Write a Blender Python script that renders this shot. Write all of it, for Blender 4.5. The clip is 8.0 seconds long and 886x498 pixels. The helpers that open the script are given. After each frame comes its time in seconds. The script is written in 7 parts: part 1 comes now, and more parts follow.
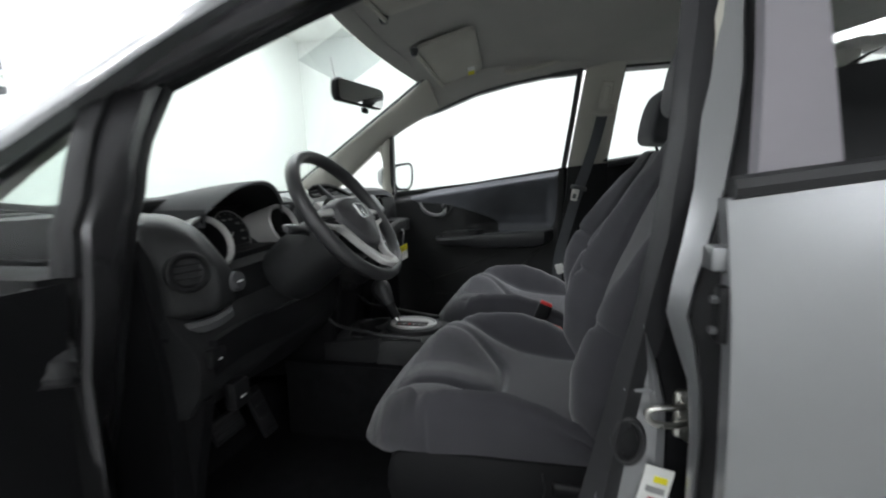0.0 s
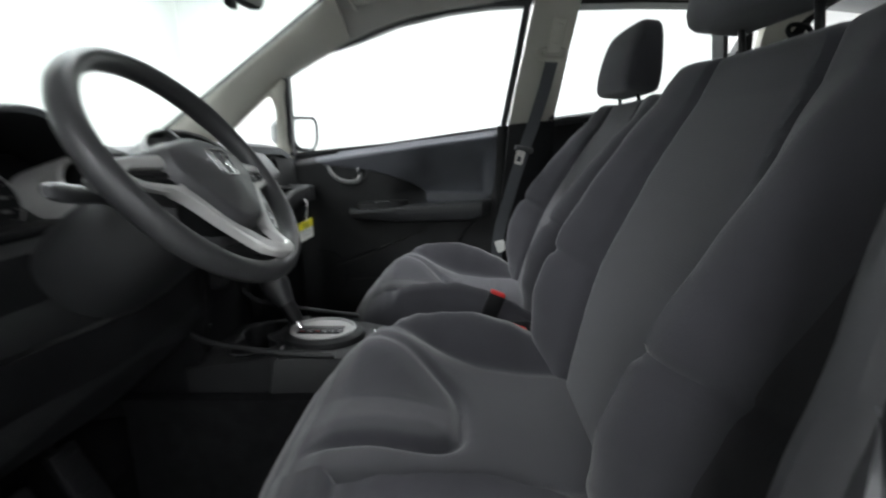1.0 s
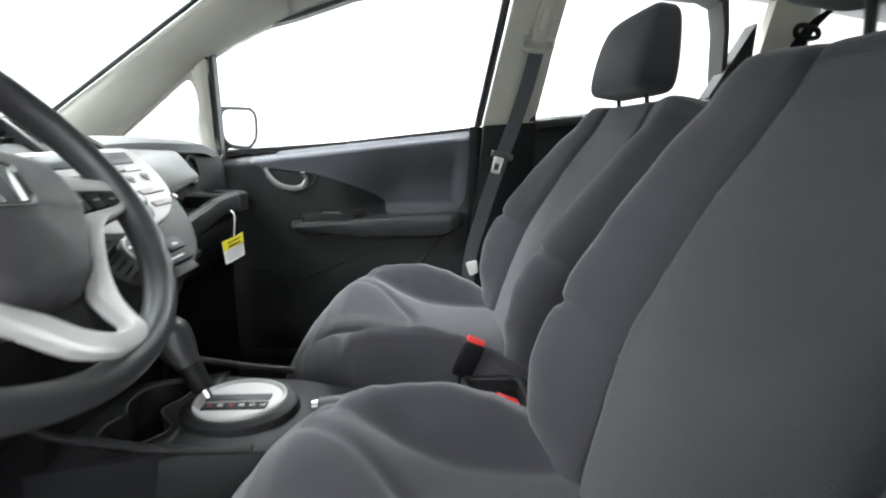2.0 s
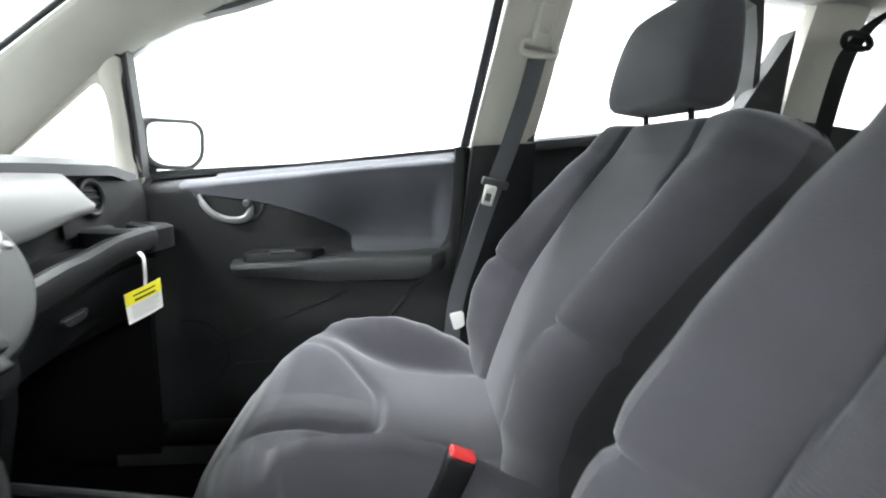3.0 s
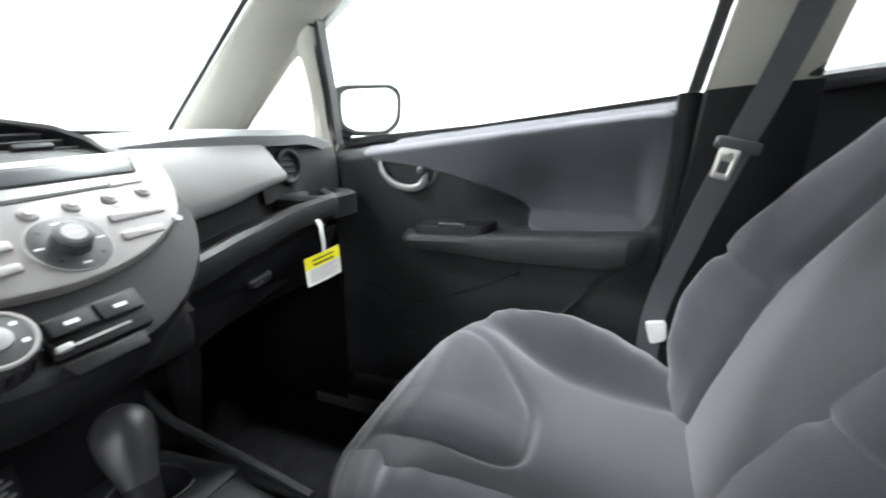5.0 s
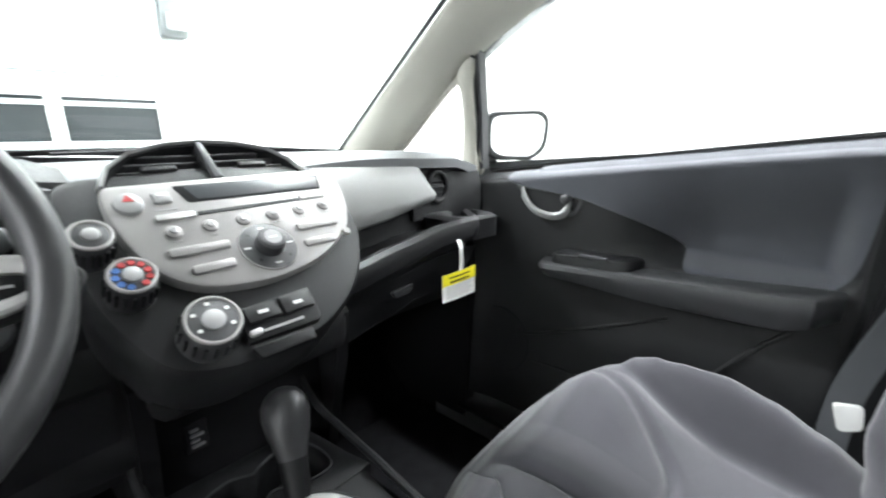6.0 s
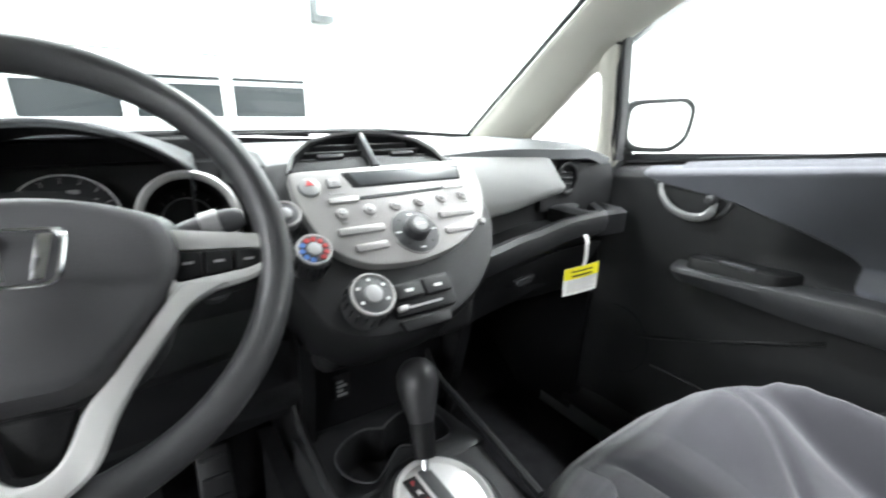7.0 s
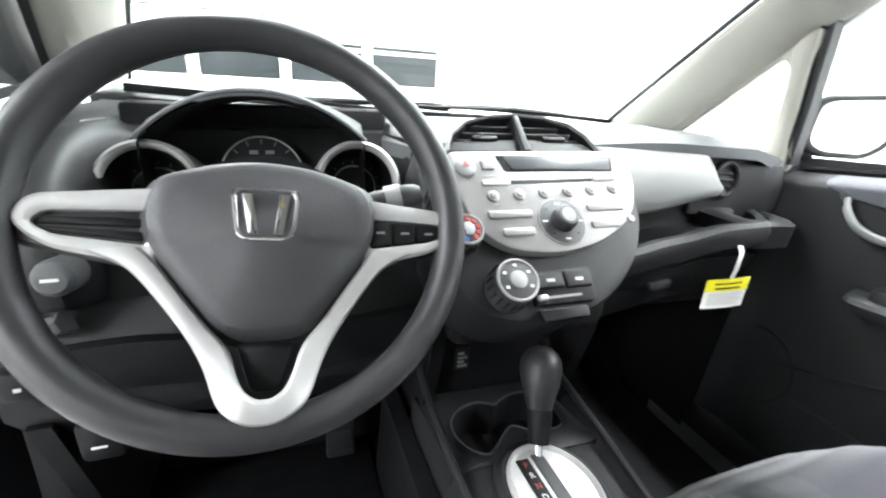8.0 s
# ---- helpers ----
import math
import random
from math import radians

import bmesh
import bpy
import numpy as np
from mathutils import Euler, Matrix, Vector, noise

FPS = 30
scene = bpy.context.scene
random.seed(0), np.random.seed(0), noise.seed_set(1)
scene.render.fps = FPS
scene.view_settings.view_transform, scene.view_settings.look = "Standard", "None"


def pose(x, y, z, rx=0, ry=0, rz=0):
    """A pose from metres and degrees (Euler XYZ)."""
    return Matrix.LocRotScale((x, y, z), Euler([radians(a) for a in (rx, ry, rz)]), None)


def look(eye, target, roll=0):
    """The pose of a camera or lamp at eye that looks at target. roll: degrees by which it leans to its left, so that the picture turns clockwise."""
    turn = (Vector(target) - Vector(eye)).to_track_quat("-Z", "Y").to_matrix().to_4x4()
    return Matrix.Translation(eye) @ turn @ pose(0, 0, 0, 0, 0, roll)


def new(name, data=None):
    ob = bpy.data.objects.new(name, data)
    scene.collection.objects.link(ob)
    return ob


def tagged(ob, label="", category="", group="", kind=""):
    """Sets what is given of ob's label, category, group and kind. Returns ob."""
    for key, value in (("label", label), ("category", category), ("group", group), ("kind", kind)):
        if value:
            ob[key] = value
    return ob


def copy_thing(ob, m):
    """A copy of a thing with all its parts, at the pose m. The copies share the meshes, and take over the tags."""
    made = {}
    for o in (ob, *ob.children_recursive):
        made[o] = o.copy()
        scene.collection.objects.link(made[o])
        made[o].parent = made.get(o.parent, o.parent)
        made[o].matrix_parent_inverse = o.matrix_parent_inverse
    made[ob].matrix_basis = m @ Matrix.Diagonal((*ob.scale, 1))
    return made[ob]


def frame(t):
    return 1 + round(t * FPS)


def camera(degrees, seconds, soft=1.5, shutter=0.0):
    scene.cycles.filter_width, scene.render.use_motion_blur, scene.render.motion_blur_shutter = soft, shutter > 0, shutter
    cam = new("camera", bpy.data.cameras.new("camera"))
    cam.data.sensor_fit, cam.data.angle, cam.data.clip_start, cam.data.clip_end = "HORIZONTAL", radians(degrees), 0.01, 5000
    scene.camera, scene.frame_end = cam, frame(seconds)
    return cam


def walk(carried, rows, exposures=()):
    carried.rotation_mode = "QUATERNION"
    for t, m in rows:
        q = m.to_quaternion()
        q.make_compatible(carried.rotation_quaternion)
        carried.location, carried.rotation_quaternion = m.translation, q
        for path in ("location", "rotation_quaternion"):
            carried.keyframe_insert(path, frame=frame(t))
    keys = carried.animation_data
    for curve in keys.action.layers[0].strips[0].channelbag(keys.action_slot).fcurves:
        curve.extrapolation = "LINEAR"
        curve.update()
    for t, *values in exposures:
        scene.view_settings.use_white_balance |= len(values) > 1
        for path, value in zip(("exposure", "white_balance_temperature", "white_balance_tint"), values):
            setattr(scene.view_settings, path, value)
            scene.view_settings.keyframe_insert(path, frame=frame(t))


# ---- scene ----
cam = camera(92.1, 8.0, soft=2.0, shutter=0.5)
PATH = [
    (0, (-1.19, -0.138, 1.099), (0.714, 0.35, 0.729), -2.0),
    (0.5, (-1.015, -0.064, 1.08), (0.915, 0.229, 0.646), -2.2),
    (1, (-0.876, -0.039, 1.044), (1.058, 0.042, 0.543), -0.4),
    (1.2, (-0.821, -0.026, 1.036), (1.101, -0.067, 0.494), 1.1),
    (2.3, (-0.566, -0.022, 1.059), (1.368, -0.146, 0.566), 1.9),
    (2.5, (-0.508, -0.034, 1.058), (1.437, -0.156, 0.608), 2.7),
    (3, (-0.396, -0.049, 1.062), (1.55, -0.225, 0.637), 2.3),
    (3.5, (-0.328, -0.071, 1.058), (1.629, -0.198, 0.666), 1.1),
    (4, (-0.276, -0.089, 1.06), (1.677, -0.161, 0.635), 2.8),
    (4.5, (-0.233, -0.092, 1.074), (1.659, 0.256, 0.527), 2.9),
    (5, (-0.219, -0.098, 1.067), (1.522, 0.658, 0.44), -1.0),
    (5.2, (-0.222, -0.094, 1.067), (1.47, 0.757, 0.438), -0.7),
    (6.3, (-0.239, -0.076, 1.089), (1.104, 1.3, 0.538), 0.2),
    (6.5, (-0.248, -0.073, 1.095), (1.023, 1.352, 0.501), 0.3),
    (7, (-0.273, -0.068, 1.103), (0.802, 1.496, 0.469), 1.0),
    (7.3, (-0.295, -0.062, 1.102), (0.613, 1.576, 0.399), 0.7),
    (7.5, (-0.307, -0.059, 1.106), (0.498, 1.616, 0.368), 1.5),
    (8, (-0.326, -0.047, 1.114), (0.321, 1.688, 0.358), 4.0),
]
EXPOSURES = [(0, -0.55), (0.5, -0.45), (1.0, -0.25), (1.7, 0.5), (2.5, 1.12), (3.5, 1.32), (4.4, 1.30), (5, 1.18), (6.5, 1.15), (7, 1.2), (8, 1.52)]
walk(cam, [(t, look(eye, target, roll)) for t, eye, target, roll in PATH], EXPOSURES)

# ---- world and lights ----
world = bpy.data.worlds.new("world")
scene.world = world
world.use_nodes = True
world.node_tree.nodes["Background"].inputs[0].default_value = (0.9, 0.95, 1.0, 1)
world.node_tree.nodes["Background"].inputs[1].default_value = 0.3


# ---- materials ----
def material(name, color, rough=0.6, metal=0.0, vary=0.12, vscale=6.0, grain=0.0, gscale=600.0, coat=0.0, spec=0.5, emit=0.0, sheen=0.0):
    """A principled surface: slow colour drift, and a fine relief of the given strength and scale."""
    m = bpy.data.materials.new(name)
    m.use_nodes = True
    nt = m.node_tree
    b = nt.nodes["Principled BSDF"]
    b.inputs["Roughness"].default_value = rough
    b.inputs["Metallic"].default_value = metal
    b.inputs["Coat Weight"].default_value = coat
    b.inputs["Specular IOR Level"].default_value = spec
    b.inputs["Sheen Weight"].default_value = sheen
    b.inputs["Base Color"].default_value = (*color, 1)
    tc = nt.nodes.new("ShaderNodeTexCoord")
    if vary:
        n = nt.nodes.new("ShaderNodeTexNoise")
        n.inputs["Scale"].default_value = vscale
        n.inputs["Detail"].default_value = 6
        nt.links.new(tc.outputs["Object"], n.inputs["Vector"])
        r = nt.nodes.new("ShaderNodeMapRange")
        r.inputs[1].default_value, r.inputs[2].default_value = 0.3, 0.7
        r.inputs[3].default_value, r.inputs[4].default_value = 1 - vary, 1 + vary
        nt.links.new(n.outputs["Fac"], r.inputs[0])
        x = nt.nodes.new("ShaderNodeVectorMath")
        x.operation = "SCALE"
        x.inputs[0].default_value = color
        nt.links.new(r.outputs[0], x.inputs["Scale"])
        nt.links.new(x.outputs[0], b.inputs["Base Color"])
        r2 = nt.nodes.new("ShaderNodeMapRange")
        r2.inputs[3].default_value, r2.inputs[4].default_value = max(0.02, rough - 0.08), min(1, rough + 0.08)
        nt.links.new(n.outputs["Fac"], r2.inputs[0])
        nt.links.new(r2.outputs[0], b.inputs["Roughness"])
    if grain:
        g = nt.nodes.new("ShaderNodeTexNoise")
        g.inputs["Scale"].default_value = gscale
        g.inputs["Detail"].default_value = 3
        nt.links.new(tc.outputs["Object"], g.inputs["Vector"])
        bp = nt.nodes.new("ShaderNodeBump")
        bp.inputs["Strength"].default_value = grain
        bp.inputs["Distance"].default_value = 0.002
        nt.links.new(g.outputs["Fac"], bp.inputs["Height"])
        nt.links.new(bp.outputs[0], b.inputs["Normal"])
    if emit:
        b.inputs["Emission Color"].default_value = (*color, 1)
        b.inputs["Emission Strength"].default_value = emit
    return m


def cloth(name, color, rib=0.0, weave=900.0):
    """Woven seat cloth: a fine cross weave with, on the inserts, faint ribs."""
    m = material(name, color, 0.95, 0, 0.10, 9.0, 0.35, weave, sheen=0.3, spec=0.2)
    if rib:
        nt = m.node_tree
        b = nt.nodes["Principled BSDF"]
        old = b.inputs["Normal"].links[0].from_node
        tc = nt.nodes.new("ShaderNodeTexCoord")
        w = nt.nodes.new("ShaderNodeTexWave")
        w.bands_direction = "Z"
        w.inputs["Scale"].default_value = rib
        w.inputs["Distortion"].default_value = 1.2
        w.inputs["Detail"].default_value = 2
        nt.links.new(tc.outputs["Object"], w.inputs["Vector"])
        bp = nt.nodes.new("ShaderNodeBump")
        bp.inputs["Strength"].default_value = 0.14
        bp.inputs["Distance"].default_value = 0.0011
        nt.links.new(w.outputs["Fac"], bp.inputs["Height"])
        nt.links.new(old.outputs[0], bp.inputs["Normal"])
        nt.links.new(bp.outputs[0], b.inputs["Normal"])
    return m


def glass(name, tint):
    """Car glazing: lets tinted light through and mirrors by its gloss."""
    m = bpy.data.materials.new(name)
    m.use_nodes = True
    nt = m.node_tree
    nt.nodes.clear()
    out = nt.nodes.new("ShaderNodeOutputMaterial")
    tr = nt.nodes.new("ShaderNodeBsdfTransparent")
    tr.inputs[0].default_value = (*tint, 1)
    gl = nt.nodes.new("ShaderNodeBsdfGlossy")
    gl.inputs["Roughness"].default_value = 0.01
    lw = nt.nodes.new("ShaderNodeLayerWeight")
    pw = nt.nodes.new("ShaderNodeMath")
    pw.operation = "POWER"
    pw.inputs[1].default_value = 5.0
    nt.links.new(lw.outputs["Facing"], pw.inputs[0])
    fr = nt.nodes.new("ShaderNodeMapRange")
    fr.inputs[3].default_value, fr.inputs[4].default_value = 0.05, 0.7
    nt.links.new(pw.outputs[0], fr.inputs[0])
    mix = nt.nodes.new("ShaderNodeMixShader")
    nt.links.new(fr.outputs[0], mix.inputs[0])
    nt.links.new(tr.outputs[0], mix.inputs[1])
    nt.links.new(gl.outputs[0], mix.inputs[2])
    nt.links.new(mix.outputs[0], out.inputs[0])
    return m


SEAT = cloth("seat cloth", (0.046, 0.0450, 0.0520))
SEAT_INSERT = cloth("ribbed seat cloth", (0.046, 0.0450, 0.0520), rib=85)
# dark side cloth, with the shade on the seat sides put into its colour
SEAT_SIDE_SHADED = cloth("shaded seat side cloth", (0.022, 0.021, 0.024))
DOOR_CLOTH = cloth("door cloth", (0.076, 0.079, 0.091))
PLASTIC = material("charcoal plastic", (0.0145, 0.0148, 0.016), 0.5, 0, 0.1, 8, 0.25, 700, spec=0.32)
PLASTIC_MID = material("grey grained plastic", (0.046, 0.047, 0.050), 0.48, 0, 0.08, 8, 0.25, 700)
DASH_TOP = material("dash top plastic", (0.13, 0.135, 0.14), 0.6, 0, 0.08, 6, 0.3, 600)
BLACK = material("black plastic", (0.008, 0.008, 0.009), 0.5, 0, 0.15, 10, 0.15, 500, spec=0.22)
RUBBER = material("black rubber", (0.014, 0.014, 0.016), 0.55, 0, 0.15, 12, 0.1, 300)
RIM = material("steering wheel urethane", (0.034, 0.034, 0.036), 0.40, 0, 0.08, 15, 0.08, 900)
HUB = material("soft charcoal airbag cover", (0.052, 0.051, 0.055), 0.5, 0, 0.06, 12, 0.15, 700)
SILVER = material("silver painted trim", (0.52, 0.515, 0.51), 0.36, 0.25, 0.05, 12, 0.05, 900)
SILVER_PAD = material("silver grey dash pad", (0.26, 0.26, 0.258), 0.44, 0.12, 0.05, 7, 0.12, 700)
RADIO = material("silver radio face", (0.31, 0.30, 0.295), 0.40, 0.2, 0.04, 10, 0.06, 900)
BEIGE = material("pale grey trim", (0.50, 0.485, 0.43), 0.75, 0, 0.05, 5, 0.2, 500)
HEADLINER = material("headliner fabric", (0.46, 0.45, 0.42), 0.95, 0, 0.05, 5, 0.35, 800)
CARPET = material("black carpet", (0.010, 0.010, 0.011), 1.0, 0, 0.3, 30, 0.9, 500, spec=0.1)
SATIN = material("satin grey metal paint", (0.33, 0.33, 0.33), 0.35, 0.3, 0.05, 20)
MATTE = material("matte black plastic", (0.010, 0.010, 0.011), 0.8, 0, 0.1, 10, 0.1, 500, spec=0.2)
GAUGE_MARK = material("grey gauge print", (0.16, 0.16, 0.16), 0.6, 0, 0)
CHROME = material("chrome", (0.85, 0.85, 0.86), 0.08, 1.0, 0.02, 10)
STEEL = material("zinc steel", (0.62, 0.61, 0.58), 0.3, 1.0, 0.12, 40)
PAINT = material("grey metallic paint", (0.23, 0.233, 0.244), 0.32, 0.6, 0.03, 5, 0.03, 1500, coat=0.8)
FILM = material("window pillar film", (0.23, 0.218, 0.238), 0.18, 0.1, 0.06, 6, 0.04, 600)
# darker copy of the body paint: shade on post and roof frame as colour
PAINT_SHADED = material("shaded grey paint", (0.05, 0.049, 0.053), 0.22, 0.2, 0.06, 6, 0.05, 600)
RED = material("red buckle plastic", (0.60, 0.035, 0.035), 0.4, 0, 0.06, 30)
RED_MARK = material("red marking", (0.42, 0.035, 0.035), 0.5, 0, 0)
BLUE_MARK = material("blue marking", (0.05, 0.14, 0.40), 0.5, 0, 0)
GREY_BUTTON = material("grey button", (0.30, 0.30, 0.30), 0.45, 0, 0.05, 20)
MARK = material("white marking", (0.75, 0.75, 0.75), 0.6, 0, 0)
SCREEN = material("display window", (0.045, 0.05, 0.055), 0.34, 0, 0.08, 10)
BELT = material("seat belt webbing", (0.075, 0.08, 0.088), 0.7, 0, 0.06, 20, 0.5, 1200)
TAG_YELLOW = material("yellow card", (0.80, 0.72, 0.02), 0.6, 0, 0.03)
TAG_WHITE = material("white card", (0.75, 0.75, 0.73), 0.6, 0, 0.04)
WALL_WHITE = material("white painted wall", (0.82, 0.82, 0.81), 0.7, 0, 0.03, 0.6, 0.1, 60)
DOOR_PANEL = material("white garage door panel", (0.78, 0.79, 0.80), 0.5, 0, 0.03, 1.0)
DOOR_PANE = material("grey garage door window", (0.035, 0.038, 0.042), 0.15, 0, 0.06, 2.0)
CONCRETE = material("painted concrete floor", (0.42, 0.42, 0.41), 0.4, 0, 0.12, 1.2, 0.2, 40)
LAMP = material("fluorescent diffuser", (0.93, 0.97, 1.0), 0.5, 0, 0, emit=90.0)
GLASS = glass("window glass", (0.90, 0.94, 0.92))
WINDSHIELD = glass("windshield glass", (0.80, 0.87, 0.83))
MIRROR = material("mirror silver", (0.86, 0.87, 0.88), 0.02, 1.0, 0)


# ---- geometry helpers ----
BASE = {}
# The cabin's plan is drawn askew by a few degrees; TRUE sets it level and square about the passenger door.
PIVOT = Vector((0.6, 0.3, 0.95))
TRUE = Matrix.Translation(PIVOT) @ Matrix.Rotation(radians(1.5), 4, "Z") @ Matrix.Rotation(radians(3.1), 4, "Y") @ Matrix.Translation(-PIVOT)
SET = [Matrix()]


def set_true(anchor=None):
    """What follows stands in the trued plan; with an anchor it keeps its own upright and only moves there."""
    SET[0] = TRUE if anchor is None else Matrix.Translation(TRUE @ Vector(anchor) - Vector(anchor))


def thing(name, loc, label, category, group="", kind=""):
    ob = new(name)
    loc = SET[0] @ Vector(loc)
    ob.location = loc
    BASE[ob] = Matrix.Translation(loc).inverted()
    return tagged(ob, label, category, group, kind)


def part(name, bm, mat, parent=None, label="", smooth=0.6):
    bmesh.ops.recalc_face_normals(bm, faces=bm.faces)
    for f in bm.faces:
        f.smooth = True
    for e in bm.edges:
        if len(e.link_faces) == 2 and e.calc_face_angle(0) > smooth:
            e.smooth = False
    bmesh.ops.transform(bm, matrix=SET[0], verts=bm.verts)
    me = bpy.data.meshes.new(name)
    bm.to_mesh(me)
    bm.free()
    for m in mat if isinstance(mat, (list, tuple)) else (mat,):
        me.materials.append(m)
    ob = new(name, me)
    if parent is not None:
        ob.parent = parent
        ob.matrix_parent_inverse = BASE.get(parent, Matrix())
    return tagged(ob, label)


def solo(name, bm, mat, label, category, group="", kind="", smooth=0.6):
    return tagged(part(name, bm, mat, None, "", smooth), label, category, group, kind)


def box(lo, hi, bevel=0.0, seg=2, m=None, bm=None):
    bm = bm or bmesh.new()
    c = [(a + b) / 2 for a, b in zip(lo, hi)]
    s = [abs(b - a) for a, b in zip(lo, hi)]
    t = bmesh.new()
    bmesh.ops.create_cube(t, size=1, matrix=Matrix.Translation(c) @ Matrix.Diagonal((*s, 1)))
    if bevel:
        bmesh.ops.bevel(t, geom=t.edges[:], offset=min(bevel, 0.49 * min(s)), segments=seg, profile=0.5, affect="EDGES")
    if m is not None:
        bmesh.ops.transform(t, matrix=m, verts=t.verts)
    return merge(bm, t)


def merge(bm, t):
    me = bpy.data.meshes.new("t")
    t.to_mesh(me)
    t.free()
    bm.from_mesh(me)
    bpy.data.meshes.remove(me)
    return bm


def loft(rings, closed=True, cap=True, loop=False, bm=None):
    """Skin through rings of points; closed: each ring is a loop; loop: the last ring joins the first."""
    bm = bm or bmesh.new()
    rows = [[bm.verts.new(p) for p in r] for r in rings]
    n = len(rows[0])
    pairs = list(zip(rows, rows[1:])) + ([(rows[-1], rows[0])] if loop else [])
    for a, b in pairs:
        for i in range(n if closed else n - 1):
            j = (i + 1) % n
            try:
                bm.faces.new((a[i], a[j], b[j], b[i]))
            except ValueError:
                pass
    if cap and closed and not loop:
        bm.faces.new(rows[0][::-1])
        bm.faces.new(rows[-1])
    return bm


def tube(pts, r, seg=10, loop=False, flat=1.0, bm=None, cap=True):
    """A round bar along a path; r may change along it; flat squeezes it along the path's second normal."""
    pts = [Vector(p) for p in pts]
    n = len(pts)
    rs = r if isinstance(r, (list, tuple)) else [r] * n
    rings, side = [], None
    for i, p in enumerate(pts):
        a = pts[(i - 1) % n] if (loop or i) else p
        b = pts[(i + 1) % n] if (loop or i < n - 1) else p
        d = (b - a).normalized()
        if side is None:
            side = d.orthogonal().normalized()
        side = (side - d * side.dot(d)).normalized()
        up = d.cross(side)
        rings.append([p + rs[i] * (math.cos(k) * side + flat * math.sin(k) * up) for k in [2 * math.pi * j / seg for j in range(seg)]])
    return loft(rings, True, cap, loop, bm)


def spline(pts, n=8, loop=False):
    """Catmull-Rom through the points."""
    P = [Vector(p) for p in pts]
    out = []
    m = len(P)
    for i in range(m if loop else m - 1):
        a, b, c, d = (P[(i + k) % m] if loop else P[max(0, min(m - 1, i + k))] for k in (-1, 0, 1, 2))
        for j in range(n):
            t = j / n
            out.append(0.5 * ((2 * b) + (c - a) * t + (2 * a - 5 * b + 4 * c - d) * t * t + (3 * b - a - 3 * c + d) * t ** 3))
    if not loop:
        out.append(P[-1])
    return out


def rounded(pts, r, n=5):
    """A polygon's outline in the plane, its corners rounded."""
    out = []
    m = len(pts)
    for i in range(m):
        a, b, c = (Vector((*pts[(i + k) % m], 0)) for k in (-1, 0, 1))
        rr = min(r[i] if isinstance(r, (list, tuple)) else r, 0.48 * (a - b).length, 0.48 * (c - b).length)
        p, q = b + (a - b).normalized() * rr, b + (c - b).normalized() * rr
        for j in range(n + 1):
            t = j / n
            v = p * (1 - t) ** 2 + b * 2 * t * (1 - t) + q * t * t
            out.append((v.x, v.y))
    return out


def plate(outline, place, depth, bevel=0.0, bm=None):
    """A plate with that outline in (a, b), from c = -depth to c = 0, its front edge eased by bevel; place(a, b, c) sets it in space."""
    bm = bm or bmesh.new()

    def ring(shrink, c):
        out = []
        m = len(outline)
        for i in range(m):
            a, b, d = outline[i - 1], outline[i], outline[(i + 1) % m]
            t = Vector((d[0] - a[0], d[1] - a[1]))
            nrm = Vector((t.y, -t.x)).normalized() if t.length > 1e-9 else Vector((0, 0))
            out.append(place(b[0] - nrm.x * shrink * SIGN, b[1] - nrm.y * shrink * SIGN, c))
        return out

    area = sum(outline[i - 1][0] * outline[i][1] - outline[i][0] * outline[i - 1][1] for i in range(len(outline)))
    SIGN = 1 if area > 0 else -1
    rings = [ring(0, -depth), ring(0, -bevel)]
    if bevel:
        rings += [ring(bevel * 0.3, -bevel * 0.3), ring(bevel, 0)]
    return loft(rings, True, True, False, bm)


def band(outer, inner, place, depth, bevel=0.0):
    """A flat ring between two outlines with the same number of points."""
    def mid(t):
        return [(a[0] * (1 - t) + b[0] * t, a[1] * (1 - t) + b[1] * t) for a, b in zip(outer, inner)]
    rings = [[place(*p, -depth) for p in outer], [place(*p, -bevel) for p in outer], [place(*p, 0) for p in mid(0.25)],
             [place(*p, 0) for p in mid(0.75)], [place(*p, -bevel) for p in inner], [place(*p, -depth) for p in inner]]
    return loft(rings, True, False, True)


def sheet(f, nu, nv, thick=0.0, down=(0, 0, -1)):
    """A surface f(u, v), u and v from 0 to 1, thickened along down."""
    bm = bmesh.new()
    g = [[bm.verts.new(f(i / nu, j / nv)) for j in range(nv + 1)] for i in range(nu + 1)]
    for i in range(nu):
        for j in range(nv):
            bm.faces.new((g[i][j], g[i + 1][j], g[i + 1][j + 1], g[i][j + 1]))
    if thick:
        d = Vector(down) * thick
        h = [[bm.verts.new(v.co + d) for v in r] for r in g]
        for i in range(nu):
            for j in range(nv):
                bm.faces.new((h[i][j], h[i][j + 1], h[i + 1][j + 1], h[i + 1][j]))
        edge = [(i, 0) for i in range(nu)] + [(nu, j) for j in range(nv)] + [(i, nv) for i in range(nu, 0, -1)] + [(0, j) for j in range(nv, 0, -1)]
        for a, b in zip(edge, edge[1:] + edge[:1]):
            bm.faces.new((g[a[0]][a[1]], h[a[0]][a[1]], h[b[0]][b[1]], g[b[0]][b[1]]))
    return bm


def smoothstep(a, b, x):
    t = max(0.0, min(1.0, (x - a) / (b - a)))
    return t * t * (3 - 2 * t)


def mix(a, b, t):
    return a + (b - a) * t


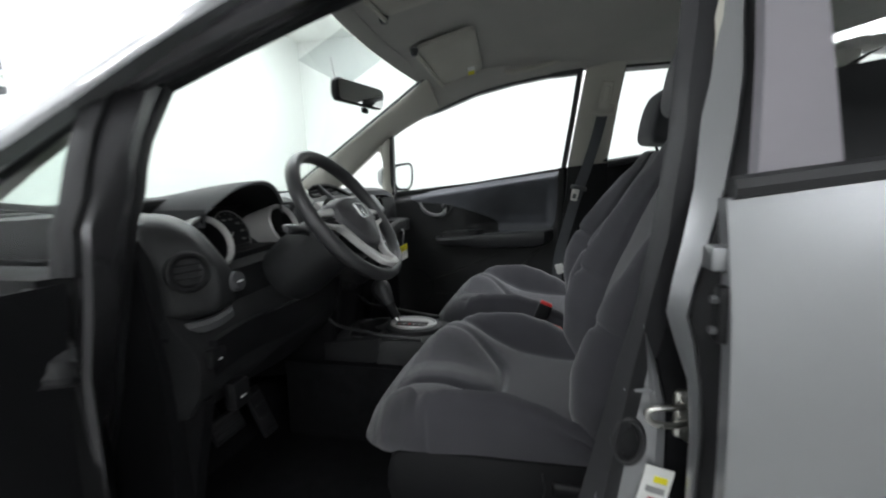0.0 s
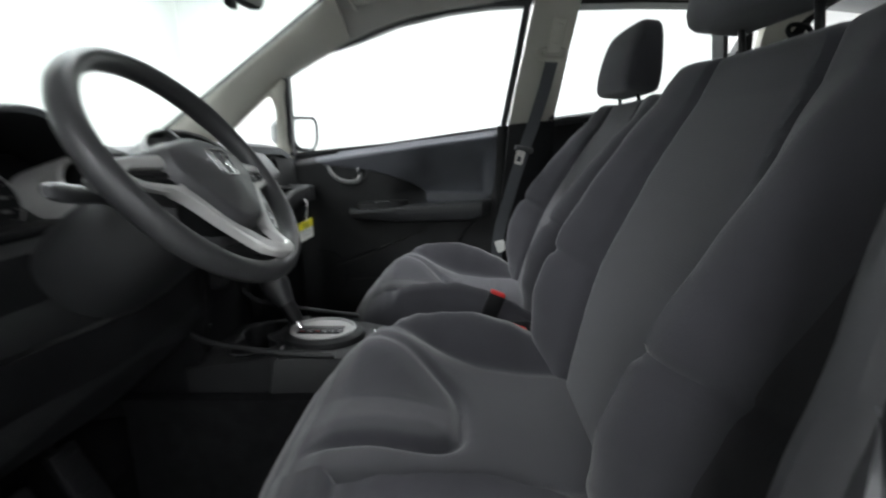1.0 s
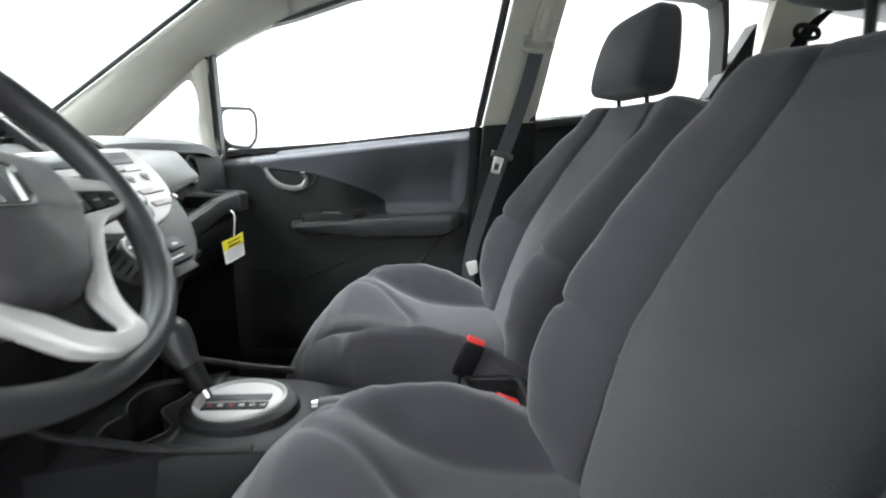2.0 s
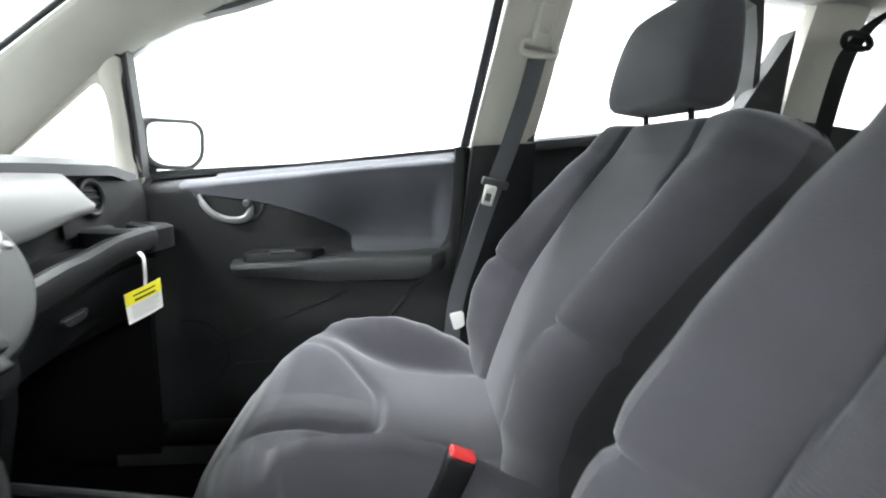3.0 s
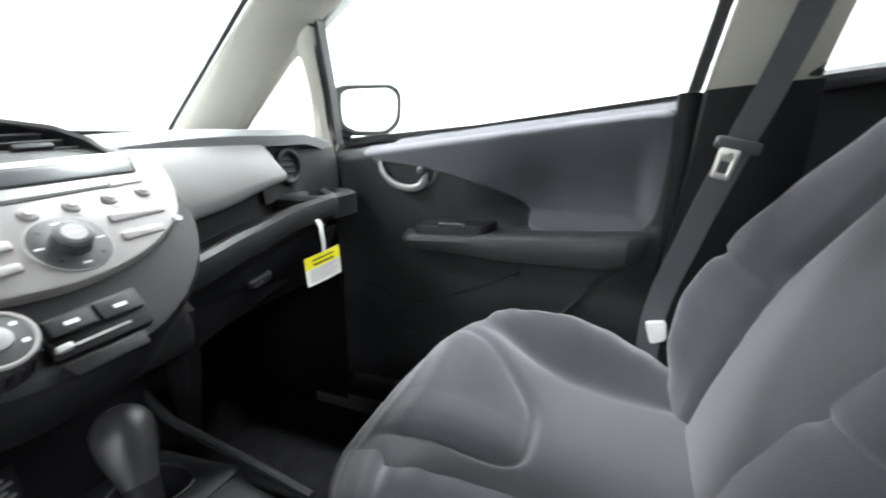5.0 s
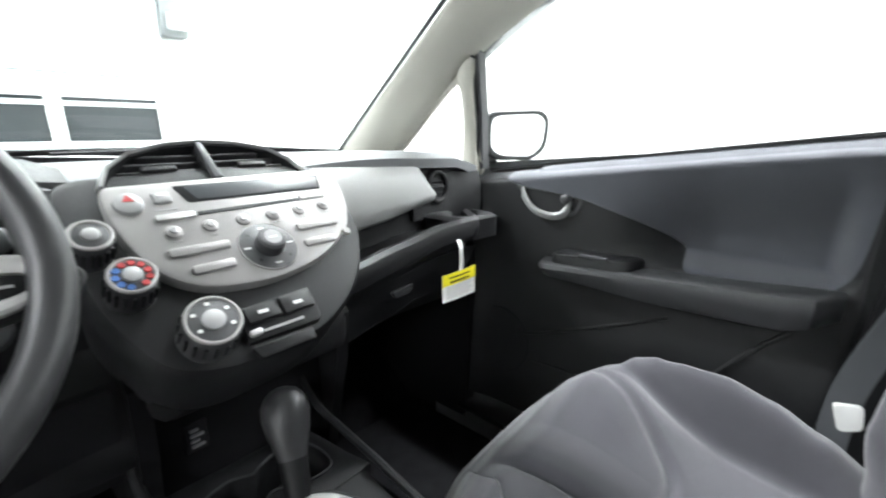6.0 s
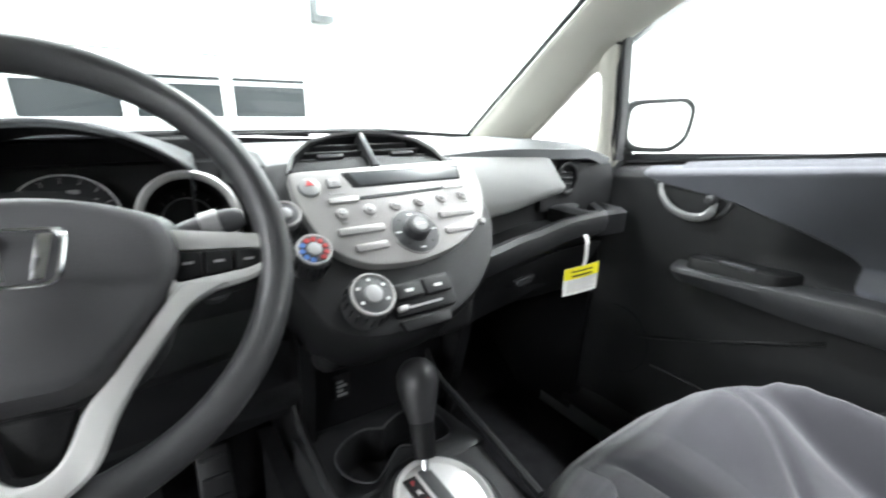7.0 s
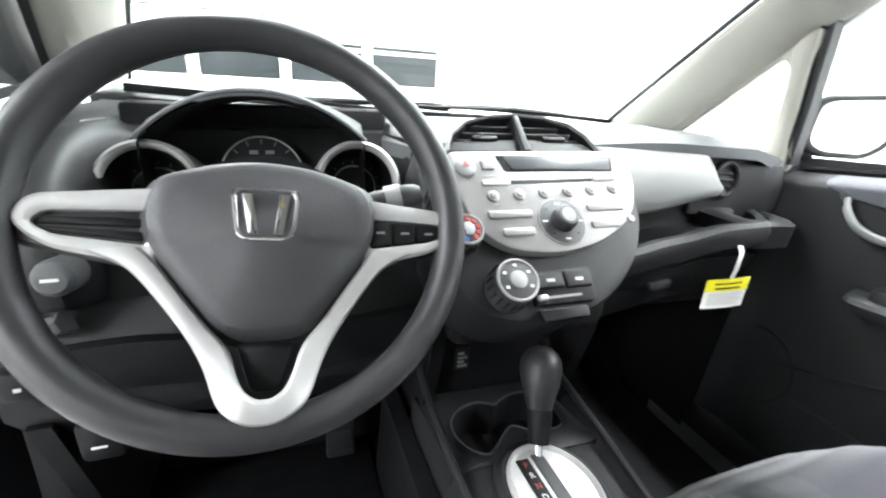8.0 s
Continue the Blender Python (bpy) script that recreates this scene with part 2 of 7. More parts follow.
def line(xs, x):
    """Piecewise smooth value from (x, y) pairs in rising x."""
    if x <= xs[0][0]:
        return xs[0][1]
    for (a, va), (b, vb) in zip(xs, xs[1:]):
        if x <= b:
            return mix(va, vb, smoothstep(a, b, x) * 0.5 + 0.5 * (x - a) / (b - a))
    return xs[-1][1]


def to_polyline(p, pts):
    best = 9.0
    for a, b in zip(pts, pts[1:]):
        ax, ay, bx, by = a[0], a[1], b[0], b[1]
        dx, dy = bx - ax, by - ay
        t = max(0, min(1, ((p[0] - ax) * dx + (p[1] - ay) * dy) / (dx * dx + dy * dy + 1e-12)))
        best = min(best, math.hypot(p[0] - ax - t * dx, p[1] - ay - t * dy))
    return best


# ---- the garage round the car ----
ROOM = (-4.6, 5.2, -5.5, 3.72, 3.1)  # x from, x to, y from, y to, height


def garage():
    x0, x1, y0, y1, h = ROOM
    solo("floor", box((x0 - 0.2, y0 - 0.2, -0.2), (x1 + 0.2, y1 + 0.2, 0)), CONCRETE, "light grey sealed concrete garage floor under the car", "floor", kind="structure")
    solo("ceiling", box((x0 - 0.2, y0 - 0.2, h), (x1 + 0.2, y1 + 0.2, h + 0.15)), WALL_WHITE, "white painted garage ceiling with lamps", "ceiling", kind="structure")
    solo("wall_north", box((x0 - 0.2, y1, 0), (x1 + 0.2, y1 + 0.2, h)), WALL_WHITE, "white painted wall around the garage door", "wall", kind="structure")
    solo("wall_south", box((x0 - 0.2, y0 - 0.2, 0), (x1 + 0.2, y0, h)), WALL_WHITE, "white painted plain garage wall", "wall", kind="structure")
    solo("wall_east", box((x1, y0, 0), (x1 + 0.2, y1, h)), WALL_WHITE, "white painted plain garage wall", "wall", kind="structure")
    solo("wall_west", box((x0 - 0.2, y0, 0), (x0, y1, h)), WALL_WHITE, "white painted plain garage wall", "wall", kind="structure")
    # sectional door with a row of windows
    y = y1 - 0.06
    door = thing("door_1", (-0.9, y, 0), "white sectional garage door with a row of grey windows", "garage door", kind="structure")
    for z0, z1 in ((0.02, 0.44), (0.45, 0.87), (0.88, 1.42), (1.43, 1.95), (1.96, 2.4)):
        part("panel", box((-2.90, y, z0), (0.98, y + 0.05, z1), 0.008), DOOR_PANEL, door)
    for i in range(6):
        xr = 0.885 - i * 0.615
        w = part("window", band(rounded([(xr - 0.585, 0.965), (xr + 0.02, 0.965), (xr + 0.02, 1.315), (xr - 0.585, 1.315)], 0.01, 2),
                                rounded([(xr - 0.545, 1.0), (xr - 0.01, 1.0), (xr - 0.01, 1.28), (xr - 0.545, 1.28)], 0.01, 2),
                                lambda a, b, c: Vector((a, y - 0.018 - c, b)), -0.016, -0.004), DOOR_PANEL, door)
        part("pane", box((xr - 0.55, y - 0.004, 0.995), (xr - 0.005, y + 0.002, 1.225)), DOOR_PANE, w, "grey window pane")
        part("pane", box((xr - 0.55, y - 0.004, 1.255), (xr - 0.005, y + 0.002, 1.285)), DOOR_PANE, w, "grey window pane")
        part("muntin", box((xr - 0.55, y - 0.012, 1.225), (xr - 0.005, y + 0.002, 1.255), 0.004), DOOR_PANEL, w)
    # long fluorescent fixtures
    lamp = None
    for x, ys in ((-3.3, (-2.6, 0.4)), (-0.9, (2.6,)), (1.4, (-0.4, 1.2, 2.8)), (3.6, (-3.2, -0.4, 2.4))):
        for yy in ys:
            m = Matrix.Translation((x, yy, h))
            if lamp is None:
                lamp = thing("ceiling_light", (0, 0, 0), "long white fluorescent ceiling light, switched on", "ceiling light", "ceiling lights")
                part("housing", loft([[Vector((a, b, c)) for a, c in ((-0.14, 0), (-0.14, -0.03), (-0.09, -0.075), (0.09, -0.075), (0.14, -0.03), (0.14, 0))] for b in (-0.75, 0.75)]), WALL_WHITE, lamp)
                part("diffuser", loft([[Vector((a, b, c)) for a, c in ((-0.085, -0.077), (-0.07, -0.10), (0.07, -0.10), (0.085, -0.077))] for b in (-0.73, 0.73)]), LAMP, lamp, "glowing white diffuser")
                lamp.location = m.translation
            else:
                copy_thing(lamp, m)
    box_lamp = thing("wall_box", (1.06, y1, 1.78), "small chrome and grey device box on the wall", "wall box")
    part("case", box((0.98, y1 - 0.12, 1.72), (1.16, y1, 2.07), 0.02), DASH_TOP, box_lamp)
    part("cover", box((1.01, y1 - 0.15, 1.76), (1.13, y1 - 0.12, 1.88), 0.012), CHROME, box_lamp)


garage()
set_true()


# ---- the car's shell ----
def inner(z):
    """Half width of the cabin's trim at a height."""
    return line([(0.3, 0.60), (0.6, 0.645), (0.95, 0.645), (1.05, 0.625), (1.25, 0.545), (1.43, 0.462), (1.5, 0.42)], z)


def outer(z):
    """Half width of the body's skin at a height."""
    return line([(0.25, 0.74), (0.45, 0.80), (0.75, 0.825), (0.95, 0.80), (1.03, 0.765), (1.25, 0.665), (1.43, 0.565), (1.52, 0.45)], z)


car = thing("compact_car", (0, 0, 0.25), "grey metallic compact hatchback body with pale grey cabin trim", "car")


def strip(name, front, rear, mat, parent, s=1, off=0.0, bulge=0.012, thick=0.03, skin=inner, nseg=7, n=5, label=""):
    """A pillar lining between two edges, each a row of (y, z) or (y, z, x), bowed towards the cabin."""
    F = spline([(p[0], p[1], p[2] if len(p) > 2 else skin(p[1])) for p in front], n)
    R = spline([(p[0], p[1], p[2] if len(p) > 2 else skin(p[1])) for p in rear], n)
    rings = []
    for p, q in zip(F, R):
        ring = []
        for i in range(nseg + 1):
            t = i / nseg
            v = p.lerp(q, t)
            ring.append(Vector((s * (v.z + off - bulge * (math.sin(math.pi * t) ** 0.6 if 0 < t < 1 else 0)), v.x, v.y)))
        for i in range(nseg, -1, -1):
            v = p.lerp(q, i / nseg)
            ring.append(Vector((s * (v.z + off + thick), v.x, v.y)))
        rings.append(ring)
    return part(name, loft(rings), mat, parent, label)


A_EDGE = [(1.08, 0.998, 0.616), (0.889, 1.1035, 0.559), (0.698, 1.2085, 0.503), (0.507, 1.3135, 0.447), (0.316, 1.4185, 0.39)]
for s in (1, -1):
    sh = 0.0 if s > 0 else -0.05
    strip("a_pillar_trim", A_EDGE,
          [(0.865, 1.0, 0.622), (0.765, 1.072, 0.602), (0.605, 1.188, 0.573), (0.50, 1.25, 0.545), (0.30, 1.335, 0.512)], BEIGE, car, s, bulge=0.02)
    strip("quarter_pillar_trim", [(0.610, 0.975), (0.592, 1.06), (0.578, 1.13), (0.572, 1.195)], ([(0.562, 0.975), (0.556, 1.066), (0.544, 1.156), (0.531, 1.228)] if s > 0 else [(0.573, 0.975), (0.562, 1.06), (0.548, 1.13), (0.535, 1.20)]), BEIGE, car, s, bulge=0.010 + 0.16 * sh)
    strip("roof_rail_trim", [(0.32, 1.42, 0.455), (0.12, 1.448, 0.43), (-0.1, 1.468, 0.42), (-0.3, 1.475, 0.42), (-0.6, 1.475, 0.42), (-1.2, 1.45, 0.42)],
          [(0.31, 1.33, 0.514), (0.15, 1.378), (-0.02, 1.408), (-0.25, 1.43), (-0.6, 1.443, 0.50), (-1.2, 1.44, 0.57)], HEADLINER, car, s, bulge=0.006, n=6)
    strip("b_pillar_trim", [(-0.204 + 1.4 * sh, 1.085), (-0.220 + 1.4 * sh, 1.2), (-0.239 + 1.4 * sh, 1.32), (-0.258, 1.445)], [(-0.352, 1.1), (-0.362, 1.2), (-0.374, 1.32), (-0.39, 1.46)], BEIGE, car, s, off=0.016, bulge=0.012)
    strip("b_pillar_lower_trim", [(-0.08 + 1.4 * sh, 0.35), (-0.15 + 1.4 * sh, 0.6), (-0.186 + 1.4 * sh, 0.85), (-0.203 + 1.4 * sh, 1.088)], [(-0.37, 0.35), (-0.365, 0.6), (-0.36, 0.85), (-0.352, 1.1)], BLACK, car, s, off=-0.01, bulge=0.014)
    strip("c_pillar_trim", [(-0.985, 1.185, 0.605), (-0.99, 1.28, 0.595), (-0.995, 1.36, 0.583), (-1.0, 1.46, 0.565)], [(-1.13, 1.18, 0.60), (-1.13, 1.28, 0.59), (-1.13, 1.36, 0.58), (-1.14, 1.46, 0.56)], BEIGE, car, s, bulge=0.015)
    strip("rear_side_trim", [(-0.98, 0.4), (-0.98, 0.8), (-0.98, 1.18)], [(-1.75, 0.4), (-1.75, 0.8), (-1.75, 1.12)], BLACK, car, s, bulge=0.01)
    strip("d_pillar_trim", [(-1.45, 1.12), (-1.42, 1.28), (-1.40, 1.43)], [(-1.78, 1.12), (-1.72, 1.28), (-1.62, 1.43)], BEIGE, car, s, bulge=0.015)
    # outer skin
    rail_top = [(0.95, 1.03, 0.685), (0.66, 1.165, 0.66), (0.42, 1.285, 0.625), (0.2, 1.40, 0.575)] if s < 0 else [(0.99, 1.040, 0.665), (0.72, 1.195, 0.61), (0.45, 1.340, 0.565), (0.2, 1.435, 0.54)]
    rail_low = [(0.88, 0.985, 0.735), (0.60, 1.115, 0.715), (0.38, 1.235, 0.68), (0.16, 1.345, 0.62)] if s < 0 else [(0.93, 1.02, 0.69), (0.66, 1.18, 0.655), (0.40, 1.315, 0.62), (0.16, 1.40, 0.60)]
    strip("roof_rail", rail_top + [(-0.3, 1.50, 0.52), (-1.0, 1.49, 0.51), (-1.7, 1.42, 0.49)], rail_low + [(-0.3, 1.455, 0.60), (-1.0, 1.46, 0.64), (-1.7, 1.37, 0.60)], PAINT, car, s, bulge=-0.012, thick=-0.03, n=6)
    strip("fender", [(2.0, 0.3), (2.0, 0.6), (1.9, 0.78), (1.5, 0.86), (1.02, 0.98 + 1.2 * sh)], [(0.66, 0.3), (0.66, 0.6), (0.66, 0.78), (0.66, 0.88), (0.66, 0.98 + 1.2 * sh)], PAINT, car, s, skin=outer, bulge=-0.01, thick=-0.02)
    strip("rear_fender", [(-1.0, 0.3), (-1.0, 0.7), (-0.99, 1.1)], [(-1.95, 0.3), (-1.95, 0.7), (-1.9, 1.1)], PAINT, car, s, skin=outer, bulge=-0.01, thick=-0.02)
    part("sill", box((s * 0.60, -0.98, 0.24), (s * 0.80, 0.66, 0.36), 0.03), PAINT, car)
    part("step_plate", box((s * 0.585, -0.2, 0.355), (s * 0.70, 0.55, 0.372), 0.006), BLACK, car)


def headliner_z(x, y):
    a = abs(x) / 0.45
    return 1.487 - 0.045 * a ** 3 - 0.05 * smoothstep(0.12, 0.36, y) - 0.05 * smoothstep(-0.7, -1.7, y)


part("headliner", sheet(lambda u, v: Vector((mix(-0.45, 0.45, u), mix(0.335 + 0.05 * (1 - (2 * u - 1) ** 2), -1.7, v), headliner_z(mix(-0.45, 0.45, u), mix(0.34, -1.7, v)))), 30, 40, 0.01, (0, 0, 1)), HEADLINER, car)
part("roof", sheet(lambda u, v: Vector((mix(-0.53, 0.53, u), mix(0.37, -1.8, v), 1.525 - 0.04 * abs(2 * u - 1) ** 3 - 0.06 * smoothstep(0.1, 0.5, mix(0.37, -1.8, v)) - 0.07 * smoothstep(-0.8, -1.8, mix(0.37, -1.8, v)))), 16, 24, 0.012, (0, 0, -1)), PAINT, car)


def windshield(u, v):
    x = (2 * u - 1)
    half = mix(0.64, 0.49, v)
    bow = 0.10 * (1 - x * x) * (1 - 0.35 * v)
    return Vector((x * half, mix(1.06, 0.315, v) + bow, mix(1.0, 1.425, v) + 0.02 * (1 - x * x)))


set_true((0.3, 1.0, 1.0))
ws = part("windshield", sheet(windshield, 20, 14), WINDSHIELD, car, "clear faintly green windshield")
ws.visible_shadow = False
set_true()
for s in (1, -1):
    part("windshield_edge", tube([Vector((s * (p.z - 0.004), p.x + 0.004, p.y + 0.004)) for p in spline(A_EDGE, 5)], 0.0055, 8), RUBBER, car)
set_true((0.3, 1.0, 1.0))
part("windshield_band", sheet(lambda u, v: windshield(u, v * 0.025) + Vector((0, -0.004, -0.008)), 20, 2, 0.003, (0, -0.5, -0.8)), BLACK, car)
set_true()
part("windshield_header", sheet(lambda u, v: windshield(u, mix(0.97, 1.02, v)) + Vector((0, -0.004, -0.008)), 20, 2, 0.006, (0, -0.5, -0.8)), HEADLINER, car)
part("mirror_dots_band", sheet(lambda u, v: windshield(mix(0.36, 0.64, u), mix(0.80, 0.965, v)) + Vector((0, -0.004, -0.008)), 10, 4),
     glass("dotted glass band", (0.80, 0.82, 0.83)), car).visible_shadow = False
for s in (1, -1):
    bm = bmesh.new()
    bm.faces.new([bm.verts.new((s * (inner(b) + 0.05), a, b)) for a, b in rounded([(0.865, 1.0), (0.555, 0.98), (0.585, 1.2)], 0.02)])
    part("quarter_window", bm, GLASS, car).visible_shadow = False
    bm = band(rounded([(0.90, 0.995), (0.55, 0.97), (0.58, 1.235)], 0.03), rounded([(0.855, 1.003), (0.562, 0.983), (0.588, 1.192)], 0.03),
              lambda a, b, c: Vector((s * (inner(b) + 0.03 + c), a, b)), 0.012, 0.003)
    part("quarter_window_seal", bm, RUBBER if s < 0 else BEIGE, car)
bm = bmesh.new()
bm.faces.new([bm.verts.new((-(outer(b) - 0.045), a, b)) for a, b in rounded([(0.90, 0.985), (0.88, 0.925), (0.545, 0.915), (0.55, 1.03), (0.575, 1.19)], 0.012)])
part("outer_quarter_glass", bm, GLASS, car).visible_shadow = False
set_true((0.3, 1.0, 1.0))
part("cowl", sheet(lambda u, v: Vector((mix(-0.66, 0.66, u), mix(1.05, 1.28, v) + 0.10 * (1 - (2 * u - 1) ** 2), mix(1.0, 0.985, v) - 0.012 * abs(2 * u - 1))), 16, 4, 0.02), BLACK, car)
part("hood", sheet(lambda u, v: Vector((mix(-0.70, 0.70, u) * mix(1, 0.9, v), mix(1.24, 1.95, v) + 0.10 * (1 - (2 * u - 1) ** 2), mix(0.985, 0.78, v ** 1.5) - 0.03 * abs(2 * u - 1) ** 2)), 16, 10, 0.02), PAINT, car)
for x0, x1, yy in ((0.05, 0.50, 1.14), (-0.45, 0.12, 1.15)):
    w = thing("windshield_wiper", (x1, yy, 1.0), "black windshield wiper resting on the glass", "wiper", "wipers")
    part("arm", tube(spline([(x1, yy, 1.005), (mix(x0, x1, 0.5), yy + 0.01, 1.018), (x0, yy - 0.02, 1.014)], 6), 0.005, 8), BLACK, w)
    part("blade", tube([(x0 - 0.12, yy - 0.025, 1.014), (x0 + 0.25, yy - 0.03, 1.018)], 0.005, 6), RUBBER, w)

set_true()

# floor, tunnel, firewall, rear
for x in (-0.64, 0.60):
    part("kick_trim", loft([[Vector((xx, a, b)) for a, b in ((0.53, 0.30), (0.53, 0.70), (0.56, 0.90), (1.05, 0.97), (1.05, 0.30))] for xx in (x, x + 0.04)]), BLACK, car)
part("cowl_side", box((-0.66, 1.0, 0.30), (0.66, 1.14, 0.975), 0.01), BLACK, car)
part("floor_pan", box((-0.66, -1.0, 0.27), (0.66, 1.0, 0.30), 0.01), CARPET, car)
part("load_floor", box((-0.62, -1.85, 0.45), (0.62, -1.0, 0.48), 0.01), CARPET, car)
part("firewall", sheet(lambda u, v: Vector((mix(-0.62, 0.62, u), 0.95 + 0.12 * smoothstep(0, 0.5, v), mix(0.29, 0.99, v))), 4, 10, 0.02, (0, 1, 0)), CARPET, car)
part("toe_board", sheet(lambda u, v: Vector((mix(-0.62, 0.62, u), mix(0.72, 0.98, v), mix(0.30, 0.50, v))), 4, 4, 0.02), CARPET, car)
part("tailgate", sheet(lambda u, v: Vector((mix(-0.6, 0.6, u), -1.88 + 0.15 * smoothstep(0.6, 1, v), mix(0.3, 1.05, v))), 6, 8, 0.03, (0, -1, 0)), BLACK, car)
rg = part("rear_window", sheet(lambda u, v: Vector((mix(-0.55, 0.55, u), mix(-1.82, -1.68, v), mix(1.05, 1.41, v))), 6, 4), GLASS, car)
rg.visible_shadow = False


# ---- doors ----
def patch(outline, f, rings=10, back=None):
    """A filled outline in (a, b): rings shrink to the middle; f(a, b, t) gives the place, t running from the edge (0) to the middle (1)."""
    cx = sum(p[0] for p in outline) / len(outline)
    cy = sum(p[1] for p in outline) / len(outline)
    bm = bmesh.new()
    rows = []
    if back is not None:
        rows.append([bm.verts.new(f(p[0], p[1], 0.0) + Vector(back)) for p in outline])
    for k in range(rings):
        t = (k / rings)
        rows.append([bm.verts.new(f(mix(p[0], cx, t), mix(p[1], cy, t), t)) for p in outline])
    c = bm.verts.new(f(cx, cy, 1.0))
    n = len(outline)
    for a, b in zip(rows, rows[1:]):
        for i in range(n):
            bm.faces.new((a[i], a[(i + 1) % n], b[(i + 1) % n], b[i]))
    for i in range(n):
        bm.faces.new((rows[-1][i], rows[-1][(i + 1) % n], c))
    return bm


def sill_z(y):
    return 1.09 - (y + 0.194) * 0.135


def panel_x(y, z, s=1):
    """The passenger door lining: rolled out at the sill, dished in the cloth insert."""
    top = sill_z(y)
    x = 0.648 - 0.006 * math.sin(3 * y)
    x += 0.06 * smoothstep(top - 0.045, top, z) ** 2
    x += 0.070 * smoothstep(0.24, 0.03, y) * smoothstep(0.822, 0.862, z) * smoothstep(1.045, 0.875, z) * smoothstep(-0.168, -0.118, y)
    x -= 0.012 * smoothstep(0.75, 0.62, z)
    x -= 0.03 * smoothstep(0.46, 0.60, y) * smoothstep(0.95, 0.8, z)
    return x


INSERT = [(0.475, 0.983), (0.44, 0.992), (0.20, 1.022), (-0.04, 1.052), (-0.15, 1.062), (-0.165, 1.02), (-0.160, 0.90), (-0.145, 0.845), (-0.10, 0.826), (0.04, 0.822),
          (0.078, 0.828), (0.088, 0.86), (0.125, 0.885), (0.20, 0.915), (0.30, 0.942), (0.45, 0.962)]


def passenger_door():
    d = thing("passenger_door", (0.72, 0.54, 0.35), "closed front passenger door, charcoal lining with blue-grey cloth insert", "car door")
    part("lining", sheet(lambda u, v: (lambda y: (lambda z: Vector((panel_x(y, z), y, z)))(mix(0.40, sill_z(y), v)))(mix(0.555, -0.205, u)), 90, 90, 0.03, (1, 0, 0)), PLASTIC, d)
    ins = spline([(a, b, 0) for a, b in INSERT], 9, True)
    part("cloth_insert", patch([(p.x, p.y) for p in ins], lambda a, b, t: Vector((panel_x(a, b) - 0.001 - 0.005 * smoothstep(0, 0.08, t), a, b)), 44, (0.01, 0, 0)), DOOR_CLOTH, d, "blue-grey cloth insert")
    part("sill_cap", sheet(lambda u, v: (lambda y: Vector((panel_x(y, sill_z(y)) - 0.052 + 0.07 * v, y, sill_z(y) - 0.028 * (1 - v) ** 2 + 0.002)))(mix(0.40, -0.20, u)), 30, 6, 0.008), DOOR_CLOTH, d)
    part("edge_trim", sheet(lambda u, v: Vector((0.652 - 0.006 * math.sin(math.pi * v), mix(-0.168, -0.205, v), mix(0.40, 1.088, u))), 20, 4, 0.02, (1, 0, 0)), BLACK, d)
    # armrest: a long shelf with a crisp top edge, its front end rounded, its rear end cut on the slant
    rings = []
    for k in range(41):
        t = k / 40
        y = mix(0.362, -0.150, t)
        tip = math.sqrt(max(0.0, 1 - (1 - min(1.0, t / 0.07)) ** 2))
        zt = mix(0.803, 0.836, t)
        zb = zt - mix(0.012, line([(0, 0.030), (0.12, 0.040), (0.5, 0.062), (0.85, 0.070), (1.0, 0.052)], t), tip)
        xi = mix(0.645, mix(0.578, 0.588, t), tip) + 0.045 * smoothstep(0.92, 1.0, t)
        rings.append([Vector((x, y, z)) for x, z in ((0.66, zt + 0.001), (xi + 0.030, zt + 0.001), (xi + 0.010, zt - 0.001), (xi + 0.003, zt - 0.005), (xi, zt - 0.013), (xi + 0.004, mix(zt, zb, 0.55)), (xi + 0.016, mix(zt, zb, 0.9)), (xi + 0.035, zb), (0.66, zb - 0.004))])
    arm = part("armrest", loft(rings), PLASTIC_MID, d)
    part("switch_pod", plate(rounded([(0.325, 0.590), (0.165, 0.590), (0.140, 0.66), (0.32, 0.66)], 0.025), lambda a, b, c: Vector((b, a, 0.830 + c + (0.28 - a) * 0.05)), 0.03, 0.009), PLASTIC, arm)
    part("window_switch", box((0.588, 0.205, 0.828), (0.606, 0.262, 0.836), 0.003), PLASTIC_MID, arm)
    # pull handle in its cup
    cup = rounded([(0.448, 0.962), (0.277, 0.944), (0.292, 0.905), (0.345, 0.888), (0.395, 0.905)], [0.012, 0.015, 0.02, 0.03, 0.03], 6)
    hz = lambda a, b, c: Vector((panel_x(a, b) - 0.004 - c, a, b))
    bez = part("handle_bezel", band(cup, [(mix(p[0], 0.35, 0.16), mix(p[1], 0.927, 0.2)) for p in cup], hz, 0.012, 0.003), PLASTIC_MID, d)
    part("handle_cup", patch([(mix(p[0], 0.35, 0.12), mix(p[1], 0.927, 0.14)) for p in cup], lambda a, b, t: Vector((panel_x(a, b) + 0.02 * smoothstep(0, 0.5, t), a, b)), 5), BLACK, bez)
    part("pull_lever", tube(spline([(0.637, 0.425, 0.955), (0.632, 0.415, 0.933), (0.628, 0.39, 0.910), (0.628, 0.355, 0.899), (0.629, 0.325, 0.903), (0.632, 0.312, 0.918), (0.637, 0.312, 0.935)], 5), [0.007] * 4 + [0.0095] * 22 + [0.007] * 5, 10, flat=0.7), SATIN, bez, "satin grey door pull")
    part("lock_knob", tube([(0.64, 0.318, 0.938), (0.628, 0.318, 0.938), (0.623, 0.318, 0.938)], [0.011, 0.011, 0.006], 12), PLASTIC_MID, bez)
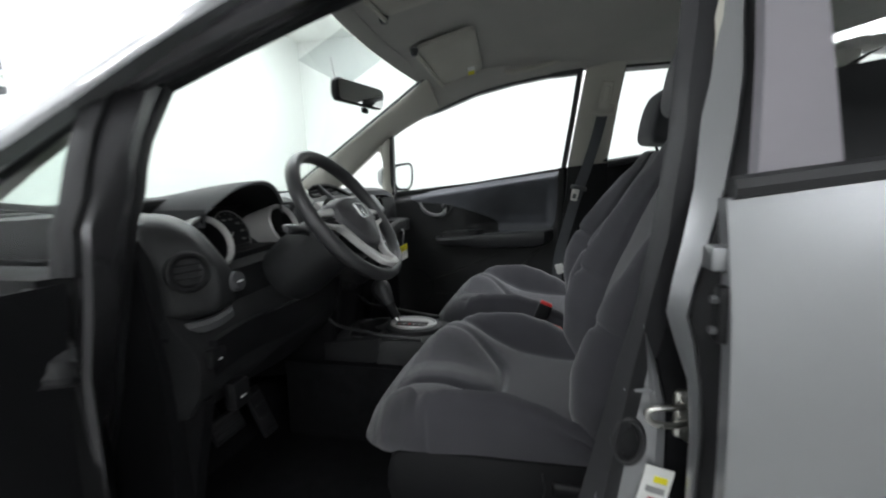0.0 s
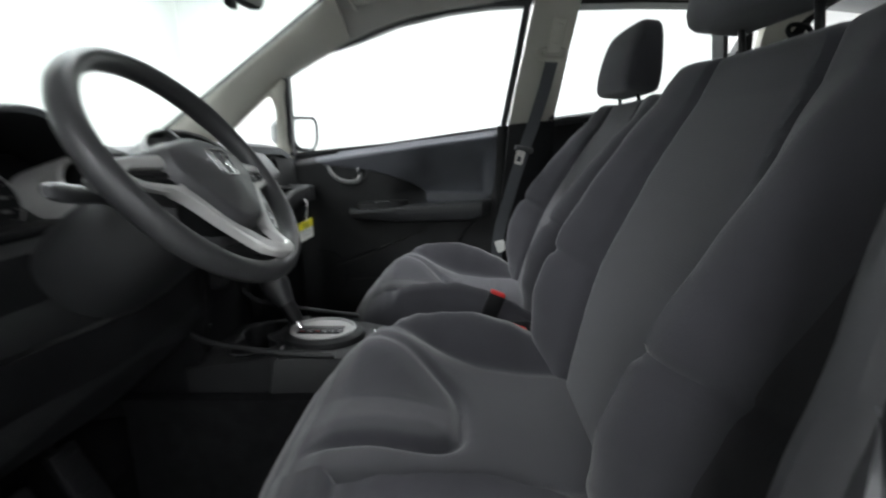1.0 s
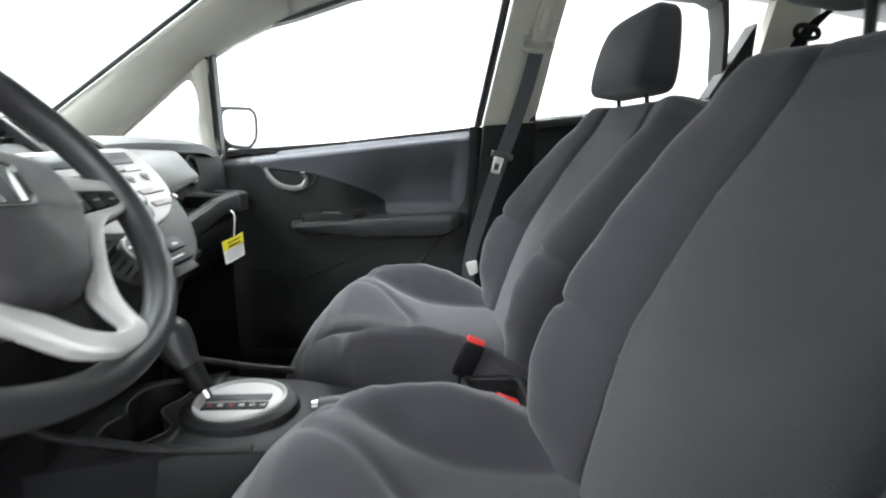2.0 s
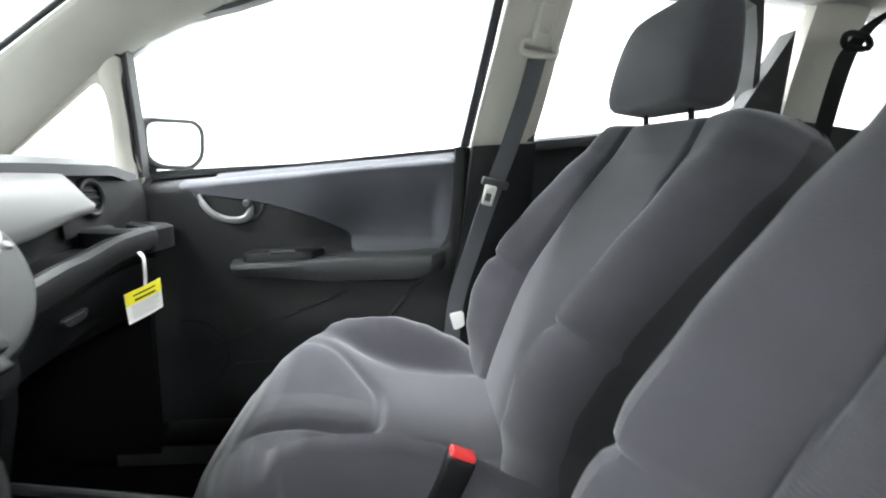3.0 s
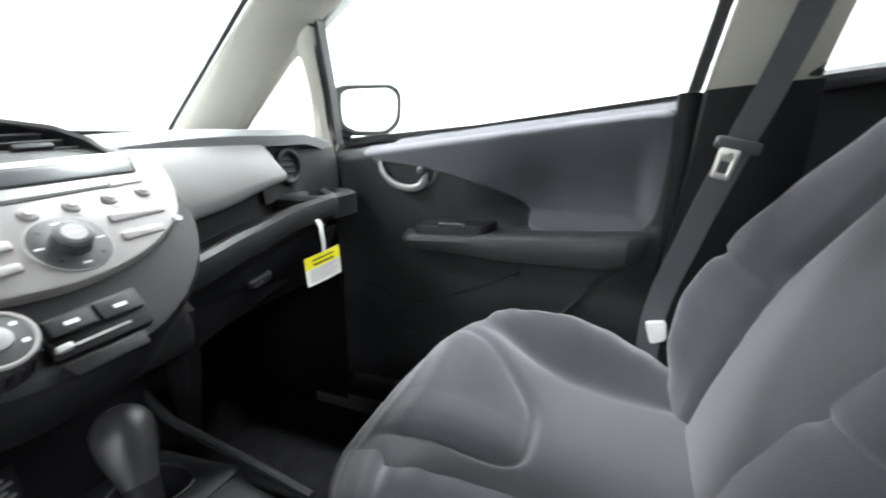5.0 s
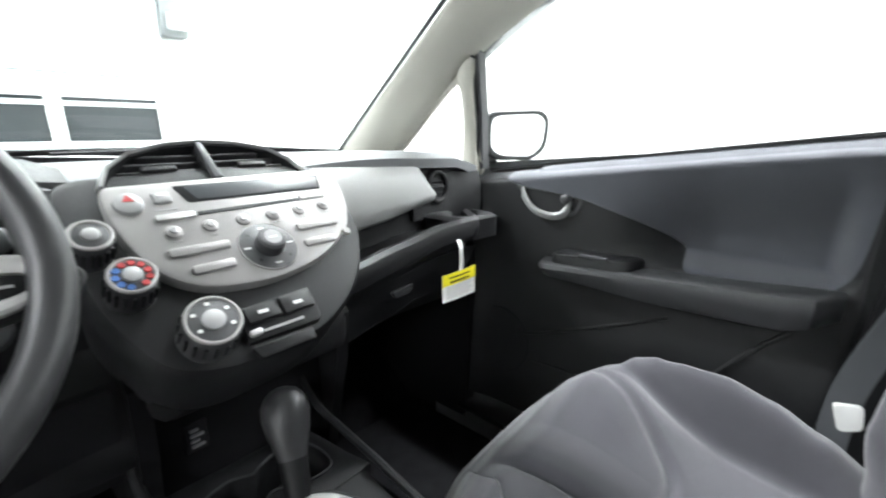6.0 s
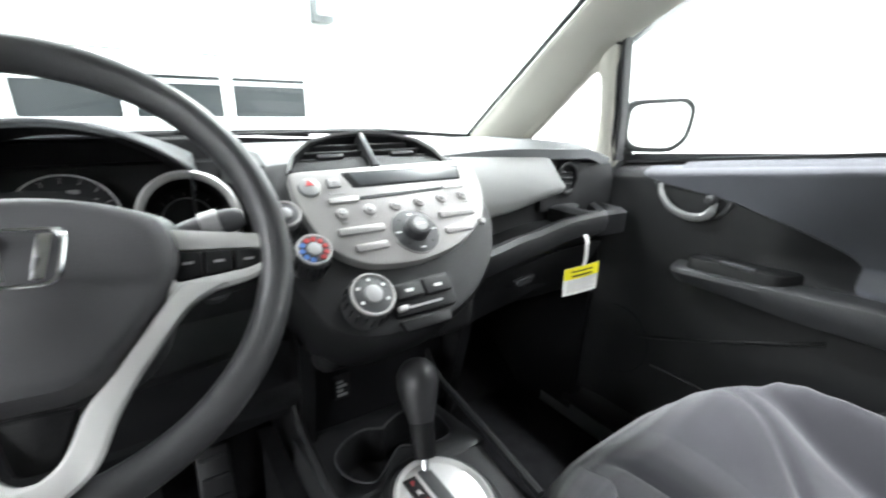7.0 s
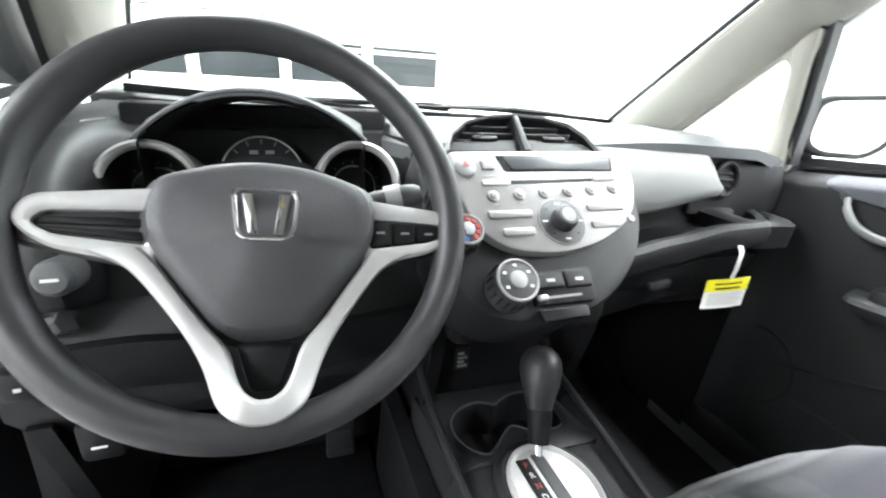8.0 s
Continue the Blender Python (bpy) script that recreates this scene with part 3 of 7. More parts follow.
    # map pocket and speaker
    for pts in (((0.41, 0.600), (0.33, 0.628), (0.20, 0.680), (0.09, 0.728)), ((0.36, 0.545), (0.28, 0.548), (0.18, 0.540))):
        part("pocket_edge", tube(spline([(panel_x(a, b) - 0.001, a, b) for a, b in pts], 6), 0.0035, 8), PLASTIC, d)
    part("pocket_crease", tube(spline([(panel_x(-0.12, 0.785) - 0.001, -0.125, 0.785), (panel_x(-0.05, 0.70) - 0.002, -0.055, 0.715), (panel_x(0, 0.64) - 0.004, 0.0, 0.645)], 6), 0.005, 8), PLASTIC, d)
    sp = part("speaker", tube([(0.66, 0.46, 0.57), (0.634, 0.46, 0.57), (0.632, 0.46, 0.57)], [0.087, 0.085, 0.079], 36), BLACK, d, "round black speaker grille")
    part("grille_ring", tube([(0.633, 0.46 + 0.085 * math.cos(a), 0.57 + 0.085 * math.sin(a)) for a in [k * math.pi / 18 for k in range(36)]], 0.003, 8, True), BLACK, sp)
    # window frame, glass, outer skin
    frame_in = [(0.567, 0.985), (0.555, 1.1), (0.534, 1.247), (0.44, 1.306), (0.30, 1.340), (0.15, 1.386), (0.0, 1.413), (-0.12, 1.424), (-0.243, 1.430), (-0.222, 1.26), (-0.197, 1.088)]
    frame_mid = [(0.553, 0.99), (0.541, 1.1), (0.519, 1.240), (0.435, 1.293), (0.30, 1.325), (0.15, 1.370), (0.0, 1.397), (-0.12, 1.410), (-0.223, 1.414), (-0.203, 1.26), (-0.178, 1.088)]
    rings = [[Vector((inner(z) + o, y, z)) for (y, z), o in ((a, 0.045), (a, 0.018), (b, 0.018), (b, 0.045))] for a, b in zip(frame_in, frame_mid)]
    part("window_frame", loft(rings), PLASTIC_MID, d)
    rings = [[Vector((inner(z) + o, y, z)) for (y, z), o in ((a, 0.015), (a, 0.006), ((a[0] * 0.75 + b[0] * 0.25, a[1] * 0.75 + b[1] * 0.25), 0.006), ((a[0] * 0.7 + b[0] * 0.3, a[1] * 0.7 + b[1] * 0.3), 0.015))] for a, b in zip(frame_in, frame_mid)]
    part("weatherstrip", loft(rings), RUBBER, d)
    pane = [(p[0], p[1]) for p in frame_mid]
    part("window_pane", patch([(0.54, 0.99)] + pane[1:], lambda a, b, t: Vector((inner(b) + 0.035, a, b)), 3), GLASS, d).visible_shadow = False
    part("sill_seal", sheet(lambda u, v: (lambda y: Vector((0.685 + 0.02 * v, y, sill_z(y) + 0.001)))(mix(0.55, -0.2, u)), 20, 2, 0.006), RUBBER, d)
    strip("outer_skin", [(0.655, 0.33), (0.655, 0.6), (0.655, 0.85), (0.64, 1.0)], [(-0.235, 0.33), (-0.235, 0.6), (-0.235, 0.85), (-0.235, 1.08)], PAINT, d, 1, skin=outer, bulge=-0.006, thick=-0.015)
    # mirror foot
    part("mirror_foot", box((0.665, 0.56, 0.985), (0.70, 0.61, 1.03), 0.008), PLASTIC, d)


passenger_door()


def door_mirror():
    m = thing("door_mirror", (0.70, 0.53, 1.02), "grey door mirror with a dark rim on the passenger side", "door mirror")
    out = rounded([(0.60, 1.11), (0.635, 1.125), (0.86, 1.152), (0.915, 1.135), (0.905, 1.05), (0.83, 1.012), (0.66, 1.012), (0.60, 1.03)], [0.02, 0.02, 0.03, 0.04, 0.03, 0.04, 0.03, 0.03], 5)
    put = lambda a, b, c: Vector((0.655 + (a - 0.60) * 1.27, 0.555 - c + (a - 0.62) * 0.08, 1.150 + (b - 1.144) * 1.06))
    sh = lambda k: [(mix(p[0], 0.75, k), mix(p[1], 1.08, k)) for p in out]
    part("housing", loft([[put(*p, c) for p in sh(k)] for k, c in ((0.06, 0.0), (0.0, -0.008), (0.0, -0.03), (0.12, -0.07), (0.4, -0.10))]), PAINT, m)
    part("rim", band(out, sh(0.17), lambda a, b, c: put(a, b, c + 0.004), 0.012, 0.003), MATTE, m)
    part("mirror_glass", patch(sh(0.06), lambda a, b, t: put(a, b, 0.001), 3), MIRROR, m, "silver mirror glass")
    part("stalk", box((0.66, 0.56, 1.00), (0.74, 0.60, 1.03), 0.01), BLACK, m)


door_mirror()


def rear_door(s):
    d = thing("rear_door", (s * 0.72, -0.3, 0.35), "closed grey metallic rear door with dark lining and glass", "car door", "rear doors")
    back = lambda z: line([(1.05, 0.62), (1.25, 0.598), (1.46, 0.545)], z)
    top = lambda y: 1.108 - (y + 0.356) * 0.13
    part("lining", sheet(lambda u, v: (lambda y: Vector((s * (0.635 + 0.05 * smoothstep(0.9, 1.0, v) ** 2), y, mix(0.42, top(y), v))))(mix(-0.355, -0.985, u)), 20, 24, 0.03, (s, 0, 0)), PLASTIC, d)
    part("sill_cap", tube([(s * 0.655, -0.36, top(-0.36) - 0.008), (s * 0.655, -0.98, top(-0.98) - 0.008)], 0.016, 10), PLASTIC_MID, d)
    fo = [(-0.335, 1.105), (-0.352, 1.2), (-0.368, 1.32), (-0.385, 1.452), (-0.6, 1.455), (-0.80, 1.45), (-0.845, 1.44), (-0.875, 1.36), (-0.905, 1.25), (-0.925, 1.185)]
    fi = [(-0.352, 1.105), (-0.366, 1.2), (-0.382, 1.32), (-0.40, 1.438), (-0.6, 1.44), (-0.79, 1.436), (-0.83, 1.422), (-0.86, 1.36), (-0.89, 1.25), (-0.91, 1.18)]
    part("window_frame", loft([[Vector((s * (back(z) + o), y, z)) for (y, z), o in ((a, 0.06), (a, 0.0), (b, 0.0), (b, 0.06))] for a, b in zip(fo, fi)]), RUBBER, d)
    part("corner_trim", loft([[Vector((s * (back(z) - 0.006), y, z)) for y, z in ((-0.86, 1.185), (-0.975, 1.185), (-0.945, 1.38))], [Vector((s * (back(z) + 0.04), y, z)) for y, z in ((-0.86, 1.185), (-0.975, 1.185), (-0.945, 1.38))]]), BLACK, d)
    part("window_pane", patch(fi, lambda a, b, t: Vector((s * (back(b) + 0.035), a, b)), 3), GLASS, d).visible_shadow = False
    strip("outer_skin", [(-0.252, 0.33), (-0.252, 0.6), (-0.252, 0.85), (-0.252, 0.99)], [(-1.0, 0.33), (-1.0, 0.6), (-1.0, 0.85), (-1.0, 1.08)], PAINT, d, s, skin=outer, bulge=-0.008, thick=-0.02)
    strip("pillar_film", [(-0.284, 1.005), (-0.309, 1.15), (-0.325, 1.3), (-0.335, 1.44)], [(-0.352, 1.015), (-0.366, 1.15), (-0.38, 1.3), (-0.392, 1.44)], FILM, d, s, skin=outer, off=-0.012, bulge=-0.003, thick=-0.02)
    part("belt_moulding", tube([(s * (outer(0.995) - 0.0), -0.256, 0.998), (s * (outer(1.03) + 0.004), -0.6, 1.04), (s * (outer(1.08) + 0.004), -1.0, 1.085)], 0.011, 8), RUBBER, d)


rear_door(1)
rear_door(-1)


# ---- seats ----
def seat(name, cx, dy, lean_deg, hinge, rise, head, low, label):
    """A bolstered front seat: cushion, backrest, headrest, side shell; cx: its middle, dy: how far it is slid forward."""
    o = thing(name, (cx, dy, 0.30), label, "car seat", "front seats")
    set_true((cx, dy, 0.6))
    crease = [(-0.116, 0.280), (-0.108, 0.185), (-0.102, 0.130), (-0.098, 0.098), (-0.093, 0.055), (-0.082, 0.012), (-0.064, -0.011), (-0.030, -0.017), (0.026, -0.012), (0.060, 0.007), (0.100, 0.056), (0.135, 0.120), (0.162, 0.180), (0.200, 0.280)]
    U = [(p.x, p.y) for p in spline([(*p, 0) for p in crease], 4)]
    CREASE = [(0.185, 0.125), (0.176, 0.095), (0.163, 0.055), (0.150, 0.0), (0.140, -0.06), (0.134, -0.13), (0.132, -0.29)]

    def wide(y):
        return 0.219 if y < 0.10 else 0.219 - 0.085 * ((y - 0.10) / 0.152) ** 2.6

    def top(x, y):
        a = abs(x)
        z = line([(-0.30, 0.572), (-0.15, 0.578), (0.0, 0.590), (0.10, 0.607), (0.15, 0.606), (0.19, 0.594), (0.22, 0.573), (0.24, 0.552), (0.253, 0.520)], y)
        c = line([(-0.29, 0.132), (-0.13, 0.134), (-0.06, 0.140), (0.0, 0.150), (0.045, 0.160), (0.082, 0.168), (0.108, 0.172)], y)
        ridge = line([(-0.29, 0.590), (-0.22, 0.612), (-0.16, 0.645), (-0.10, 0.672), (-0.04, 0.688), (0.02, 0.686), (0.06, 0.672), (0.095, 0.650), (0.13, 0.622), (0.17, 0.590)], y)
        z += max(0.0, ridge - (low[0] if x < 0 else low[1]) - z) * smoothstep(c - 0.014, min(c + 0.055, 0.205), a)
        z += 0.020 * smoothstep(0.10, 0.19, a) * smoothstep(0.02, 0.11, y) * smoothstep(0.25, 0.12, y)
        z += (0.044 if x > 0 else 0.015) * smoothstep(-0.01, 0.14, a) * smoothstep(0.23, 0.10, a) * smoothstep(-0.06, 0.09, y) * smoothstep(0.235, 0.12, y)
        z -= (0.004 if x > 0 else 0.0012) * math.exp(-(to_polyline((a, y), CREASE) / 0.009) ** 2) * smoothstep(0.14, 0.08, y)
        # a pressed channel with a pillow inside it
        d = to_polyline((x, y), U)
        fade = smoothstep(0.195, 0.13, y)
        inside = y > line([(-0.30, 0.6)] + crease + [(0.30, 0.6)], x)
        z -= mix(0.014, 0.005, smoothstep(0.02, 0.11, x)) * math.exp(-(d / 0.0105) ** 2) * fade
        z += (0.006 * smoothstep(0.0, 0.05, d) if inside else 0.0) * smoothstep(0.26, 0.15, y)
        return z + rise - 0.05 * smoothstep(0.0, 0.30, a) ** 2 * smoothstep(0.12, 0.25, y)

    ny, nx = 140, 110
    rings = []
    for j in range(ny + 1):
        y = mix(-0.29, 0.253, (j / ny) ** 0.8)
        w = wide(y)
        r = mix(0.020, 0.060, smoothstep(0.095, 0.15, y))
        zb = rise + line([(-0.29, 0.560), (0.0, 0.552), (0.12, 0.540), (0.20, 0.515), (0.253, 0.495)], y)
        step = 0.0035 * smoothstep(0.098, 0.088, y)

        def side(s, lo):
            e = min(top(w - r, y), 0.75)
            drop = min(r, max(0.004, e - zb - 0.01))
            pts = [Vector((cx + s * (w - r + r * math.sin(k * math.pi / 16)), y + dy, e - drop * (1 - math.cos(k * math.pi / 16)))) for k in range(1, 9)]
            zs = pts[-1].z
            pts += [Vector((cx + s * (w + step * smoothstep(0, 0.15, k) + 0.004 * math.sin(math.pi * k)), y + dy, mix(zs, zb, k))) for k in (0.12, 0.3, 0.6, 0.85, 1.0)]
            return pts + [Vector((cx + s * (w - 0.03), y + dy, zb - 0.012)), Vector((cx + s * (w - 0.06), y + dy, zb - 0.04))]
        ring = [Vector((cx + (2 * i / nx - 1) * (w - r), y + dy, top((2 * i / nx - 1) * (w - r), y))) for i in range(nx + 1)]
        rings.append(ring + side(1, 0) + side(-1, 0)[::-1])
    part("cushion", loft(rings), SEAT, o, "padded cushion with a pressed crease and raised side bolsters")
    for s in (1, -1):
        shell = part("side_shell", loft([[Vector((cx + s * a, y + dy, z)) for a, z in ((0.17, zt - 0.02 + rise), (0.208, zt + rise), (0.221, zt - 0.006 + rise), (0.226, zt - 0.03), (0.228, (zt + zb) / 2), (0.222, zb + 0.012), (0.205, zb))] for y, zt, zb in ((0.172, 0.505, 0.46), (0.165, 0.528, 0.425), (0.15, 0.541, 0.405), (0.10, 0.547, 0.39), (0.0, 0.550, 0.38), (-0.12, 0.555, 0.38), (-0.24, 0.560, 0.39), (-0.30, 0.560, 0.41))]), BLACK, o, "black plastic side shell")
        part("shell_groove", tube([(cx + s * 0.2285, -0.105 + dy, 0.548), (cx + s * 0.2295, -0.11 + dy, 0.52), (cx + s * 0.2295, -0.10 + dy, 0.46), (cx + s * 0.229, -0.10 + dy, 0.40)], 0.002, 5), RUBBER, shell)
        part("seat_rail", box((cx + s * 0.17 - 0.02, -0.30 + dy, 0.30), (cx + s * 0.17 + 0.02, 0.20 + dy, 0.39), 0.005), BLACK, o)
    # backrest, leaning back
    lean = radians(lean_deg)
    b0 = Vector((cx, *hinge))
    up = Vector((0, -math.sin(lean), math.cos(lean)))
    fw = Vector((0, math.cos(lean), math.sin(lean)))
    L = 0.632

    def half(s):
        return line([(0, 0.195), (0.06, 0.214), (0.14, 0.232), (0.22, 0.238), (0.265, 0.235), (0.30, 0.238), (0.42, 0.236), (0.52, 0.230), (0.575, 0.226), (0.605, 0.217), (0.622, 0.204), (0.632, 0.182)], s)

    def seam_x(s):
        return line([(0, 0.100), (0.12, 0.118), (0.28, 0.140), (0.42, 0.132), (0.53, 0.112), (0.632, 0.100)], s)

    def base(s):
        return 0.030 + 0.030 * math.sin(math.pi * min(1, s / 0.55)) + 0.012 * smoothstep(0.35, 0.55, s)

    def crest(s):
        return base(s) + line([(0, 0.010), (0.05, 0.030), (0.11, 0.060), (0.18, 0.074), (0.235, 0.072), (0.268, 0.066), (0.30, 0.067), (0.38, 0.056), (0.48, 0.037), (0.56, 0.020), (0.632, 0.008)], s)

    rings = []
    for j in range(93):
        s = L * (1 - (1 - j / 92) ** 1.25)
        h, r = half(s), 0.046
        over = 1 - math.sqrt(max(0.0, 1 - smoothstep(0.596, 0.6345, s) ** 2))
        nip = math.exp(-((s - 0.266) / 0.006) ** 2)

        def front(a):
            t = smoothstep(seam_x(s) - 0.012, h - r + 0.006, a)
            d = mix(base(s), crest(s), t)
            d -= 0.014 * math.exp(-((a - seam_x(s)) / 0.0065) ** 2)
            d -= 0.009 * nip * smoothstep(seam_x(s), seam_x(s) + 0.01, a)
            return d - 0.07 * over

        e = front(h - r)
        back = -0.065 + 0.045 * over + 0.012 * smoothstep(0.1, 0, s)
        depth = min(0.078, max(0.008, e - back - 0.01))

        def side(q):
            pts = []
            for k in range(1, 11):
                u = k * math.pi / 20
                pts.append(b0 + Vector((q * (h - r + (r - 0.003 * nip) * math.sin(u)), 0, 0)) + up * s + fw * (e - depth * (1 - math.cos(u))))
            for k in (0.10, 0.35, 0.7, 0.92):
                pts.append(b0 + Vector((q * (h + 0.003 * math.sin(math.pi * k)), 0, 0)) + up * s + fw * mix(e - depth, back, k))
            return pts
        ring = [b0 + Vector(((2 * i / 64 - 1) * (h - r), 0, 0)) + up * s + fw * front(abs(2 * i / 64 - 1) * (h - r)) for i in range(65)]
        ring += side(1)
        ring += [b0 + Vector((mix(h - 0.02, -h + 0.02, i / 8), 0, 0)) + up * s + fw * (back - 0.012 * math.sin(math.pi * i / 8)) for i in range(9)]
        rings.append(ring + side(-1)[::-1])
    bm = loft(rings)
    n = len(rings[0])
    bm.faces.ensure_lookup_table()
    for q, f in enumerate(bm.faces):
        k = q % n
        j = q // n
        if q >= n * 92:
            continue
        s = L * (1 - (1 - (j + 0.5) / 92) ** 1.25)
        if k < 64:
            x = abs(2 * (k + 0.5) / 64 - 1) * (half(s) - 0.046)
            if x < seam_x(s) - 0.002 and 0.02 < s < 0.612:
                f.material_index = 1
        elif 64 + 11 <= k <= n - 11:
            # sides and back: dark cloth with their shade in the colour
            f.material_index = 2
    part("backrest", bm, (SEAT, SEAT_INSERT, SEAT_SIDE_SHADED), o, "bolstered backrest with a ribbed insert")
    # headrest on two posts
    h0 = Vector((cx, head[0], head[1]))
    rings = []
    # height, half width, front and back of the pad
    prof = [(0, 0.092, 0.028, -0.026), (0.003, 0.107, 0.039, -0.032), (0.01, 0.116, 0.045, -0.036), (0.024, 0.121, 0.048, -0.038), (0.05, 0.121, 0.046, -0.039), (0.08, 0.119, 0.041, -0.038),
            (0.11, 0.115, 0.034, -0.037), (0.133, 0.110, 0.026, -0.036), (0.147, 0.103, 0.019, -0.034), (0.156, 0.093, 0.010, -0.030), (0.161, 0.078, -0.001, -0.024), (0.163, 0.060, -0.006, -0.018)]
    for t, w, yf, yb in prof:
        ring = []
        for k in range(64):
            a = 2 * math.pi * k / 64
            ca, sa = math.cos(a), math.sin(a)
            x = math.copysign(abs(ca) ** 0.27, ca) * w
            y = (yf + yb) / 2 + math.copysign(abs(sa) ** 0.27, sa) * (yf - yb) / 2 - 0.006 * (abs(x) / 0.13) ** 2
            ring.append(h0 + Vector((x, y, t + 0.10 * y)))
        rings.append(ring)
    hr = part("headrest", loft(rings), SEAT, o)
    for s in (1, -1):
        part("post", tube([h0 + Vector((s * 0.062, -0.030, -0.10)), h0 + Vector((s * 0.062, -0.006, 0.02))], 0.0046, 10), BLACK, hr)
    q = 1 if cx > 0 else -1
    part("recliner_lever", box((cx + q * 0.229 - 0.006, -0.27 + dy, 0.505), (cx + q * 0.229 + 0.014, -0.12 + dy, 0.535), 0.008, 3), BLACK, o)
    return o


seat("driver_seat", -0.310, 0.0, 19.0, (-0.212, 0.508), 0.010, (-0.366, 1.128), (0.058, 0.024), "dark grey cloth driver seat with ribbed insert and side bolsters")
seat("passenger_seat", 0.310, 0.015, 26.0, (-0.226, 0.548), 0.018, (-0.450, 1.130), (0.082, 0.012), "dark grey cloth passenger seat with ribbed insert and side bolsters")
set_true()

rs = thing("rear_bench", (0, -0.9, 0.3), "dark grey cloth rear bench seat behind the front seats", "rear seat")
# cushion coloured darker than the backrest for the shade behind the front seats
part("cushion", box((-0.60, -1.06, 0.30), (0.60, -0.74, 0.43), 0.05, 4), SEAT_SIDE_SHADED, rs)
part("backrest", box((-0.60, -0.07, 0.0), (0.60, 0.07, 0.50), 0.05, 4, pose(0, -1.08, 0.46, 20, 0, 0)), SEAT, rs)
for x in (-0.36, 0.36):
    part("headrest", box((x - 0.13, -0.045, 0.51), (x + 0.13, 0.045, 0.63), 0.04, 4, pose(0, -1.08, 0.46, 20, 0, 0)), SEAT, rs)


# ---- steering wheel ----
WC = Vector((-0.3527, 0.3078, 0.9571))
WT = radians(35.0)
WS = radians(2.5)  # the wheel stands turned a little to the right
WU, WV = Vector((1, 0, 0)), Vector((0, math.sin(WT), math.cos(WT)))
WN = WU.cross(WV)


def wheel_at(a, b, c):
    ca, sa = math.cos(WS), math.sin(WS)
    return WC + WU * (a * ca + b * sa) + WV * (b * ca - a * sa) + WN * c


def hub_at(a, b, c):
    wide = mix(1.107, 0.967, smoothstep(-0.03, -0.11, b))
    return wheel_at(a * wide + 0.007, b * 1.032 - 0.0055, 0.93 * c - 0.010)


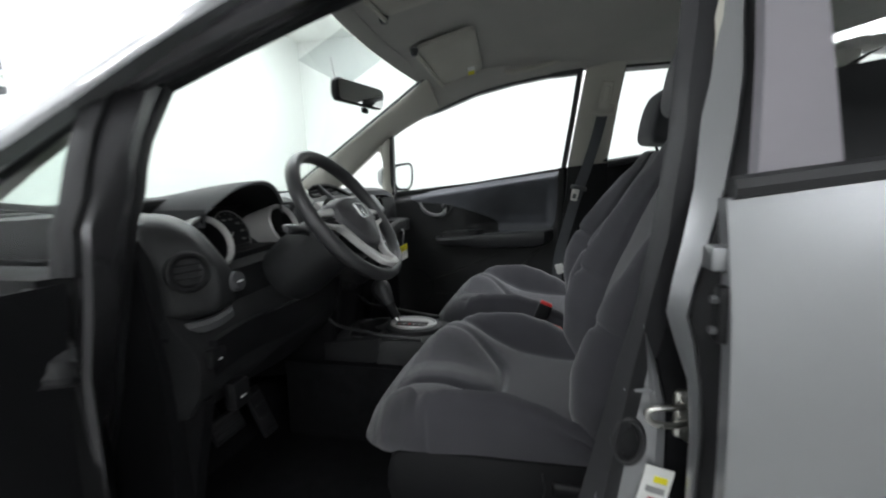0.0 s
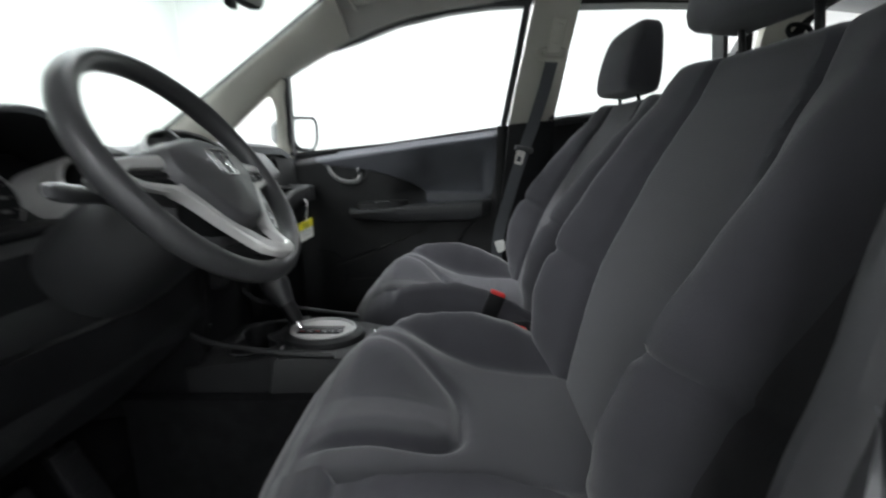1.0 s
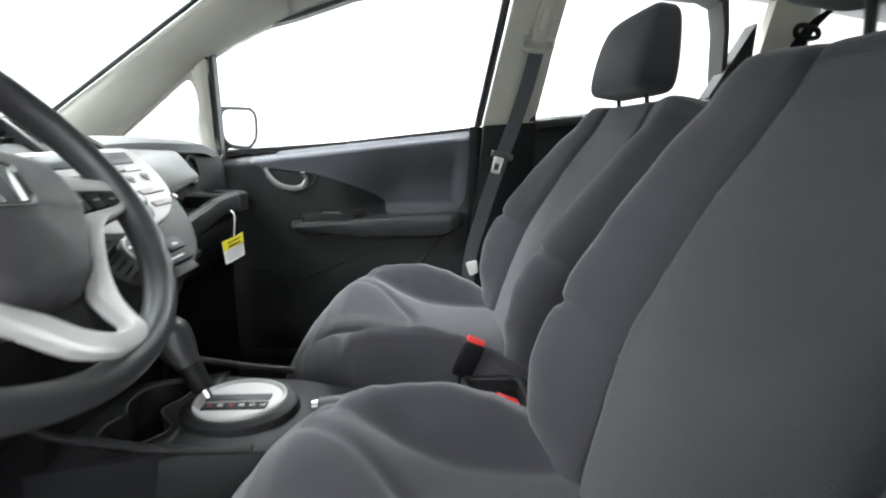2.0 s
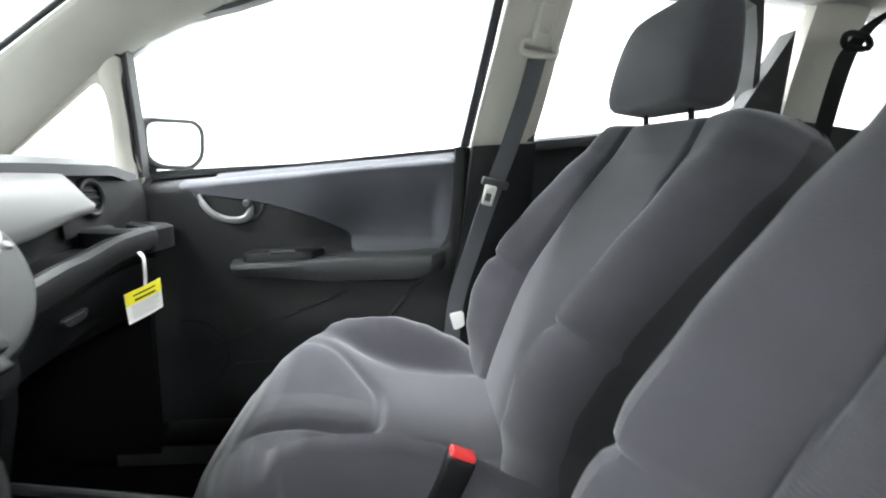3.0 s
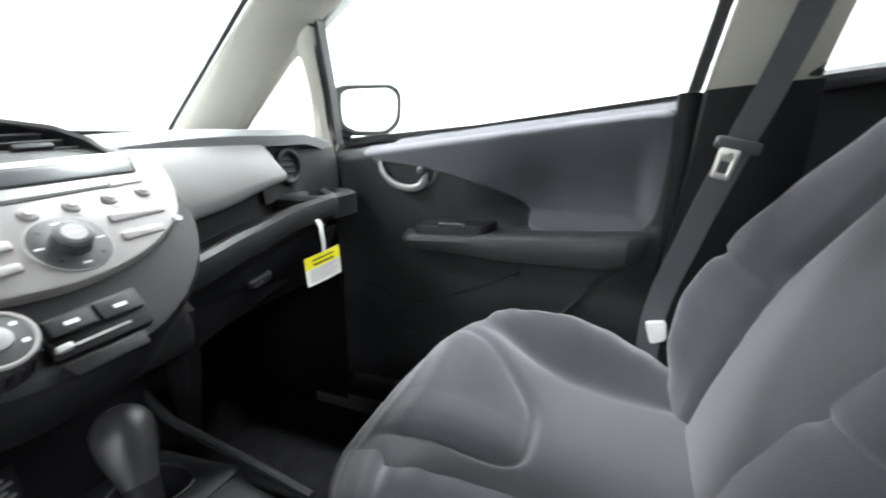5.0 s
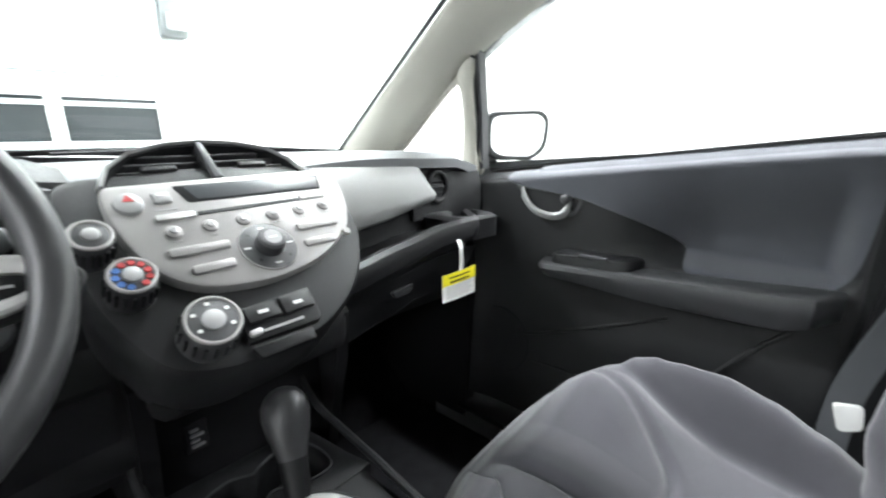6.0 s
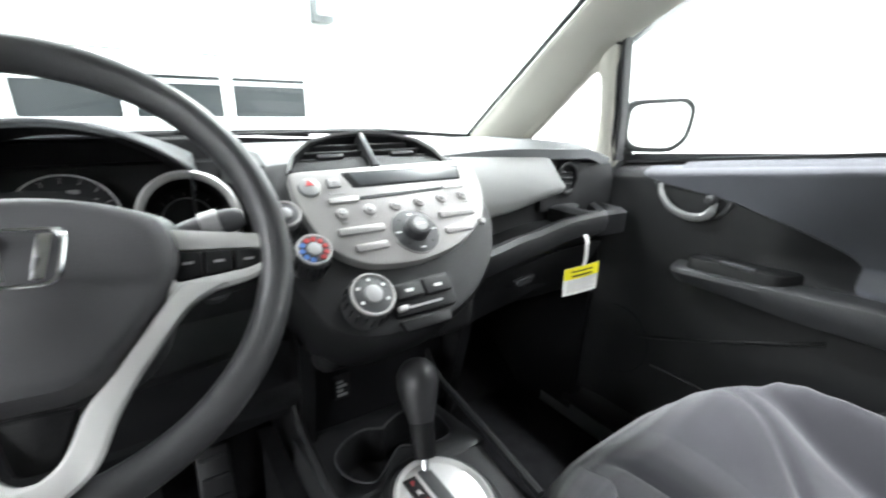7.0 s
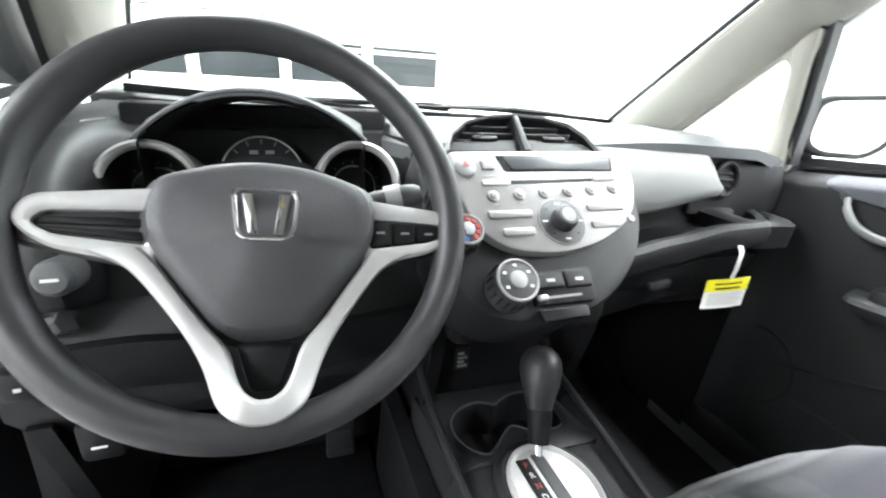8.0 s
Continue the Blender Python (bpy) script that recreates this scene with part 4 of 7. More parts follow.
def steering_wheel():
    w = thing("steering_wheel", wheel_at(0, 0, -0.05), "black three-spoke steering wheel with silver spoke trim", "steering wheel")
    R, r = 0.1525, 0.0130
    rings = []
    for k in range(96):
        a = 2 * math.pi * k / 96
        grip = 1 + 0.10 * math.exp(-(((a - math.pi * 0.25 + math.pi) % (2 * math.pi) - math.pi) / 0.25) ** 2) + 0.10 * math.exp(-(((a - math.pi * 0.75 + math.pi) % (2 * math.pi) - math.pi) / 0.25) ** 2)
        rings.append([wheel_at((R + r * math.cos(t)) * math.cos(a), (R + r * math.cos(t)) * math.sin(a), r * 1.12 * grip * math.sin(t)) for t in [2 * math.pi * j / 16 for j in range(16)]])
    part("rim", loft(rings, True, False, True), RIM, w)
    hub = rounded([(-0.072, 0.030), (-0.03, 0.045), (0.0, 0.048), (0.03, 0.045), (0.072, 0.030), (0.078, 0.002), (0.072, -0.022), (0.035, -0.078), (0.018, -0.086), (-0.018, -0.086), (-0.035, -0.078), (-0.072, -0.022), (-0.078, 0.0)],
                  [0.02, 0.02, 0.02, 0.02, 0.02, 0.02, 0.03, 0.02, 0.01, 0.01, 0.02, 0.03, 0.02], 4)
    hubp = part("airbag_cover", patch(hub, lambda a, b, t: hub_at(a, b, 0.006 + 0.022 * smoothstep(0, 0.16, t) + 0.012 * smoothstep(0, 1, t) - 0.004 * math.exp(-((b + 0.022) / 0.004) ** 2) * (t > 0.1) * 0.4), 16, tuple(-WN * 0.03)), HUB, w, "charcoal padded airbag cover")
    part("hub_back", tube([hub_at(0, -0.015, 0.0), hub_at(0, -0.02, -0.05)], [0.078, 0.06], 28), BLACK, w)
    # emblem: a chrome rounded frame with two leaning bars
    em = rounded([(-0.026, 0.019), (0.026, 0.019), (0.021, -0.019), (-0.021, -0.019)], 0.009, 5)
    put = lambda a, b, c: hub_at(a * 0.80 - 0.001, b * 0.94 - 0.002, 0.0405 + c)
    e = part("emblem", band(em, [(p[0] * 0.86, p[1] * 0.86) for p in em], put, 0.004, 0.001), CHROME, hubp, "chrome emblem frame with two bars")
    for s in (1, -1):
        part("bar", plate(rounded([(s * 0.010, 0.015), (s * 0.018, 0.015), (s * 0.0125, -0.015), (s * 0.0055, -0.015)], 0.001, 2), lambda a, b, c: put(a, b, c - 0.0005), 0.004, 0.001), CHROME, e)
    # side spokes and their silver frames
    for s in (1, -1):
        arm = rounded([(s * 0.06, 0.020), (s * 0.135, 0.012), (s * 0.150, 0.0), (s * 0.142, -0.014), (s * 0.10, -0.026), (s * 0.055, -0.035)], 0.01, 4)
        part("spoke", plate(arm, lambda a, b, c: hub_at(a, b, 0.010 + c), 0.02, 0.004), RIM, w)
        fo = rounded([(s * 0.060, 0.020), (s * 0.128, 0.012), (s * 0.1355, -0.004), (s * 0.118, -0.021), (s * 0.062, -0.034)], [0.004, 0.012, 0.012, 0.012, 0.004], 6)
        fi = rounded([(s * 0.066, 0.004), (s * 0.120, 0.002), (s * 0.126, -0.006), (s * 0.114, -0.0135), (s * 0.068, -0.020)], [0.003, 0.008, 0.008, 0.008, 0.003], 6)
        fr = part("spoke_frame", band(fo, fi, lambda a, b, c: hub_at(a, b, 0.017 + c), 0.008, 0.002), SILVER, w, "silver spoke frame")
        if s > 0:
            for k in range(3):
                part("wheel_button", plate(rounded([(0.0665 + k * 0.0185, 0.003 - k * 0.001), (0.0838 + k * 0.0185, 0.002 - k * 0.001), (0.0838 + k * 0.0178, -0.0165 + k * 0.0022), (0.0665 + k * 0.0185, -0.0185 + k * 0.0022)], 0.003, 3), lambda a, b, c: hub_at(a, b, 0.016 + c), 0.006, 0.0015), BLACK, fr)
                part("button_mark", box((-0.0035, -0.0009, 0), (0.0035, 0.0009, 0.0004), m=Matrix.Translation(hub_at(0.0752 + k * 0.0183, -0.007, 0.0165)) @ pose(0, 0, 0, 56.0, 0, 0)), GREY_BUTTON, fr)
        else:
            for k in range(2):
                part("slat", plate(rounded([(-0.070, -0.001 - k * 0.009), (-0.122, -0.001 - k * 0.006), (-0.122, -0.006 - k * 0.005), (-0.070, -0.007 - k * 0.009)], 0.002, 2), lambda a, b, c: hub_at(a, b, 0.013 + c), 0.006, 0.0015), BLACK, fr)
        # lower legs run from the side frames down to the rim
        lo = spline([(s * 0.098, -0.024, 0), (s * 0.076, -0.036, 0), (s * 0.056, -0.066, 0), (s * 0.040, -0.096, 0), (s * 0.031, -0.118, 0), (s * 0.023, -0.128, 0), (s * 0.011, -0.1345, 0), (0, -0.136, 0)], 5)
        li = spline([(s * 0.070, -0.0215, 0), (s * 0.060, -0.034, 0), (s * 0.038, -0.070, 0), (s * 0.0245, -0.088, 0), (s * 0.018, -0.106, 0), (s * 0.0125, -0.1155, 0), (s * 0.005, -0.1205, 0), (0, -0.121, 0)], 5)
        rings = []
        for k, (p, q) in enumerate(zip(lo, li)):
            h = 0.0195 + 0.020 * smoothstep(0.25 * len(lo), 0.80 * len(lo), k)
            rings.append([hub_at(mix(p.x, q.x, t), mix(p.y, q.y, t), h + c) for t, c in ((0, -0.014), (0, -0.003), (0.12, 0.0), (0.5, 0.0015), (0.88, 0.0), (1, -0.003), (1, -0.014))])
        part("lower_leg", loft(rings), SILVER, w, "silver lower spoke leg")
    part("leg_infill", plate(rounded([(-0.02, -0.085), (0.02, -0.085), (0.010, -0.118), (-0.010, -0.118)], 0.006, 3), lambda a, b, c: hub_at(a, b, 0.011 + c), 0.012, 0.003), BLACK, w)
    return w


steering_wheel()


# ---- dashboard ----
dash = thing("dashboard", (0, 0.7, 0.6), "charcoal dashboard with silver passenger pad and gauge hood", "dashboard")

# the slanted face of the centre stack: a across, b down the slope, c out of it
SD = Vector((0, -0.737, -0.677)).normalized()
SN = Vector((0, -0.677, 0.737)).normalized()
SP = Vector((0.0, 0.507, 0.975))


def stack_at(a, b, c):
    return SP + Vector((a, 0, 0)) + SD * b + SN * c


def dash_top():
    def f(u, v):
        x = mix(-0.635, 0.635, u)
        y = mix(1.12, 0.565 + 0.14 * smoothstep(-0.545, -0.515, x) * smoothstep(-0.165, -0.195, x), v) + 0.03 * (1 - (x / 0.635) ** 2) * (1 - v)
        z = 0.985 + 0.020 * smoothstep(0, 0.5, v) + 0.012 * math.exp(-((x - 0.3) / 0.2) ** 2) * smoothstep(0.3, 0.9, v)
        z -= 0.02 * smoothstep(0.55, 0.635, abs(x)) + 0.012 * smoothstep(0.93, 1.0, v)
        return Vector((x, y, z))
    part("top_panel", sheet(f, 50, 24, 0.02), DASH_TOP, dash, "grey grained dash top")


set_true((0.2, 0.8, 1.0))
dash_top()
set_true()


def lip_z(x):
    return line([(0.05, 0.836), (0.146, 0.847), (0.27, 0.867), (0.39, 0.886), (0.48, 0.890), (0.62, 0.890)], x)


def passenger_dash():
    # open shelf with its lip, and the glove box side below
    rings = []
    for k in range(31):
        x = mix(0.06, 0.625, k / 30)
        z = lip_z(x)
        e = smoothstep(0.46, 0.625, x)
        yl = mix(0.437, 0.452, smoothstep(0.1, 0.5, x)) + 0.11 * e ** 1.6
        prof = [(0.62, 1.0), (0.575, 0.99), (0.575, z + 0.01), (0.57, z - 0.030), (yl + 0.035, z - 0.030), (yl + 0.024, z - 0.006), (yl + 0.018, z + 0.001), (yl + 0.008, z + 0.003), (yl, z - 0.004), (yl - 0.003, z - 0.02), (yl + 0.003, z - 0.036),
                (yl + 0.022, z - 0.055), (yl + 0.05, z - 0.10), (yl + 0.065, z - 0.16), (0.58, 0.67), (0.70, 0.62), (0.95, 0.62), (0.95, 0.97)]
        rings.append([Vector((x, a, b)) for a, b in prof])
    part("shelf_body", loft(rings), PLASTIC, dash)
    rings = []
    for k in range(31):
        x = mix(0.09, 0.60, k / 30)
        z = lip_z(x)
        e = smoothstep(0.46, 0.625, x)
        yl = mix(0.437, 0.452, smoothstep(0.1, 0.5, x)) + 0.11 * e ** 1.6
        rings.append([Vector((x, a, b)) for a, b in ((yl + 0.026, z + 0.001), (yl + 0.008, z + 0.006), (yl - 0.003, z + 0.001), (yl - 0.008, z - 0.014), (yl - 0.003, z - 0.034), (yl + 0.014, z - 0.046), (yl + 0.03, z - 0.02))])
    part("shelf_lip", loft(rings), PLASTIC, dash, "charcoal shelf edge")
    # silver pad above the shelf, its end cut on a slant
    rings = []
    for k in range(37):
        t = k / 36
        x = mix(0.10, 0.449, t)
        e = smoothstep(0.965, 1.0, t)
        zb = line([(0.10, 0.848), (0.26, 0.887), (0.449, 0.924)], x) + 0.004 * e
        zt = mix(1.002, 1.008, t) - 0.003 * e
        prof = [(0.66, zt + 0.006), (0.60, zt + 0.005), (0.578, zt), (0.560, zt - 0.011), (0.544, zt - 0.029), (0.532, zt - 0.051), (0.523, mix(zt - 0.051, zb + 0.012, 0.7)), (0.521, zb + 0.012), (0.526, zb + 0.004), (0.537, zb), (0.60, zb - 0.003), (0.66, zb + 0.02)]
        rings.append([Vector((x - 0.020 * t * smoothstep(0.92, 1.0, b), a + 0.004 * e, b)) for a, b in prof])
    part("passenger_pad", loft(rings), SILVER_PAD, dash, "silver grey passenger dash pad", 1.2)
    # right end with the round vent and the cup recess
    rings = []
    for k in range(13):
        x = mix(0.42, 0.635, k / 12)
        y0 = 0.574 - 0.030 * smoothstep(0.52, 0.635, x)
        rings.append([Vector((x, a, b)) for a, b in ((0.70, 0.990), (y0 + 0.035, 0.994), (y0 + 0.006, 0.984), (y0 - 0.004, 0.955), (y0 - 0.010, 0.88), (0.70, 0.89))])
    part("end_panel", loft(rings), PLASTIC, dash)
    vent(Vector((0.497, 0.565, 0.950)), Vector((0.02, -1.0, 0.10)), 0.033)
    mx, my = 0.545, 0.522

    def edge(a):
        c, d = math.cos(a), math.sin(a)
        w, h = (0.066 if c > 0 else 0.098), (0.060 if d > 0 else 0.060)
        f = (abs(c / w) ** 5 + abs(d / h) ** 5) ** -0.2
        return (mx + f * c, my + f * d)

    def cup(a):
        c, d = 0.054 * math.cos(a - 0.5), 0.032 * math.sin(a - 0.5)
        return (mx + 0.004 + c * 0.88 - d * 0.48, my + 0.002 + c * 0.48 + d * 0.88)
    turn = [2 * math.pi * k / 48 for k in range(48)]
    ce = part("cup_recess", band([edge(a) for a in turn], [cup(a) for a in turn], lambda a, b, c: Vector((a, b, 0.893 + c)), 0.05, 0.006), PLASTIC, dash, "grey shelf end with a cup recess")
    part("cup_floor", plate([cup(a) for a in turn], lambda a, b, c: Vector((a, b, 0.858 + c)), 0.004), MATTE, ce)
    gb = part("glove_box_door", sheet(lambda u, v: Vector((mix(0.15, 0.52, u), 0.470 + 0.045 * v + 0.03 * v * v, mix(lip_z(mix(0.15, 0.52, u)) - 0.062, 0.69, v))), 12, 10, 0.012, (0, 1, 0)), PLASTIC, dash)
    part("glove_handle", plate(rounded([(0.275, 0.774), (0.335, 0.781), (0.328, 0.762), (0.288, 0.757)], 0.009), lambda a, b, c: Vector((a, 0.478 - c, b)), 0.010, 0.004), PLASTIC_MID, gb)


def vent(c, n, r, parent=None):
    n = n.normalized()
    u = n.cross(Vector((0, 0, 1))).normalized()
    v = u.cross(n)
    ring = [c + r * (u * math.cos(a) + v * math.sin(a)) for a in [k * math.pi / 18 for k in range(36)]]
    p = part("round_vent", tube(ring, 0.006, 8, True), BLACK, parent or dash, "round black air vent")
    part("vent_well", tube([c - n * 0.03, c - n * 0.005], [r, r], 28), RUBBER, p)
    for k in range(-2, 3):
        h = k * r * 0.38
        w = math.sqrt(max(0.0, r * r - h * h)) * 0.96
        a, b = c + v * h - u * w - n * 0.002, c + v * h + u * w - n * 0.002
        part("vent_slat", tube([a, b], 0.0022, 6), PLASTIC, p)


passenger_dash()


def centre_stack():
    set_true((0.02, 0.45, 0.93))
    body = rounded([(-0.165, -0.04), (0.0, -0.05), (0.16, -0.04), (0.175, 0.02), (0.172, 0.06), (0.166, 0.100), (0.135, 0.155), (0.085, 0.200), (0.03, 0.226), (-0.08, 0.230), (-0.13, 0.21), (-0.16, 0.14), (-0.17, 0.05)], 0.03, 4)
    part("stack_body", plate(body, lambda a, b, c: stack_at(a, b, c - 0.004), 0.10, 0.014), PLASTIC, dash, "charcoal centre stack surround")
    # air vents under their arched hood
    arch = [(-0.125, -0.016), (-0.112, -0.045), (-0.085, -0.068), (-0.04, -0.082), (0.004, -0.086), (0.05, -0.082), (0.093, -0.068), (0.118, -0.045), (0.131, -0.016)]
    out = [(a * 1.0, b) for a, b in arch]
    inn = [(0.003 + (a - 0.003) * 0.90, -0.021 + (b + 0.016) * 0.86) for a, b in arch]
    mid = [(mix(o[0], i[0], 0.55), mix(o[1], i[1], 0.55)) for o, i in zip(out, inn)]
    rings = [[stack_at(*o, -0.06), stack_at(*o, -0.002), stack_at(mix(o[0], m[0], 0.5), mix(o[1], m[1], 0.5), 0.004), stack_at(*m, 0.001), stack_at(*m, -0.01)] for o, m in zip(out, mid)]
    hood = part("vent_hood", loft(rings), SILVER_PAD, dash, "silver grey arched vent hood")
    rings = [[stack_at(*m, -0.001), stack_at(*i, -0.008), stack_at(*i, -0.05), stack_at(*m, -0.05)] for m, i in zip(mid, inn)]
    part("vent_lining", loft(rings), MATTE, hood)
    rings = [[stack_at(o[0] * 0.995, o[1] + 0.004, -0.002), stack_at(o[0] * 1.03, o[1] - 0.012, -0.055), stack_at(o[0] * 1.03, o[1] + 0.03, -0.09)] for o in out]
    part("hood_back", loft(rings, False, False), DASH_TOP, dash)
    part("vent_recess", plate(inn, lambda a, b, c: stack_at(a, b, c - 0.048), 0.01), MATTE, hood)
    part("vent_sill", plate(rounded([(-0.118, -0.024), (0.124, -0.024), (0.124, -0.016), (-0.118, -0.016)], 0.002, 2), lambda a, b, c: stack_at(a, b, c - 0.004), 0.03, 0.002), PLASTIC, hood)
    for k in range(4):
        b = -0.031 - 0.0125 * k
        w = (0.108, 0.102, 0.092, 0.076)[k]
        for x0, x1 in ((0.003 - w, -0.003), (0.009, 0.003 + w)):
            part("vent_slat", plate(rounded([(x0, b - 0.0018), (x1, b - 0.0018), (x1, b + 0.0018), (x0, b + 0.0018)], 0.0012, 2), lambda a, bb, c: stack_at(a, bb - 0.35 * c, c - 0.008), 0.022, 0.001), PLASTIC, hood)
    for x in (-0.055, 0.06):
        part("vent_tab", plate(rounded([(x - 0.020, -0.049), (x + 0.020, -0.049), (x + 0.020, -0.0415), (x - 0.020, -0.0415)], 0.003, 3), lambda a, b, c: stack_at(a, b, c - 0.003), 0.008, 0.002), PLASTIC, hood)
    part("vent_divider", plate(rounded([(-0.002, -0.018), (0.009, -0.018), (0.005, -0.082), (-0.004, -0.082)], 0.002, 2), lambda a, b, c: stack_at(a, b, c + 0.004), 0.03, 0.002), PLASTIC_MID, hood)
    # radio
    face = rounded([(-0.126, -0.011), (0.150, -0.014), (0.166, 0.002), (0.163, 0.045), (0.138, 0.098), (0.075, 0.136), (0.0, 0.150), (-0.068, 0.141), (-0.104, 0.116), (-0.122, 0.07), (-0.128, 0.03)], [0.012, 0.012, 0.015, 0.03, 0.03, 0.03, 0.03, 0.03, 0.03, 0.02, 0.03], 5)
    r = thing("car_radio", stack_at(0, 0.07, 0), "silver car radio with dark display and round volume knob", "car radio")
    part("faceplate", plate(face, lambda a, b, c: stack_at(a, b, c + 0.010), 0.02, 0.005), RADIO, r)
    at = lambda h: (lambda a, b, c: stack_at(a, b + 0.04 * a, c + h))
    disp = rounded([(-0.058, 0.000), (0.136, -0.006), (0.128, 0.020), (-0.048, 0.026)], 0.003, 3)
    dp = part("display_bezel", plate(disp, at(0.0112), 0.004, 0.0008), BLACK, r)
    part("display", plate([(mix(p[0], 0.04, 0.08) + 0.003, mix(p[1], 0.0115, 0.2)) for p in disp], at(0.0120), 0.004, 0.0004), SCREEN, dp, "unlit grey display window")
    part("disc_slot", plate(rounded([(-0.045, 0.041), (0.086, 0.034), (0.086, 0.038), (-0.045, 0.046)], 0.001, 2), at(0.0112), 0.004), BLACK, r)
    for x0, x1, b in ((-0.088, -0.048, 0.046), (0.088, 0.125, 0.034)):
        part("thin_button", plate(rounded([(x0, b - 0.004), (x1, b - 0.006), (x1, b + 0.002), (x0, b + 0.004)], 0.002, 3), at(0.013), 0.005, 0.001), SILVER, r)
    for k in range(6):
        x, b = -0.077 + k * 0.0385, 0.063 - k * 0.0015
        bt = part("preset_button", tube([stack_at(x, b, 0.009), stack_at(x, b, 0.0125), stack_at(x, b, 0.0138)], [0.0085, 0.008, 0.005], 16), RADIO, r)
        part("preset_dimple", tube([stack_at(x, b, 0.0138), stack_at(x, b, 0.0152)], [0.0045, 0.0035], 12), GREY_BUTTON, bt)
        part("preset_mark", box((-0.004, -0.0008, 0), (0.004, 0.0008, 0.0006), m=Matrix.Translation(stack_at(x, b + 0.0125, 0.0103)) @ pose(0, 0, 0, 42.6, 0, 0)), GREY_BUTTON, bt)
    for x0, x1, b in ((-0.091, -0.028, 0.094), (-0.077, -0.032, 0.1195), (0.060, 0.121, 0.083), (0.058, 0.104, 0.1095)):
        bt = part("bar_button", plate(rounded([(x0, b - 0.0055), (x1, b - 0.0075), (x1, b + 0.0035), (x0, b + 0.0055)], 0.004, 4), at(0.0135), 0.006, 0.0018), RADIO, r)
        part("button_mark", plate([(mix(x0, x1, 0.42), b - 0.002), (mix(x0, x1, 0.58), b - 0.0028), (mix(x0, x1, 0.58), b - 0.001), (mix(x0, x1, 0.42), b)], at(0.0138), 0.0005), GREY_BUTTON, bt)
    part("small_button", tube([stack_at(0.126, 0.106, 0.009), stack_at(0.126, 0.106, 0.0135)], [0.006, 0.005], 14), RADIO, r)
    kx, kb = 0.013, 0.104
    ring = [stack_at(kx + 0.034 * math.cos(a), kb + 0.034 * math.sin(a), 0.0105) for a in [k * math.pi / 20 for k in range(40)]]
    kn = part("knob_dish", plate([(kx + 0.034 * math.cos(k * math.pi / 20), kb + 0.034 * math.sin(k * math.pi / 20)) for k in range(40)], at(0.0125), 0.006, 0.002), PLASTIC_MID, r, "charcoal control ring")
    part("dish_ring", tube(ring, 0.0016, 6, True), RADIO, kn)
    for a in (0.0, math.pi / 2, math.pi, 1.5 * math.pi):
        x, b = kx + 0.026 * math.cos(a), kb + 0.026 * math.sin(a)
        part("ring_mark", plate([(x - 0.004, b - 0.001), (x + 0.004, b - 0.001), (x + 0.004, b + 0.001), (x - 0.004, b + 0.001)], at(0.0128), 0.0005), MARK, kn)
        x, b = kx + 0.026 * math.cos(a + 0.785), kb + 0.026 * math.sin(a + 0.785)
        part("ring_gap", plate([(x - 0.0015, b - 0.0015), (x + 0.0015, b - 0.0015), (x + 0.0015, b + 0.0015), (x - 0.0015, b + 0.0015)], at(0.0128), 0.0005), BLACK, kn)
    vk = part("volume_knob", tube([stack_at(kx, kb, 0.011), stack_at(kx, kb, 0.026), stack_at(kx, kb, 0.029), stack_at(kx, kb, 0.0295)], [0.0175, 0.0165, 0.014, 0.012], 28), PLASTIC_MID, kn)
    part("knob_cap", tube([stack_at(kx, kb, 0.0294), stack_at(kx, kb, 0.0300)], [0.0105, 0.0100], 24), GREY_BUTTON, vk)
    part("knob_mark", plate([(kx - 0.005, kb - 0.001), (kx + 0.005, kb - 0.001), (kx + 0.005, kb + 0.001), (kx - 0.005, kb + 0.001)], at(0.0302), 0.0006), MARK, vk)
    hz = part("hazard_button", tube([stack_at(-0.106, 0.019, 0.009), stack_at(-0.106, 0.019, 0.0145), stack_at(-0.106, 0.019, 0.016)], [0.0145, 0.0135, 0.010], 22), GREY_BUTTON, r)
    part("hazard_mark", plate([(-0.1115, 0.023), (-0.1005, 0.023), (-0.106, 0.013)], at(0.0166), 0.0006), RED_MARK, hz, "red triangle marking")
    bt = part("clock_button", plate(rounded([(-0.082, 0.010), (-0.064, 0.009), (-0.064, 0.024), (-0.082, 0.025)], 0.002, 3), at(0.0135), 0.006, 0.0015), GREY_BUTTON, r)
    part("button_mark", plate([(-0.078, 0.013), (-0.068, 0.013), (-0.068, 0.015), (-0.078, 0.015)], at(0.0138), 0.0005), MARK, bt)
    part("printed_mark", plate([(-0.084, 0.033), (-0.062, 0.032), (-0.062, 0.034), (-0.084, 0.035)], at(0.0105), 0.0005), GREY_BUTTON, r)
    # climate controls
    c = thing("climate_controls", stack_at(-0.05, 0.18, 0), "grey climate dials and black buttons below the radio", "climate control")

    def dial(x, b, rr, name):
        d = part(name, tube([stack_at(x, b, -0.008), stack_at(x, b, 0.022), stack_at(x, b, 0.030), stack_at(x, b, 0.031)], [rr * 1.08, rr * 1.02, rr * 0.95, rr * 0.86], 32), PLASTIC_MID, c)
        part("dial_ring", tube([stack_at(x + rr * 0.93 * math.cos(k * math.pi / 20), b + rr * 0.93 * math.sin(k * math.pi / 20), 0.0305) for k in range(40)], 0.0020, 8, True), RADIO, d, "silver dial ring")
        part("dial_cap", tube([stack_at(x, b, 0.030), stack_at(x, b, 0.0335), stack_at(x, b, 0.0345)], [rr * 0.42, rr * 0.40, rr * 0.30], 24), GREY_BUTTON, d)
